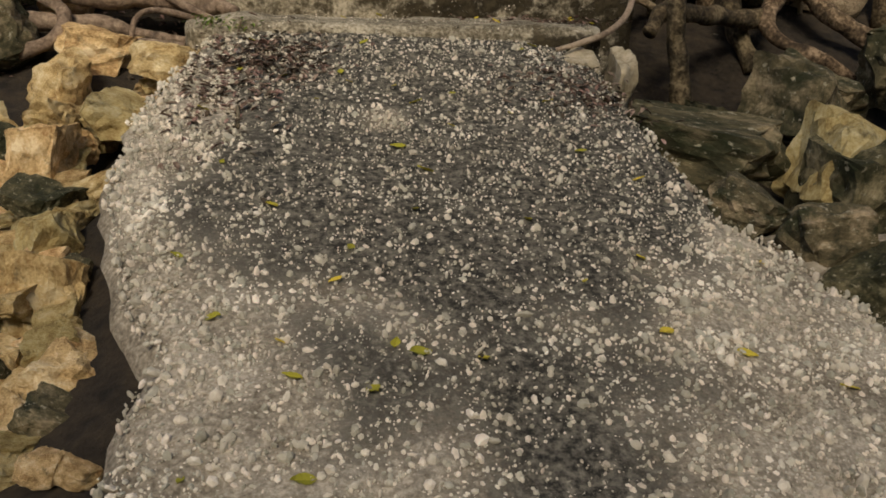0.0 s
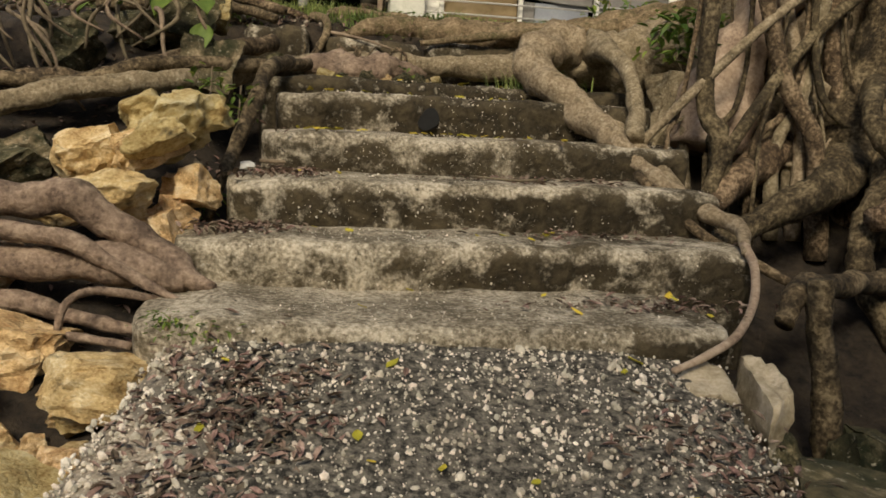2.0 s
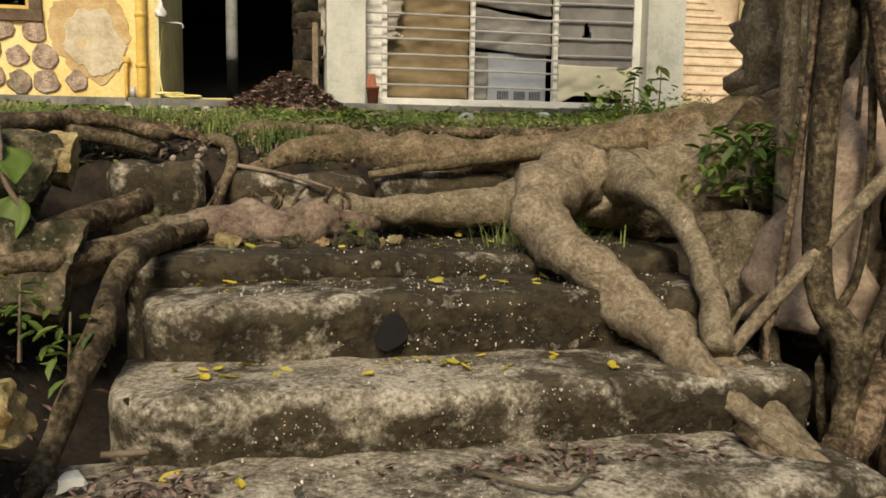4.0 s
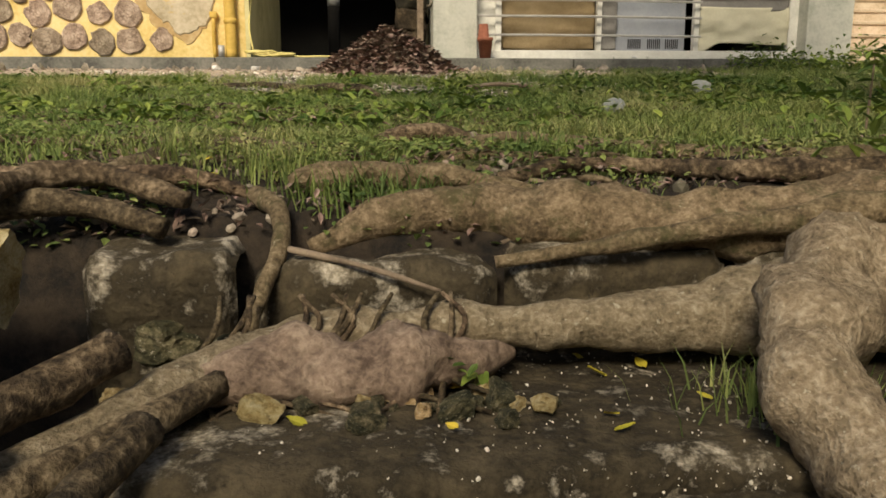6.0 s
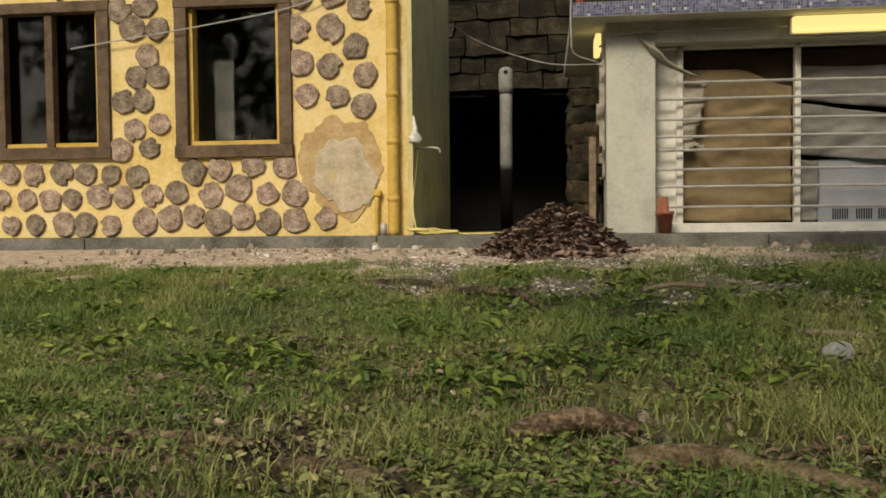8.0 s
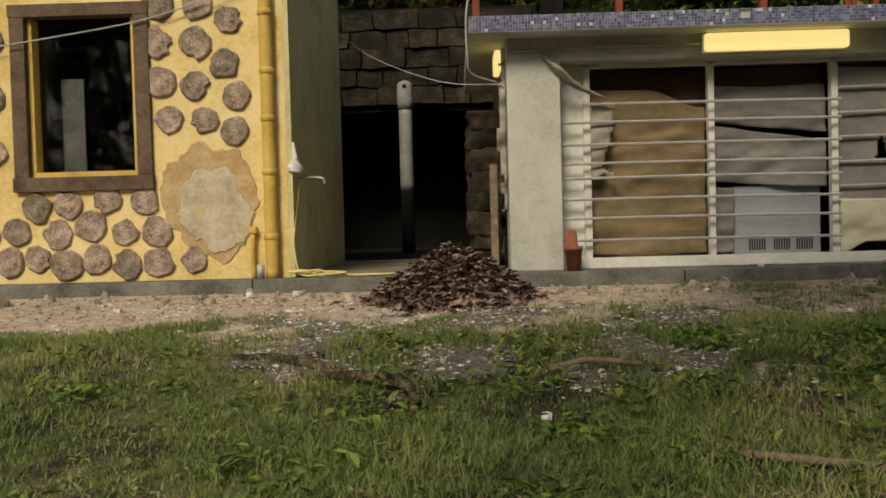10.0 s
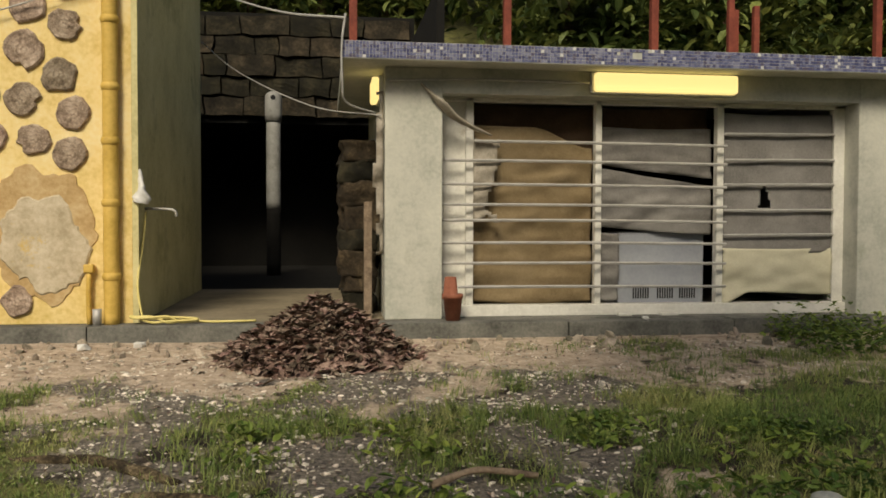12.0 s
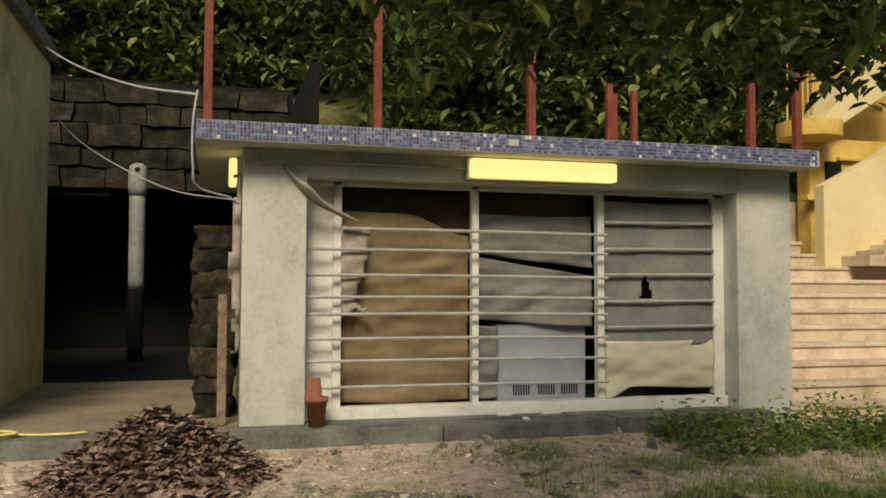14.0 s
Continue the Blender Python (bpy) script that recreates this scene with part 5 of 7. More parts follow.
NAMED = [
    (-0.90, 3.47, 0.84, 0.27, 0.25, 0.27, 0, False), (-0.80, 1.86, 0.40, 0.46, 0.30, 0.30, 1, False), (-0.53, 4.42, 1.58, 0.60, 0.46, 0.36, 8, False), (-0.58, 4.38, 1.50, 0.34, 0.3, 0.2, 6, False), (-0.40, 4.30, 1.36, 0.2, 0.2, 0.16, 0, False), (-0.46, 4.25, 1.27, 0.16, 0.18, 0.14, 5, False),
    (-0.76, 4.40, 1.45, 0.36, 0.34, 0.28, 7, False), (-0.68, 4.24, 1.34, 0.54, 0.36, 0.30, 9, False), (-0.50, 4.22, 1.22, 0.22, 0.24, 0.24, 4, False),
    (-0.45, 4.42, 1.34, 0.2, 0.2, 0.16, 6, False), (-0.82, 3.72, 0.93, 0.40, 0.34, 0.24, 5, False), (-0.52, 3.46, 0.93, 0.28, 0.34, 0.22, 6, False),
    (-1.10, 3.10, 0.66, 0.36, 0.32, 0.30, 7, True), (-0.86, 2.86, 0.68, 0.30, 0.28, 0.34, 2, False), (-1.05, 2.52, 0.52, 0.45, 0.40, 0.36, 0, False),
    (-0.72, 2.42, 0.50, 0.34, 0.28, 0.30, 3, False), (-0.66, 2.12, 0.46, 0.30, 0.26, 0.34, 5, False), (-1.0, 2.1, 0.38, 0.34, 0.30, 0.3, 4, False),
    (-0.95, 1.50, 0.24, 0.5, 0.4, 0.3, 6, False), (-0.6, 1.36, 0.25, 0.26, 0.24, 0.2, 2, False), (-0.62, 1.05, 0.12, 0.34, 0.32, 0.28, 7, False),
    (-0.63, 3.05, 0.78, 0.34, 0.36, 0.22, 1, False), (-1.25, 3.75, 0.98, 0.5, 0.42, 0.4, 3, True),
    (-0.50, 5.55, 2.07, 0.28, 0.26, 0.24, 1, False), (-0.62, 5.5, 2.02, 0.4, 0.4, 0.34, 5, True), (-0.2, 5.84, 1.86, 0.26, 0.2, 0.15, 3, True), (-0.46, 5.2, 1.78, 0.4, 0.34, 0.36, 4, True),
    (0.29, 5.62, 1.85, 0.14, 0.12, 0.14, 0, False), (-0.06, 5.64, 1.83, 0.36, 0.18, 0.13, 3, True),
    (1.85, 2.55, 0.62, 0.55, 0.6, 0.7, 2, True), (1.62, 2.05, 0.36, 0.5, 0.5, 0.5, 4, True), (1.95, 3.2, 0.85, 0.6, 0.6, 0.6, 6, True), (1.55, 1.5, 0.15, 0.6, 0.6, 0.4, 1, False),
    (1.75, 3.45, 0.62, 0.7, 0.6, 0.55, 2, True), (2.25, 3.55, 0.78, 0.8, 0.6, 0.6, 4, True), (1.52, 3.15, 0.55, 0.5, 0.5, 0.4, 0, True), (2.6, 3.1, 0.9, 0.8, 0.7, 0.7, 3, True), (2.0, 2.9, 0.66, 0.5, 0.5, 0.4, 9, True), (2.9, 3.8, 1.0, 0.9, 0.7, 0.7, 6, True),
    (1.35, 2.75, 0.5, 0.35, 0.45, 0.3, 5, True), (2.3, 2.6, 0.9, 0.7, 0.7, 0.8, 7, True),
]
for k, (x, y, z, sx, sy, sz, sh, mossy) in enumerate(NAMED):
    f = 0.72 if x > 1.3 else 0.90
    rock(x, y, z, sx * f, sy * f, sz * f, sh, mossy, (R.uniform(-.3, .3), R.uniform(-.3, .3), R.uniform(0, 6.28)))
# the rest of the bank, left and right of the flight
for k in range(76):
    if k < 46:
        x, y = -0.72 - abs(R.gauss(0, 0.9)), R.uniform(0.6, 5.6)
    else:
        x, y = 1.42 + abs(R.gauss(0, 0.6)), R.uniform(0.6, 3.9)
    s = R.uniform(0.10, 0.34)
    rock(x, y, ground_z(x, y) + s * 0.12, s * R.uniform(0.9, 1.4), s, s * R.uniform(0.6, 0.95), R.randrange(8), k >= 46 or y > 4.4 or R.random() < 0.2, (R.uniform(-.5, .5), R.uniform(-.5, .5), R.uniform(0, 6.28)))
# two split blocks at the end of the lowest step
for k, (c, d, tw) in enumerate((((1.05, 3.38, 0.92), (0.17, 0.20, 0.18), 0.15), ((1.27, 3.38, 0.89), (0.11, 0.34, 0.28), -0.1))):
    bm = rock_mesh(60 + k, 4, 6, 0.05)
    bmesh.ops.transform(bm, matrix=Matrix.LocRotScale(Vector(c), Euler((0.1, 0.05, tw)), Vector(d) * 1.08), verts=bm.verts)
    single("concrete_block", bm, M_BLOCK, "broken concrete block at the end of the lowest step", "block", "broken blocks", smooth=True)

# small stones packed along the ramp's left side
for k in range(62):
    y = R.uniform(0.9, 3.6)
    x = ramp_edge(y)[0] - 0.02 - abs(R.gauss(0.0, 0.3))
    s = R.uniform(0.07, 0.16)
    rock(x, y, max(ground_z(x, y) + s * 0.2, RAMP_A + RAMP_B * y - 0.34 + 0.1 * R.random()), s * R.uniform(1.0, 1.5), s, s * R.uniform(0.6, 0.9), R.randrange(8), False, (R.uniform(-.4, .4), R.uniform(-.4, .4), R.uniform(0, 6.28)))

for k in range(55):
    y = R.uniform(0.75, 2.3)
    x = ramp_edge(y)[0] - 0.04 - R.uniform(0.0, 0.5)
    s = R.uniform(0.10, 0.19)
    rock(x, y, RAMP_A + RAMP_B * y - 0.30 + 0.12 * R.random(), s * R.uniform(1.0, 1.5), s, s * R.uniform(0.6, 0.9), R.randrange(8), R.random() < 0.25, (R.uniform(-.4, .4), R.uniform(-.4, .4), R.uniform(0, 6.28)))

Q = random.Random(77)
for k in range(40):
    y = Q.uniform(0.7, 2.1)
    x = ramp_edge(y)[0] - 0.05 - Q.uniform(0.0, 0.75)
    s = Q.uniform(0.13, 0.23)
    rock(x, y, RAMP_A + RAMP_B * y - 0.26 + 0.1 * Q.random(), s * Q.uniform(1.0, 1.5), s, s * Q.uniform(0.6, 0.9), Q.randrange(8), Q.random() < 0.15, (Q.uniform(-.4, .4), Q.uniform(-.4, .4), Q.uniform(0, 6.28)))

# mossy slab of rock and pale lumps against the right side of the slab
for dx, y, dz, a, b, c, s, m, lab in ((0.22, 2.95, -0.20, 0.5, 0.8, 0.34, 2, True, "mossy boulder leaning against the concrete slab"), (0.16, 2.35, -0.13, 0.30, 0.4, 0.17, 5, True, "mossy stone half sunk beside the slab"), (0.72, 2.7, -0.16, 0.44, 0.4, 0.5, 6, False, "pale lump of pebbly old concrete"), (0.62, 2.05, -0.10, 0.3, 0.26, 0.16, 1, False, "pale rounded stone half sunk beside the slab")):
    rock(ramp_edge(y)[1] + dx, y, RAMP_A + RAMP_B * y + dz, a, b, c, s, m, (0.1, -0.25, 0.5 * s), lab)

# ---- banyan tree and its roots ----
banyan = thing("banyan_tree", "old banyan tree with a bundle of aerial roots beside the steps", "tree")


def root(pts, material=M_ROOT, seg=10, n=6, lump=0.14, flat=1.0, name="root", label=""):
    bm = bmesh.new()
    tube(bm, pts, seg, n, lump, flat, seed=R.uniform(0, 9))
    return part(name, bm, material, banyan, label, smooth=True)


# trunk: fused stems
TR = random.Random(17)
for k, (x, y, r) in enumerate(((2.25, 5.75, 0.24), (2.55, 5.45, 0.30), (2.95, 5.35, 0.30), (2.05, 5.55, 0.15), (3.3, 5.7, 0.4), (2.7, 5.95, 0.45), (2.38, 5.25, 0.13), (2.75, 5.1, 0.15), (3.15, 5.05, 0.18))):
    lean = TR.uniform(-0.12, 0.22)
    wob = TR.uniform(-0.12, 0.12)
    root([(x - 0.16, y - 0.14, ground_z(x, y) - 0.25, r * 1.5), (x - 0.05 + wob, y - 0.04, 1.95, r * 1.15), (x + 0.5 * lean - wob, y, 2.3, r * 0.9), (x + lean, y + 0.05, 2.7, r), (x + lean * 2 + 0.1, y + 0.15, 3.8, r), (2.75 + (x - 2.7) * 0.6, 5.75 + (y - 5.5) * 0.6, 6.3, r * 0.8)], M_ROOTG, 22, 12, 0.28, name="stem")
root([(1.86, 5.12, 1.55, 0.20), (1.96, 5.16, 1.95, 0.15), (2.12, 5.18, 2.22, 0.135), (2.30, 5.22, 2.55, 0.15), (2.48, 5.36, 3.3, 0.17), (2.6, 5.5, 4.6, 0.2)], M_ROOTB, 26, 14, 0.14, name="stem", label="broad smooth greyish-pink stem")
root([(2.42, 4.86, 1.50, 0.17), (2.52, 4.92, 1.85, 0.13), (2.66, 4.98, 2.3, 0.12), (2.86, 5.1, 2.9, 0.15), (3.0, 5.3, 4.2, 0.18)], M_ROOT, 24, 14, 0.16, name="stem")
# hanging aerial roots in front of the trunk
for k in range(46):
    x, y = TR.uniform(1.78, 3.3), TR.uniform(4.75, 5.2)
    y -= 0.1 * (x - 2.4) ** 2
    r = TR.choice((0.008, 0.01, 0.013, 0.018, 0.028, 0.04))
    x2 = x + TR.uniform(-0.4, 0.3)
    z1 = TR.uniform(2.3, 4.0)
    root([(x + TR.uniform(-0.1, 0.3), y + 0.35, z1 + 0.5, r), (x, y + 0.16, z1, r), (x + 0.4 * (x2 - x) + TR.uniform(-0.1, 0.1), y + 0.06, 1.95, r), (x2, y - 0.03, 1.6, r * 1.1), (x2 + TR.uniform(-0.05, 0.05), y - 0.08, ground_z(x2, y) - 0.05, r * 1.4)], M_ROOT if k % 3 else M_ROOTG, 8, 6, 0.12, name="aerial_root")
root([(2.45, 5.0, 2.45, 0.02), (1.95, 4.82, 2.13, 0.022), (1.40, 4.78, 1.58, 0.02), (1.34, 4.74, 1.50, 0.02)], M_ROOTG, 8, 6, 0.06, name="aerial_root", label="straight slanting aerial root")
root([(2.62, 4.95, 2.45, 0.03), (2.15, 4.85, 2.05, 0.028), (1.75, 4.7, 1.55, 0.03), (1.62, 4.6, 1.3, 0.03)], M_ROOT, 8, 6, 0.1, name="aerial_root")
# great root across the head of the steps
root([(2.5, 5.6, 2.15, 0.26), (1.9, 5.66, 2.02, 0.22), (1.5, 5.70, 1.97, 0.155), (1.16, 5.74, 1.935, 0.10), (0.85, 5.75, 1.905, 0.066), (0.57, 5.75, 1.905, 0.05), (0.29, 5.75, 1.89, 0.055), (0.05, 5.70, 1.87, 0.065), (-0.2, 5.45, 1.82, 0.05), (-0.55, 5.0, 1.74, 0.05), (-0.93, 4.85, 1.68, 0.045), (-1.3, 4.75, 1.58, 0.05), (-2.0, 4.6, 1.45, 0.05)], M_ROOTG, 28, 18, 0.16, label="great pale root lying across the top step")
root([(-0.08, 5.58, 1.85, 0.04), (0.08, 5.62, 1.85, 0.075), (0.26, 5.64, 1.85, 0.085), (0.40, 5.66, 1.855, 0.075), (0.50, 5.69, 1.85, 0.045), (0.57, 5.72, 1.85, 0.012)], M_ROOTP, 18, 10, 0.3)
root([(-0.02, 5.55, 1.86, 0.03), (-0.3, 5.2, 1.82, 0.035), (-0.65, 4.95, 1.80, 0.033), (-1.0, 4.9, 1.70, 0.03), (-1.6, 4.8, 1.75, 0.03)], M_ROOT, 10, 7, 0.1)
root([(-0.12, 5.35, 1.86, 0.035), (-0.2, 5.05, 1.80, 0.033), (-0.235, 4.85, 1.66, 0.034), (-0.30, 4.72, 1.48, 0.028), (-0.34, 4.6, 1.36, 0.025), (-0.38, 4.5, 1.2, 0.02)], M_ROOT, 10, 7, 0.12)
# loop root that runs down over the step ends
root([(1.30, 5.66, 2.03, 0.12), (1.12, 5.5, 2.0, 0.10), (1.03, 5.33, 1.92, 0.085), (1.06, 5.18, 1.83, 0.085), (1.16, 5.0, 1.72, 0.075), (1.25, 4.75, 1.60, 0.055), (1.32, 4.6, 1.50, 0.036), (1.46, 4.33, 1.36, 0.034), (1.55, 4.15, 1.31, 0.026), (1.50, 4.0, 1.27, 0.02), (1.47, 3.93, 1.24, 0.015)], M_ROOTG, 18, 14, 0.22, label="lichened root twisting down past the step ends")
root([(1.45, 5.62, 2.02, 0.10), (1.40, 5.35, 2.0, 0.05), (1.44, 5.15, 1.92, 0.038), (1.42, 4.95, 1.76, 0.036), (1.36, 4.75, 1.6, 0.04)], M_ROOTG, 12, 7, 0.18)
root([(1.16, 5.25, 1.72, 0.06), (1.34, 5.0, 1.62, 0.055), (1.40, 4.75, 1.52, 0.05), (1.5, 4.4, 1.32, 0.04)], M_ROOTG, 12, 7, 0.2)
root([(1.30, 4.55, 1.46, 0.02), (1.45, 4.25, 1.27, 0.02), (1.6, 4.05, 1.18, 0.018), (1.75, 3.95, 1.1, 0.015)], M_ROOT, 8, 6, 0.1)
root([(1.49, 3.98, 1.265, 0.017), (1.47, 3.86, 1.21, 0.015), (1.38, 3.68, 1.13, 0.014), (1.24, 3.50, 1.07, 0.013), (1.10, 3.40, 1.035, 0.012), (0.98, 3.34, 1.01, 0.009)], M_ROOTB, 10, 8, 0.06, label="pale bare end of the twisting root")
# spreading roots right of the flight
for pts in (
    [(2.6, 5.1, 1.6, 0.16), (2.3, 4.7, 1.5, 0.1), (2.06, 4.5, 1.42, 0.075), (1.74, 4.42, 1.28, 0.05), (1.5, 4.3, 1.2, 0.04)],
    [(2.7, 4.9, 1.6, 0.14), (2.4, 4.5, 1.45, 0.09), (2.26, 4.42, 1.28, 0.06), (2.2, 4.35, 1.12, 0.05), (2.3, 4.2, 0.85, 0.05)],
    [(3.2, 4.8, 1.65, 0.12), (2.75, 4.5, 1.48, 0.08), (2.45, 4.4, 1.42, 0.07), (2.2, 4.3, 1.33, 0.05)],
    [(2.35, 4.3, 1.1, 0.05), (1.95, 4.05, 1.12, 0.045), (1.62, 3.8, 1.15, 0.042), (1.5, 3.7, 1.06, 0.03)],
    [(1.62, 3.72, 1.2, 0.04), (1.64, 3.7, 1.0, 0.042), (1.67, 3.66, 0.75, 0.045), (1.70, 3.62, 0.4, 0.05)],
    [(2.5, 4.4, 1.3, 0.05), (2.35, 4.2, 1.05, 0.04), (2.6, 4.0, 0.9, 0.03), (2.9, 3.9, 0.7, 0.03)],
    [(2.9, 4.9, 1.5, 0.1), (2.7, 4.55, 1.3, 0.06), (2.8, 4.3, 1.1, 0.05), (3.1, 4.1, 0.9, 0.04)],
    [(2.45, 4.75, 1.9, 0.05), (2.3, 4.55, 1.75, 0.045), (2.38, 4.45, 1.6, 0.05), (2.5, 4.4, 1.45, 0.06)],
    [(2.2, 5.0, 1.6, 0.11), (1.85, 4.75, 1.45, 0.07), (1.62, 4.6, 1.32, 0.05)],
):
    root(pts, M_ROOT, 16, 10, 0.22)
# roots of the bank left of the flight
for pts, m in (
    ([(-1.9, 4.05, 1.30, 0.07), (-0.95, 4.0, 1.33, 0.06), (-0.76, 4.0, 1.34, 0.06), (-0.60, 3.99, 1.27, 0.05), (-0.45, 3.97, 1.18, 0.045), (-0.36, 3.9, 1.12, 0.04), (-0.28, 3.85, 1.1, 0.02)], M_ROOTP),
    ([(-1.3, 4.0, 1.18, 0.05), (-0.9, 3.97, 1.15, 0.045), (-0.66, 3.95, 1.15, 0.065), (-0.48, 3.93, 1.13, 0.055), (-0.36, 3.88, 1.11, 0.03)], M_ROOTP),
    ([(-1.6, 3.85, 1.0, 0.04), (-0.93, 3.9, 1.04, 0.035), (-0.7, 3.88, 1.0, 0.025), (-0.5, 3.8, 0.98, 0.02), (-0.3, 3.7, 1.0, 0.012)], M_ROOTP),
    ([(-1.1, 3.95, 1.15, 0.03), (-0.98, 3.85, 1.08, 0.028), (-1.0, 3.75, 0.98, 0.028), (-1.2, 3.7, 0.9, 0.03)], M_ROOTP),
    ([(-0.42, 3.85, 1.06, 0.012), (-0.6, 3.78, 1.1, 0.012), (-0.68, 3.74, 1.06, 0.012), (-0.70, 3.72, 0.92, 0.01)], M_ROOTP),
    ([(-2.2, 5.2, 1.7, 0.06), (-1.35, 5.0, 1.66, 0.05), (-1.08, 4.95, 1.72, 0.045), (-0.9, 5.0, 1.72, 0.04), (-0.5, 5.15, 1.85, 0.04), (-0.2, 5.5, 1.95, 0.04)], M_ROOT),
):
    root(pts, m, 16, 12, 0.2)
for pts in ([(-1.3, 3.9, 1.26, 0.03), (-0.9, 3.93, 1.25, 0.03), (-0.7, 3.9, 1.22, 0.028), (-0.5, 3.86, 1.12, 0.02), (-0.35, 3.8, 1.06, 0.012)], [(-1.2, 3.8, 0.92, 0.025), (-0.9, 3.8, 0.97, 0.02), (-0.65, 3.72, 0.98, 0.016), (-0.48, 3.66, 0.97, 0.012)]):
    root(pts, M_ROOTP, 12, 9, 0.2)
# pale thin rootlets that dangle over the bank
for k in range(30):
    x, z = TR.uniform(-1.5, -0.55), TR.uniform(1.95, 2.25)
    y = 4.95 + TR.uniform(-0.1, 0.25)
    l = TR.uniform(0.12, 0.4)
    root([(x, y + 0.3, z + 0.04, 0.012), (x + TR.uniform(-.05, .1), y + 0.05, z, 0.011), (x + TR.uniform(-.08, .14), y, z - l * 0.5, 0.009), (x + TR.uniform(-.1, .2), y + 0.02, z - l, 0.005)], M_TWIG, 6, 5, 0.2, name="rootlet")
for k in range(26):
    x, y = TR.uniform(-0.3, 1.5), TR.uniform(6.0, 7.3)
    a = TR.uniform(-0.5, 0.5)
    l = TR.uniform(0.15, 0.5)
    z = ground_z(x, y)
    root([(x, y, z - 0.02, 0.006), (x + l * 0.3, y + a * l * 0.3, ground_z(x + l * 0.3, y) + 0.012, 0.009), (x + l * 0.7, y + a * l * 0.6 + 0.03, ground_z(x + l * 0.7, y) + 0.01, 0.008), (x + l, y + a * l, ground_z(x + l, y + a * l) - 0.02, 0.006)], M_ROOT if k % 2 else M_TWIG, 7, 5, 0.2, name="rootlet")
for k in range(12):
    x = TR.uniform(-0.1, 0.45)
    root([(x, 5.75, 1.98, 0.005), (x + TR.uniform(-.05, .05), 5.69, 1.93, 0.007), (x + TR.uniform(-.12, .12), 5.62, 1.84, 0.007), (x + TR.uniform(-.25, .25), 5.5, 1.805, 0.004)], M_ROOT, 6, 5, 0.2, name="rootlet")
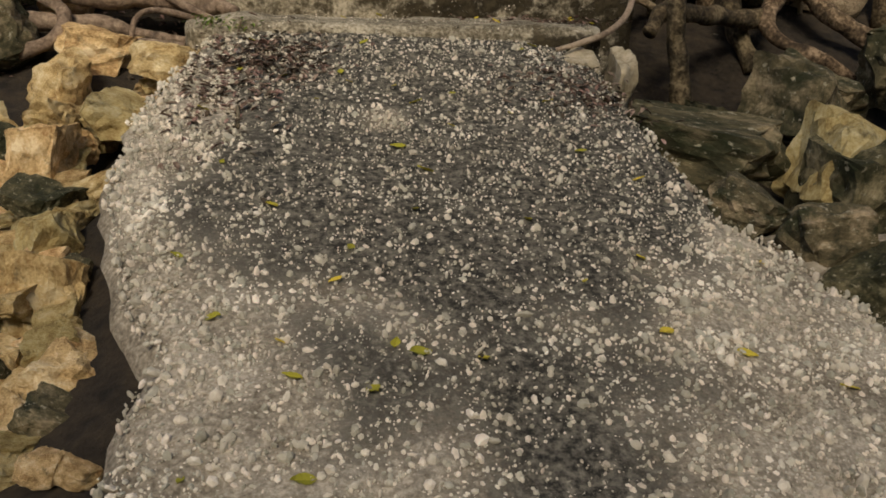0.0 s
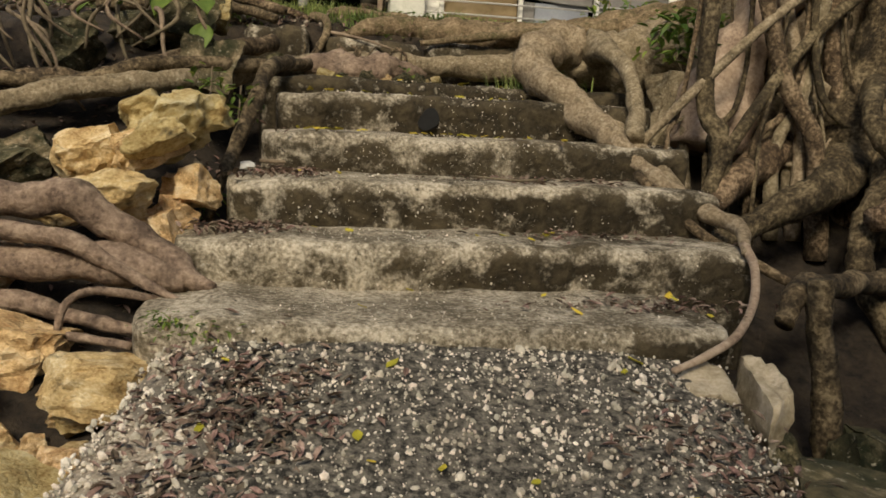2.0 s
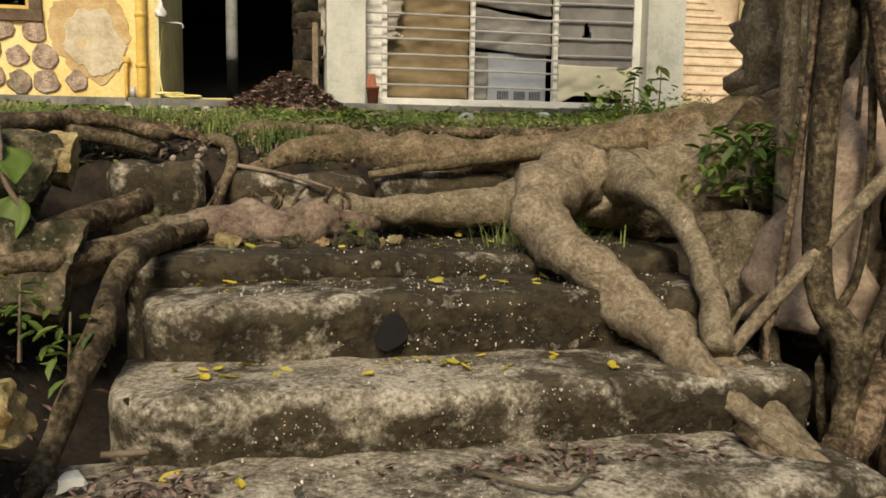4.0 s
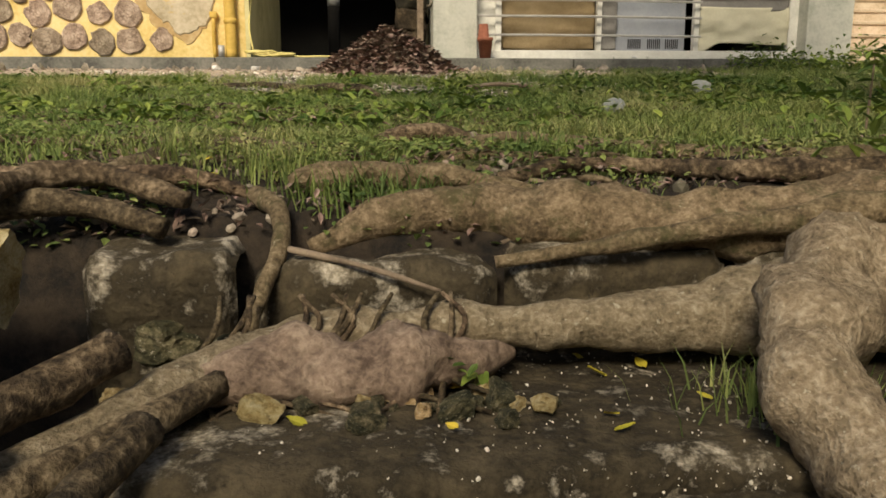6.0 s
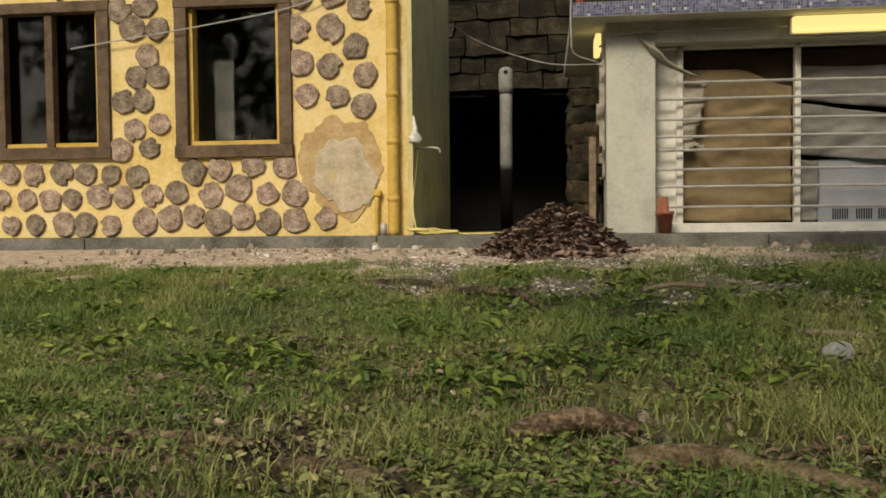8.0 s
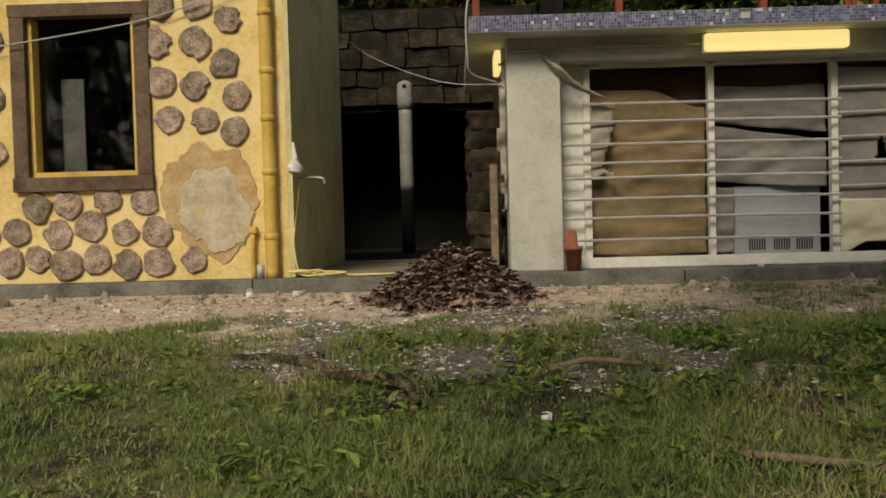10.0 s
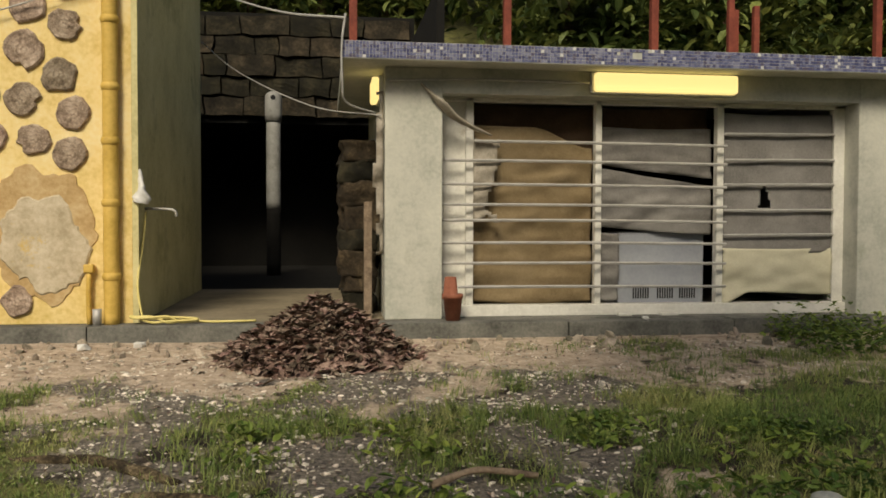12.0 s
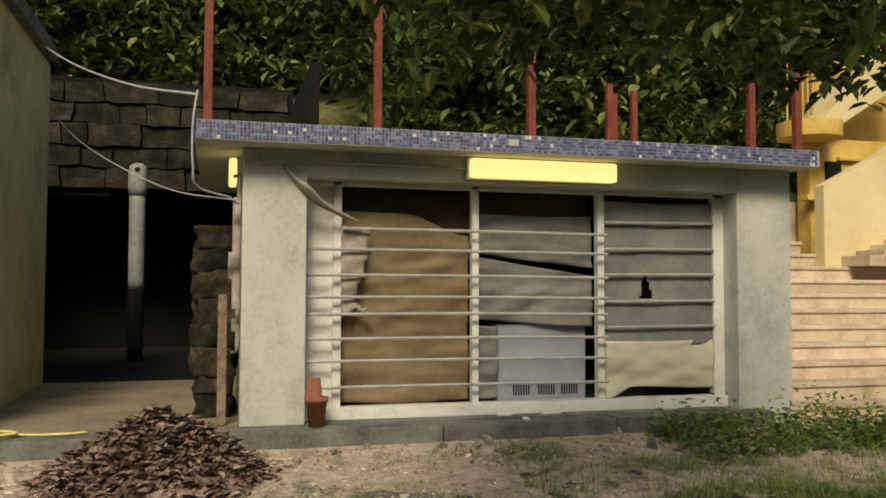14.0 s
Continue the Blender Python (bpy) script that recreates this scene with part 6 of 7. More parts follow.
# roots over the lawn's edge
for pts, m in (
    ([(-1.2, 5.75, 2.16, 0.04), (-0.61, 5.84, 2.19, 0.03), (-0.50, 6.02, 2.21, 0.032), (-0.36, 6.08, 2.20, 0.03), (-0.16, 5.99, 2.15, 0.02)], M_ROOT),
    ([(-1.1, 5.95, 2.12, 0.04), (-0.7, 5.92, 2.14, 0.03), (-0.42, 5.98, 2.15, 0.034), (-0.2, 5.92, 2.1, 0.025)], M_ROOT),
    ([(-1.1, 6.1, 2.16, 0.02), (-0.86, 6.36, 2.2, 0.022), (-0.94, 6.76, 2.21, 0.02), (-0.7, 6.97, 2.22, 0.018), (-0.3, 6.9, 2.22, 0.014)], M_ROOT),
    ([(0.06, 6.18, 2.17, 0.02), (0.13, 6.19, 2.18, 0.034), (0.41, 6.23, 2.18, 0.032), (0.6, 6.18, 2.16, 0.02), (0.8, 6.1, 2.12, 0.012)], M_ROOTM),
    ([(0.12, 6.0, 2.03, 0.02), (0.3, 6.04, 2.09, 0.05), (0.55, 6.06, 2.11, 0.068), (0.94, 5.99, 2.09, 0.08), (1.4, 5.9, 2.10, 0.10), (2.2, 5.8, 2.2, 0.2)], M_ROOTM),
    ([(-0.45, 6.25, 2.16, 0.03), (-0.38, 6.38, 2.19, 0.035), (-0.28, 6.63, 2.2, 0.034), (-0.12, 6.72, 2.21, 0.034), (0.13, 6.60, 2.2, 0.03), (0.3, 6.5, 2.16, 0.03)], M_ROOT),
    ([(0.6, 6.95, 2.19, 0.03), (0.8, 6.86, 2.22, 0.036), (1.03, 6.72, 2.2, 0.038), (1.6, 6.4, 2.18, 0.05), (2.3, 6.1, 2.2, 0.09)], M_ROOTM),
    ([(0.3, 7.14, 2.2, 0.03), (0.45, 7.2, 2.23, 0.034), (0.65, 7.23, 2.2, 0.03)], M_ROOT),
    ([(0.62, 6.26, 2.16, 0.02), (0.85, 6.36, 2.19, 0.026), (1.2, 6.3, 2.18, 0.03), (1.9, 6.1, 2.18, 0.05)], M_ROOT),
    ([(0.55, 5.86, 2.02, 0.015), (0.8, 5.84, 2.06, 0.022), (1.1, 5.84, 2.10, 0.03), (1.6, 5.78, 2.16, 0.05)], M_ROOTM),
    ([(-0.02, 6.12, 2.15, 0.022), (0.05, 6.0, 2.12, 0.024), (0.055, 5.90, 2.04, 0.021), (0.02, 5.80, 1.95, 0.019), (0.0, 5.76, 1.86, 0.016)], M_ROOTM),
    ([(-0.3, 10.16, 2.33, 0.02), (0.0, 10.0, 2.36, 0.03), (0.25, 9.86, 2.35, 0.028), (0.34, 9.6, 2.31, 0.02)], M_ROOT),
    ([(-0.1, 10.3, 2.33, 0.03), (-0.5, 10.6, 2.36, 0.03), (-0.9, 10.7, 2.35, 0.02)], M_ROOT),
    ([(-1.6, 6.5, 2.2, 0.02), (-1.2, 6.75, 2.23, 0.022), (-0.85, 6.82, 2.23, 0.02), (-0.5, 6.78, 2.21, 0.016), (-0.3, 6.9, 2.17, 0.01)], M_ROOT),
    ([(-1.3, 6.15, 2.15, 0.03), (-0.9, 6.12, 2.2, 0.03), (-0.55, 6.2, 2.19, 0.026), (-0.2, 6.22, 2.18, 0.022), (0.02, 6.16, 2.12, 0.014)], M_ROOT),
    ([(0.3, 6.42, 2.16, 0.02), (0.5, 6.5, 2.2, 0.024), (0.75, 6.52, 2.19, 0.024), (1.1, 6.48, 2.14, 0.02)], M_ROOTM),
    ([(0.08, 5.9, 2.05, 0.008), (0.25, 5.84, 2.02, 0.007), (0.42, 5.80, 1.97, 0.005)], M_TWIG),
):
    root(pts, m, 16, 12, 0.2)


for k in range(34):
    x, y = R.gauss(0.32, 0.2), 5.55 + R.gauss(0, 0.07)
    s = R.uniform(0.025, 0.075)
    rock(x, min(y, 5.66), 1.80 + s * 0.25, s * 1.3, s, s * 0.8, R.randrange(8), R.random() < 0.5, (R.uniform(-.5, .5), R.uniform(-.5, .5), R.uniform(0, 6.28)), "crumbled concrete rubble on the top step").name = "rubble_piece"


def stick(pts, r, label="bare grey stick lying on the ground"):
    bm = bmesh.new()
    tube(bm, [(*p, r * (1 - 0.1 * k)) for k, p in enumerate(pts)], 7, 5, 0.15)
    return single("stick", bm, M_TWIG, label, "stick", "fallen sticks", smooth=True)


stick([(0.98, 10.1, 2.35), (1.2, 10.2, 2.38), (1.46, 10.15, 2.36)], 0.018)
stick([(1.5, 8.75, 2.28), (1.9, 8.55, 2.28)], 0.018)
stick([(-0.2, 4.66, 1.44), (0.15, 4.7, 1.435), (0.42, 4.78, 1.43)], 0.008, "thin twig lying along the tread")
stick([(0.6, 4.45, 1.43), (0.75, 4.32, 1.43), (0.85, 4.4, 1.43)], 0.006, "thin twig lying along the tread")
stick([(-0.21, 2.75, 0.87), (-0.2, 2.6, 0.83)], 0.007, "short twig on the concrete slab")

# crown: limbs and leaves over the lawn, the unseen ones added for shade
for pts in ([(2.8, 5.8, 5.6, 0.3), (3.2, 7.2, 6.4, 0.2), (3.9, 9.5, 6.6, 0.12), (4.4, 11.6, 6.3, 0.05)], [(2.7, 5.8, 5.8, 0.3), (1.5, 5.2, 6.5, 0.18), (-0.4, 3.2, 6.6, 0.12), (-1.2, 0.4, 6.2, 0.04)], [(2.9, 5.6, 4.8, 0.3), (2.4, 3.6, 5.4, 0.16), (1.6, 1.6, 5.5, 0.08), (0.8, 0.2, 5.2, 0.05), (0.2, -1.2, 4.9, 0.02)], [(2.95, 5.5, 4.9, 0.16), (3.2, 3.8, 4.5, 0.09), (3.3, 2.2, 4.0, 0.03)], [(3.9, 9.5, 6.6, 0.08), (2.8, 10.0, 5.7, 0.04), (2.0, 10.2, 5.1, 0.012)], [(4.1, 10.2, 6.5, 0.07), (4.0, 10.5, 5.6, 0.03), (3.8, 10.6, 5.0, 0.012)]):
    root(pts, M_ROOT, 12, 6, 0.1, name="limb")
CR = random.Random(31)
P = []
for k in range(80):
    y = CR.uniform(9.6, 11.0)
    c = (0.84 + CR.uniform(0.24, 0.95) * (y - 7.0), y, 3.72 + CR.uniform(0.31, 0.50) * (y - 7.0))
    for _ in range(60):
        P.append((c[0] + CR.gauss(0, 0.15), c[1] + CR.gauss(0, 0.15), c[2] + max(CR.gauss(0, 0.09), -0.16)))
# From here on, unseen clumps placed sunward to shade trunk, steps and lawn.
for k in range(150):
    c = (CR.uniform(2.0, 6.5), CR.uniform(2.0, 9.0), CR.uniform(5.4, 8.2))
    for _ in range(36):
        P.append((c[0] + CR.gauss(0, 0.3), c[1] + CR.gauss(0, 0.3), c[2] + CR.gauss(0, 0.2)))
for k in range(80):
    c = (CR.uniform(-1.6, 1.6), CR.uniform(4.2, 6.6), CR.uniform(6.2, 7.0))
    for _ in range(36):
        P.append((c[0] + CR.gauss(0, 0.3), c[1] + CR.gauss(0, 0.3), c[2] + CR.gauss(0, 0.2)))
for k in range(13):
    c = (CR.uniform(-2.5, -0.8), CR.uniform(-0.9, 0.7), CR.uniform(6.0, 6.7))
    for _ in range(36):
        P.append((c[0] + CR.gauss(0, 0.3), c[1] + CR.gauss(0, 0.25), c[2] + CR.gauss(0, 0.2)))
for k in range(20):
    c = (CR.uniform(-1.5, 1.4), CR.uniform(0.8, 3.0), CR.uniform(6.1, 6.8))
    for _ in range(36):
        P.append((c[0] + CR.gauss(0, 0.3), c[1] + CR.gauss(0, 0.3), c[2] + CR.gauss(0, 0.2)))
for k in range(34):
    c = (CR.uniform(2.3, 4.2), CR.uniform(1.6, 4.4), CR.uniform(3.4, 4.5))
    for _ in range(36):
        P.append((c[0] + CR.gauss(0, 0.25), c[1] + CR.gauss(0, 0.25), c[2] + CR.gauss(0, 0.15)))
for k in range(26):
    c = (CR.uniform(-0.25, 1.1), CR.uniform(-1.8, 0.2), CR.uniform(4.6, 5.4))
    for _ in range(36):
        P.append((c[0] + CR.gauss(0, 0.3), c[1] + CR.gauss(0, 0.3), c[2] + CR.gauss(0, 0.2)))
V, F = leaf_quads(P, 0.092, CR, 0.35, 0.55)
tagged(raw("crown", V, F, M_LEAFD, banyan), "dark glossy leaves in clumps, many unseen and added for shade", kind="stuff")

# ---- woods on the slope behind ----
for k in range(15):
    x, y = -6.5 + 1.35 * k + CR.uniform(-0.4, 0.4), CR.uniform(18.9, 21.0)
    if -4.0 < x < 3.0:
        y += 5.0
    if x > 8.4:
        y += 3.5
    g = ground_z(x, y)
    tree = thing("background_tree", "dense dark green tree on the slope behind the houses", "tree", "woods behind", at=(0, 0, 0))
    bm = bmesh.new()
    tube(bm, [(x, y, g - 0.2, 0.14), (x + 0.2, y, g + 2, 0.1), (x - 0.1, y + 0.1, g + 4.5, 0.05)], 8, 4, 0.15)
    part("trunk", bm, M_ROOT, tree, smooth=True)
    P = []
    for q in range(125):
        h = CR.uniform(-0.3, 6.6)
        w = 1.25 - 0.12 * h
        c = (x + CR.gauss(0, 0.55 * w), y - 0.3 + CR.gauss(0, 0.5 * w), g + 0.6 + h)
        if (-3.6 < c[0] < 2.7 and c[1] < 24.3 and c[2] < 6.7) or c[1] < 17.75 and not (c[1] > 17.0 and c[2] > 5.75):
            continue
        for _ in range(38):
            P.append((c[0] + CR.gauss(0, 0.24), c[1] + CR.gauss(0, 0.22), c[2] + CR.gauss(0, 0.15)))
    V, F = leaf_quads(P, 0.24, CR, 0.35, 0.5)
    tagged(raw("crown", V, F, M_LEAFD, tree), kind="stuff")

for k in range(11):
    x, y = -7 + 2.3 * k + CR.uniform(-0.5, 0.5), CR.uniform(22.5, 24.5)
    if -4.2 < x < 3.2:
        y += 2.6
    g = ground_z(x, y)
    tree = thing("background_tree", "dense dark green tree on the slope behind the houses", "tree", "woods behind", at=(0, 0, 0))
    bm = bmesh.new()
    tube(bm, [(x, y, g - 0.2, 0.16), (x + 0.2, y, g + 2.5, 0.12), (x - 0.1, y + 0.1, g + 6, 0.05)], 8, 4, 0.15)
    part("trunk", bm, M_ROOT, tree, smooth=True)
    P = []
    for q in range(100):
        c = (x + CR.gauss(0, 1.0), y - 0.3 + CR.gauss(0, 0.8), g + CR.uniform(0.1, 7.0))
        if -3.9 < c[0] < 3.0 and c[1] < 24.6 and c[2] < 6.9:
            continue
        for _ in range(34):
            P.append((c[0] + CR.gauss(0, 0.32), c[1] + CR.gauss(0, 0.3), c[2] + CR.gauss(0, 0.24)))
    V, F = leaf_quads(P, 0.27, CR, 0.35, 0.5)
    tagged(raw("crown", V, F, M_LEAFD, tree), kind="stuff")

# unseen woods behind the viewer, added to darken window reflections and low sky
for k in range(9):
    x, y = -22 + 5.4 * k, -17 + CR.uniform(-2, 2)
    g = ground_z(x, -8)
    tree = thing("unseen_tree", "unseen tall tree added to darken reflections and low sky", "tree", "woods below", at=(0, 0, 0))
    bm = bmesh.new()
    tube(bm, [(x, y, g - 0.2, 0.3), (x + 0.3, y, g + 9, 0.2), (x, y, g + 18, 0.08)], 8, 4, 0.1)
    part("trunk", bm, M_ROOT, tree, smooth=True)
    P = []
    for q in range(110):
        h = CR.uniform(0.5, 19)
        c = (x + CR.gauss(0, 1.9), y + CR.gauss(0, 1.2), g + h)
        for _ in range(24):
            P.append((c[0] + CR.gauss(0, 0.7), c[1] + CR.gauss(0, 0.6), c[2] + CR.gauss(0, 0.5)))
    V, F = leaf_quads(P, 0.75, CR, 0.35, 0.6)
    tagged(raw("crown", V, F, M_LEAFD, tree), kind="stuff")

# ---- grass, weeds, litter ----
G = random.Random(41)


def build_grass():
    V, F = [], []

    def blade(x, y, z, h, w, a, bend):
        i = len(V)
        cx, sx = math.cos(a), math.sin(a)
        bx, by = -sx * bend, cx * bend
        V.extend([(x - cx * w, y - sx * w, z), (x + cx * w, y + sx * w, z), (x + bx * 0.35 + cx * w * 0.7, y + by * 0.35 + sx * w * 0.7, z + h * 0.6), (x + bx * 0.35 - cx * w * 0.7, y + by * 0.35 - sx * w * 0.7, z + h * 0.6), (x + bx, y + by, z + h)])
        F.extend([(i, i + 1, i + 2, i + 3), (i + 3, i + 2, i + 4)])

    tufts = 0
    while tufts < 62000:
        y = 6.15 + 7.2 * G.random() ** 1.15
        x = G.uniform(-5.5, 6.0) if y > 8.5 else G.uniform(-2.6, 3.6)
        g = cover(x, y)[2]
        if y < 6.9:
            g = max(g, 0.5 * sstep(0.0, 0.35, nz(x, y, 2.3, 17)))
        tufts += 1
        if y < 7.9:
            g *= 0.2 + 0.8 * sstep(-0.1, 0.35, nz(x, y, 1.9, 61) + 0.3 * (y - 6.9))
        if G.random() > g * 1.1:
            continue
        z = ground_z(x, y) - 0.005
        tall = (0.024 + 0.042 * max(0.0, nz(x, y, 0.9, 31) + 0.4) + 0.03 * max(0.0, nz(x, y, 2.8, 37))) * (1.3 if x > 1 else 1.0)
        for _ in range(7):
            a = G.uniform(0, 6.283)
            h = tall * G.uniform(0.5, 1.5)
            blade(x + G.gauss(0, 0.025), y + G.gauss(0, 0.025), z, h, G.uniform(0.0018, 0.0034), a, h * G.uniform(0.4, 1.5))
    # longer tufts between roots and on the bank
    for c in ((0.2, 6.15), (0.1, 6.3), (0.35, 6.12), (1.12, 5.45), (1.08, 5.5), (0.0, 6.4), (-0.3, 6.45), (1.4, 6.9), (1.7, 7.0), (1.9, 6.8), (0.8, 6.6), (2.3, 9.3), (2.8, 9.8), (3.2, 9.6), (2.2, 8.2), (2.6, 8.7), (1.9, 9.0)):
        for _ in range(150):
            x, y = c[0] + G.gauss(0, 0.09), c[1] + G.gauss(0, 0.08)
            z = ground_z(x, y) if y > 6 else 1.80
            h = G.uniform(0.05, 0.12)
            blade(x, y, z - 0.01, h, G.uniform(0.002, 0.0036), G.uniform(0, 6.28), h * G.uniform(0.2, 0.9))
    tagged(raw("grass", V, F, M_GRASS), "short uneven green grass of the lawn", "grass", kind="stuff")
    P = []
    while len(P) < 9000:
        y = 6.2 + 6.6 * G.random() ** 1.9
        x = G.uniform(-4.5, 5.5) if y > 8.5 else G.uniform(-2.4, 3.4)
        if G.random() < cover(x, y)[2] * (0.4 + 0.6 * sstep(-0.1, 0.3, nz(x, y, 1.3, 51))):
            P.append((x, y, ground_z(x, y) + G.uniform(0.01, 0.06)))
    while len(P) < 13000:
        x, y = G.uniform(-1.7, 2.2), G.uniform(5.98, 7.3)
        if G.random() < sstep(-0.05, 0.3, nz(x, y, 2.6, 77)):
            P.append((x, y, ground_z(x, y) + G.uniform(0.008, 0.05)))
    V, F = leaf_quads(P, 0.024, G, 0.25, 0.7)
    tagged(raw("clover", V, F, M_GRASS), "small broad-leaved weeds in the grass", "weeds", kind="stuff")
    P = []
    for k in range(110):
        x, y = G.uniform(4.3, 7.6), G.uniform(12.6, 13.55)
        for _ in range(40):
            P.append((x + G.gauss(0, 0.08), y + G.gauss(0, 0.08), ground_z(x, y) + abs(G.gauss(0.02, 0.11)) * (0.5 + 0.5 * nz(x, y, 2, 3) + 0.5)))
    for k in range(150):
        y = G.uniform(7.6, 11.0)
        x = G.gauss(2.4, 1.0) if k % 3 else G.uniform(-3.2, 1.5)
        if cover(x, y)[2] < 0.3:
            continue
        for _ in range(34):
            P.append((x + G.gauss(0, 0.09), y + G.gauss(0, 0.09), ground_z(x, y) + 0.015 + abs(G.gauss(0, 0.035))))
    V, F = leaf_quads(P, 0.06, G, 0.3, 0.55)
    tagged(raw("weeds", V, F, M_LEAFG), "leafy green weeds in the lawn and along the ledge", "weeds", kind="stuff")


build_grass()


def plant(x, y, z, n, size, spread, name="seedling", label="small green seedling with thin leaves", tall=0.25):
    p = thing(name, label, "plant", "small plants")
    bm = bmesh.new()
    tube(bm, [(x, y, z, 0.006), (x + 0.01, y, z + tall, 0.003)], 5, 3, 0.1)
    part("stem", bm, M_TWIG, p)
    P = [(x + G.gauss(0, spread), y + G.gauss(0, spread), z + tall * G.uniform(0.2, 1.1)) for _ in range(n)]
    V, F = leaf_quads(P, size, G, 0.3, 0.45)
    tagged(raw("foliage", V, F, M_LEAFG, p), kind="stuff")


plant(1.80, 5.35, 1.90, 170, 0.075, 0.10, "shrub", "small bright green shrub growing from the tree base", 0.3)
plant(1.98, 5.3, 1.95, 90, 0.07, 0.08, "shrub", "small bright green shrub growing from the tree base", 0.22)
plant(1.68, 6.2, 2.15, 40, 0.06, 0.08, tall=0.22)
plant(2.1, 7.0, 2.2, 26, 0.08, 0.09, tall=0.32)
plant(2.3, 7.1, 2.2, 22, 0.08, 0.08, tall=0.38)
plant(0.47, 5.62, 1.80, 14, 0.05, 0.03, tall=0.07)
plant(-0.3, 4.85, 1.55, 30, 0.05, 0.05, tall=0.18)
plant(-0.42, 4.9, 1.6, 26, 0.05, 0.05, tall=0.2)
plant(-0.36, 3.50, 1.06, 60, 0.02, 0.05, "moss_tuft", "tuft of bright green moss on the step corner", 0.04)
plant(-0.25, 3.47, 1.05, 60, 0.02, 0.05, "moss_tuft", "tuft of bright green moss on the step corner", 0.04)
plant(-0.42, 4.6, 1.2, 20, 0.05, 0.06, tall=0.1)


def big_leaf(x, y, z, s, rx, rz):
    bm = bmesh.new()
    n = 12
    L0 = []
    for k in range(n + 1):
        u = k / n
        w = 0.36 * math.sin(math.pi * u ** 0.75) * (1 - 0.25 * u)
        L0.append([bm.verts.new((q * w * s, u * s, 0.10 * s * abs(q) - 0.25 * s * u * u)) for q in (-1, -0.5, 0, 0.5, 1)])
    for a, b in zip(L0, L0[1:]):
        for k in range(4):
            bm.faces.new((a[k], a[k + 1], b[k + 1], b[k]))
    bmesh.ops.remove_doubles(bm, verts=bm.verts, dist=0.0005)
    bmesh.ops.transform(bm, matrix=pose(x, y, z, rx, 0, rz), verts=bm.verts)
    ob = single("broad_leaf", bm, M_LEAFG, "broad green leaf hanging over the bank", "leaf", "broad leaves on the bank", smooth=True)
    so = ob.modifiers.new("thickness", "SOLIDIFY")
    so.thickness = 0.0015


for q in ((-0.62, 5.25, 2.13, 0.2, -30, 160), (-0.50, 5.2, 2.1, 0.16, -20, 200), (-0.48, 5.15, 1.98, 0.15, -50, 180), (-0.75, 5.3, 2.12, 0.14, -20, 120), (-0.95, 5.3, 2.1, 0.15, -30, 150)):
    big_leaf(*q)

# fallen yellow leaves: one shape, many leaves
bm = bmesh.new()
n = 8
rows = []
for k in range(n + 1):
    u = k / n
    w = 0.28 * math.sin(math.pi * u ** 0.8)
    rows.append([bm.verts.new((q * w, u - 0.5, 0.10 * abs(q) * (1 if k % 2 else 0.8) + 0.12 * (u - 0.5) ** 2)) for q in (-1, 0, 1)])
for a, b in zip(rows, rows[1:]):
    for k in range(2):
        bm.faces.new((a[k], a[k + 1], b[k + 1], b[k]))
LEAF = bpy.data.meshes.new("fallen_leaf")
bm.to_mesh(LEAF)
bm.free()
LEAF.materials.append(M_LEAFY)


def tread_z(y):
    for y0, y1, z in STEPS:
        if y0 <= y < y1:
            return z
    return None


for k in range(135):
    if k < 42:
        y = G.uniform(1.2, 3.42)
        l, r = ramp_edge(y)
        x = G.uniform(l + 0.15, r - 0.15)
        z = ramp_z(x, y)
    elif k < 125:
        y0, y1, z = STEPS[G.randrange(6) if k < 85 else G.randrange(3, 6)]
        x, y = G.uniform(-0.1, 1.25), G.uniform(y0 + 0.1, y1 - 0.04)
    else:
        x, y = G.uniform(-0.4, 0.9), G.uniform(5.95, 6.5)
        z = ground_z(x, y) + 0.03
    ob = new("fallen_leaf", LEAF)
    s = G.uniform(0.026, 0.052)
    ob.location, ob.scale, ob.rotation_euler = (x, y, z + 0.006), (s, s, s), (G.uniform(-.25, .45), G.uniform(-.4, .4), G.uniform(0, 6.28))
    tagged(ob, "small yellow leaf fallen on the worn concrete", "leaf", "fallen leaves")

# brown litter in the corners of ramp, treads and bank
P = []
for c in ((-0.14, 3.2, 0.13, 0.12, 480), (-0.28, 2.9, 0.1, 0.2, 360), (0.98, 2.95, 0.12, 0.12, 260), (1.05, 3.75, 0.2, 0.06, 160), (-0.22, 4.18, 0.08, 0.07, 220), (-0.1, 4.5, 0.1, 0.06, 160), (0.9, 4.5, 0.22, 0.06, 200), (1.0, 4.2, 0.2, 0.05, 120)):
    for _ in range(c[4]):
        x, y = c[0] + G.gauss(0, c[2]), c[1] + G.gauss(0, c[3])
        z = tread_z(y) if y > 3.47 else ramp_z(x, y)
        if z is None or x < -0.42:
            continue
        P.append((x, y, z + G.uniform(0.002, 0.018)))
for _ in range(900):
    x, y = G.uniform(-1.6, -0.4), G.uniform(3.6, 5.4)
    P.append((x, y, ground_z(x, y) + 0.01))
for _ in range(5200):
    x, y = G.uniform(-2.0, 2.2), 6.0 + 2.4 * G.random() ** 1.3
    P.append((x, y, ground_z(x, y) + 0.012 + 0.02 * G.random()))
for _ in range(1700):
    x, y = G.uniform(-3.5, 4.0), G.uniform(7.8, 13.4)
    P.append((x, y, ground_z(x, y) + 0.01))
V, F = leaf_quads(P, 0.036, G, 0.28, 0.4)
tagged(raw("leaf_litter", V, F, M_LEAFB), "dry brown leaf litter caught in corners", "litter", kind="stuff")

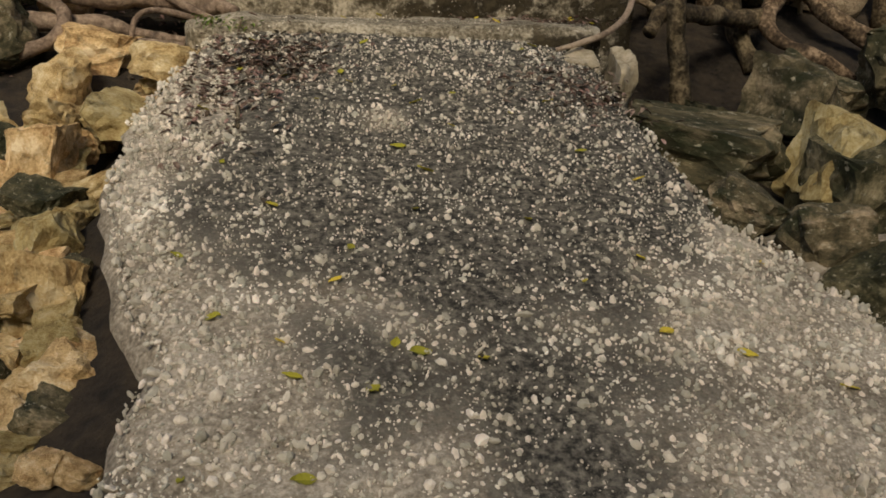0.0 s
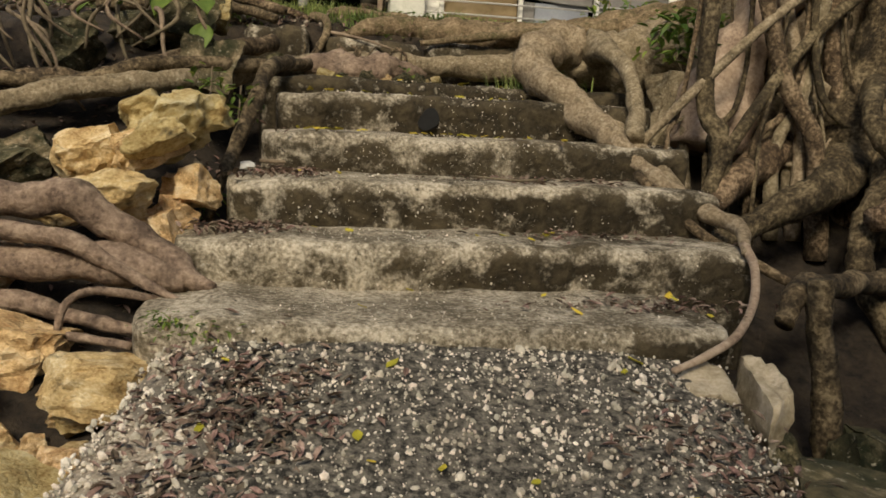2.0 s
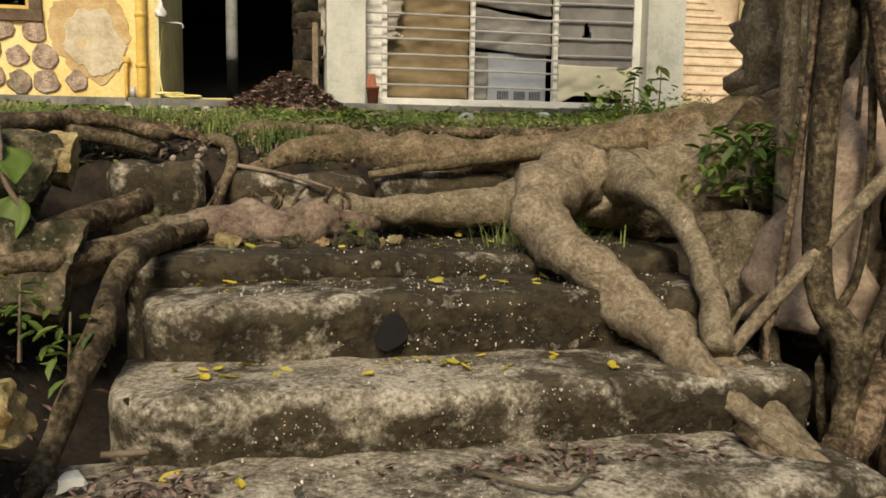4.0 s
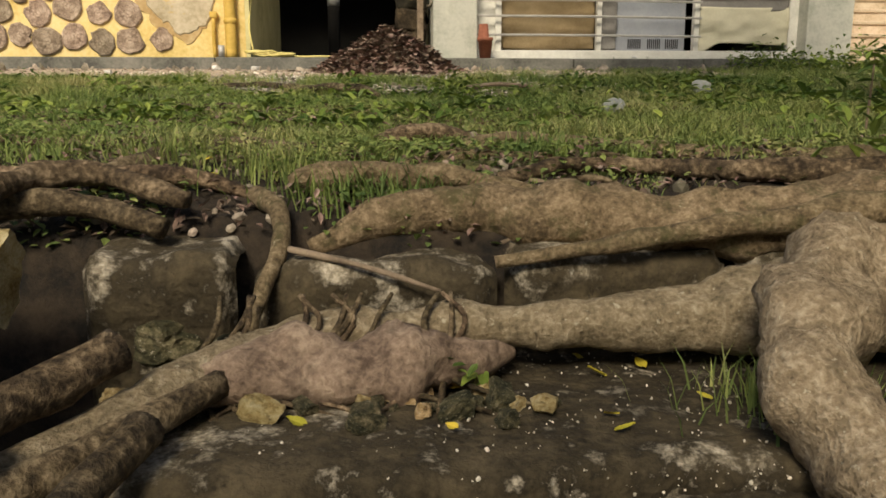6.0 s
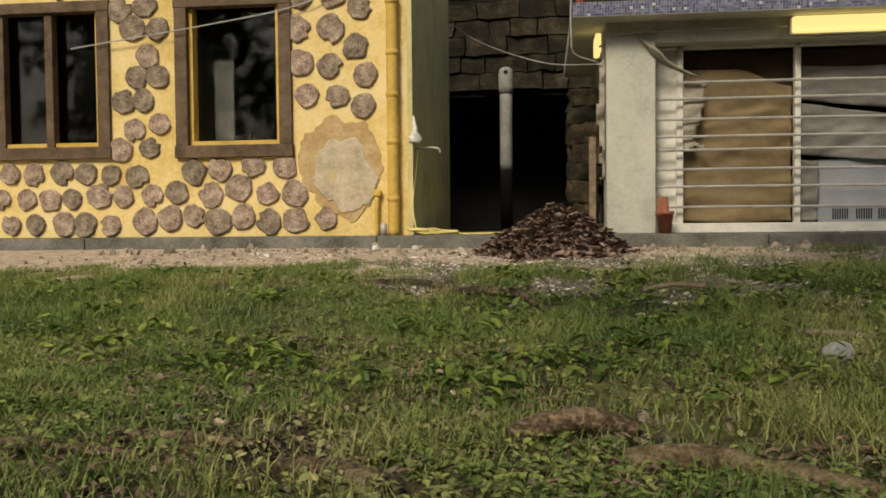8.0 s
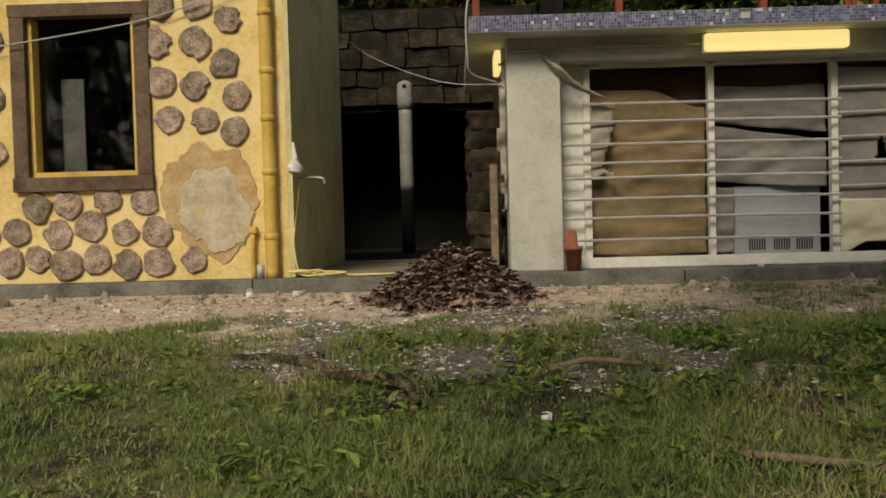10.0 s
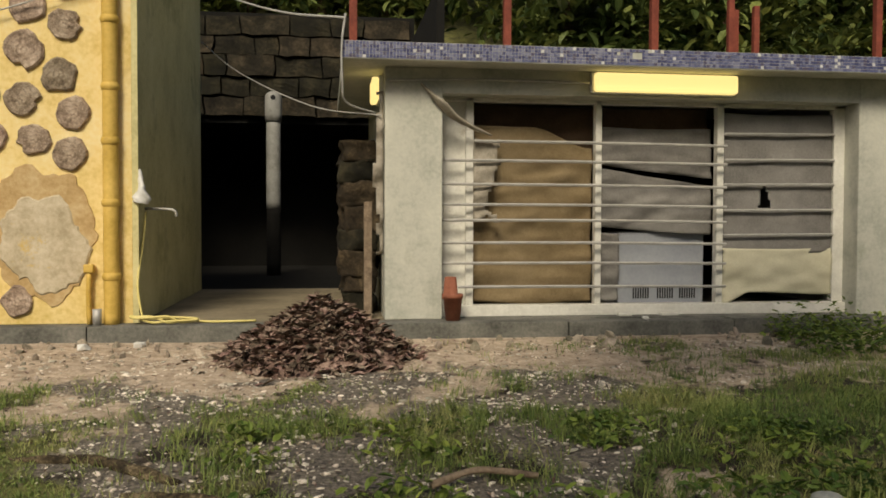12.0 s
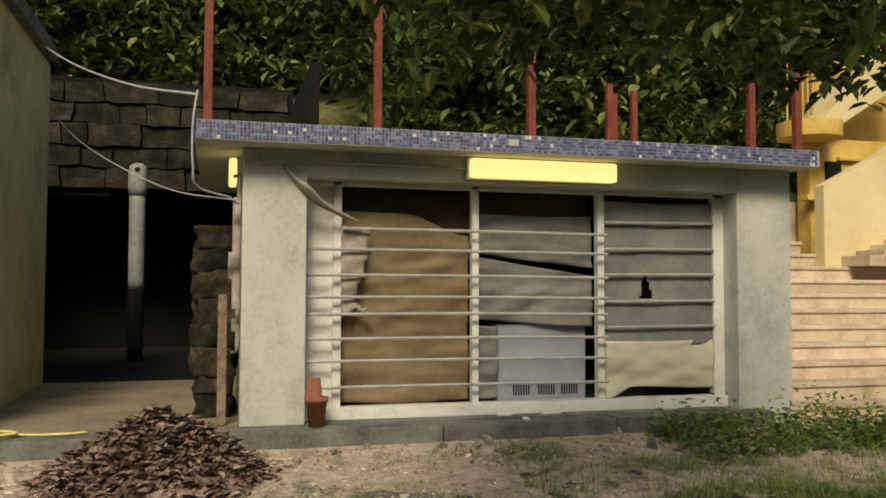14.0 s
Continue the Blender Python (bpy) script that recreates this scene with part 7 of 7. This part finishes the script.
# stones and chips on bare ground
ico = bmesh.new()
bmesh.ops.create_icosphere(ico, subdivisions=1, radius=1)
IV = [v.co.copy() for v in ico.verts]
IF = [[v.index for v in f.verts] for f in ico.faces]
ico.free()
V, F = [], []
for k in range(6500):
    x = G.uniform(-4.5, 5.5)
    y = G.uniform(9.0, 13.6) if k % 3 else G.uniform(6.0, 7.6)
    sa, gr, gs = cover(x, y)
    if y > 8 and G.random() > 0.15 + max(sa * 0.5, gr):
        continue
    s = min(0.004 + G.expovariate(1 / 0.0045), 0.03)
    c = Vector((x, y, ground_z(x, y) + s * 0.2))
    rot = Euler((G.uniform(0, 6), G.uniform(0, 6), G.uniform(0, 6))).to_matrix()
    i = len(V)
    V += [c + rot @ Vector((q.x * s * 1.3, q.y * s, q.z * s * 0.7)) for q in IV]
    F += [[i + e for e in f] for f in IF]
for k in range(2600):
    y = G.uniform(-0.4, 2.7)
    x = ramp_edge(y)[1] + G.uniform(-0.06, 0.75)
    s = min(0.006 + G.expovariate(1 / 0.007), 0.04)
    c = Vector((x, y, ground_z(x, y) + s * 0.2))
    rot = Euler((0, 0, G.uniform(0, 6))).to_matrix()
    i = len(V)
    V += [c + rot @ Vector((q.x * s * 1.4, q.y * s, q.z * s * 0.7)) for q in IV]
    F += [[i + e for e in f] for f in IF]
tagged(raw("gravel", V, F, M_GRIT), "loose pale stones and chips on bare ground", "gravel", kind="stuff")

V, F = [], []
while len(V) < 12 * 5500:
    x, y = G.uniform(-2.5, 4.5), G.uniform(9.4, 13.3)
    sa, gr, gs = cover(x, y)
    if G.random() > max(gr, 0.35 * sa) * (0.3 + 0.7 * sstep(0.0, 0.3, nz(x, y, 3.0, 71))):
        continue
    s = min(0.003 + G.expovariate(1 / 0.004), 0.022)
    c = Vector((x, y, ground_z(x, y) + s * 0.15))
    rot = Euler((G.uniform(-.3, .3), G.uniform(-.3, .3), G.uniform(0, 6))).to_matrix()
    i = len(V)
    V += [c + rot @ Vector((q.x * s * 1.5, q.y * s, q.z * s * 0.45)) for q in IV]
    F += [[i + e for e in f] for f in IF]
tagged(raw("pale_chips", V, F, M_PEB), "pale limestone chips scattered on the dark gravel", "gravel", kind="stuff")

# broken pieces swept against the foot of the ledge
V, F = [], []
for k in range(170):
    x, y = G.uniform(-4.2, 1.5) if k % 3 else G.uniform(1.5, 4.5), G.uniform(12.95, 13.57)
    s = min(0.012 + G.expovariate(1 / 0.014), 0.06)
    c = Vector((x, y, ground_z(x, y) + s * 0.2))
    rot = Euler((G.uniform(0, 6), G.uniform(0, 6), G.uniform(0, 6))).to_matrix()
    i = len(V)
    V += [c + rot @ Vector((q.x * s * 1.6, q.y * s, q.z * s * 0.45)) for q in IV]
    F += [[i + e for e in f] for f in IF]
tagged(raw("masonry_rubble", V, F, M_GRIT), "broken pale masonry bits below the ledge", "rubble", kind="stuff")

# white scraps and balls on the lawn
for x, y, r in ((1.45, 8.05, 0.055), (2.5, 9.62, 0.07)):
    bm = bmesh.new()
    bmesh.ops.create_icosphere(bm, subdivisions=3, radius=r)
    for v in bm.verts:
        v.co *= 1 + 0.18 * noise.noise(v.co * 14 + Vector((x, 0, 0)))
        v.co.z *= 0.8
        v.co += Vector((x, y, ground_z(x, y) + r * 0.65))
    single("plastic_bag", bm, M_BAG, "crumpled white plastic bag in the grass", "litter", "white litter", smooth=True)
for x, y, r in ((0.9, 9.43, 0.04), (-1.35, 11.5, 0.05), (-2.2, 12.6, 0.05), (-1.3, 13.3, 0.07), (-0.9, 13.4, 0.06), (0.2, 10.6, 0.03), (-0.82, 6.16, 0.055), (3.3, 13.66, 0.04), (-0.24, 4.55, 0.045)):
    bm = rock_mesh(int(100 + x * 10), 2, 6, 0.05)
    z = LEDGE if y > 13.6 else (1.41 if y < 5 else ground_z(x, y))
    for v in bm.verts:
        v.co = Vector((x + v.co.x * r * 1.6, y + v.co.y * r * 1.4, z + r * 0.35 + v.co.z * r))
    single("white_scrap", bm, M_PLASTIC, "small white scrap lying on the ground", "litter", "white litter")
for x0, x1 in ((3.15, 3.28), (3.55, 3.72), (4.7, 4.85)):
    single("plaster_flake", B(x0, x1, 13.93, 13.985, LEDGE + 0.002, LEDGE + 0.025, bevel=0.006), M_WHITE, "flake of white plaster on the ledge", "litter", "white litter")
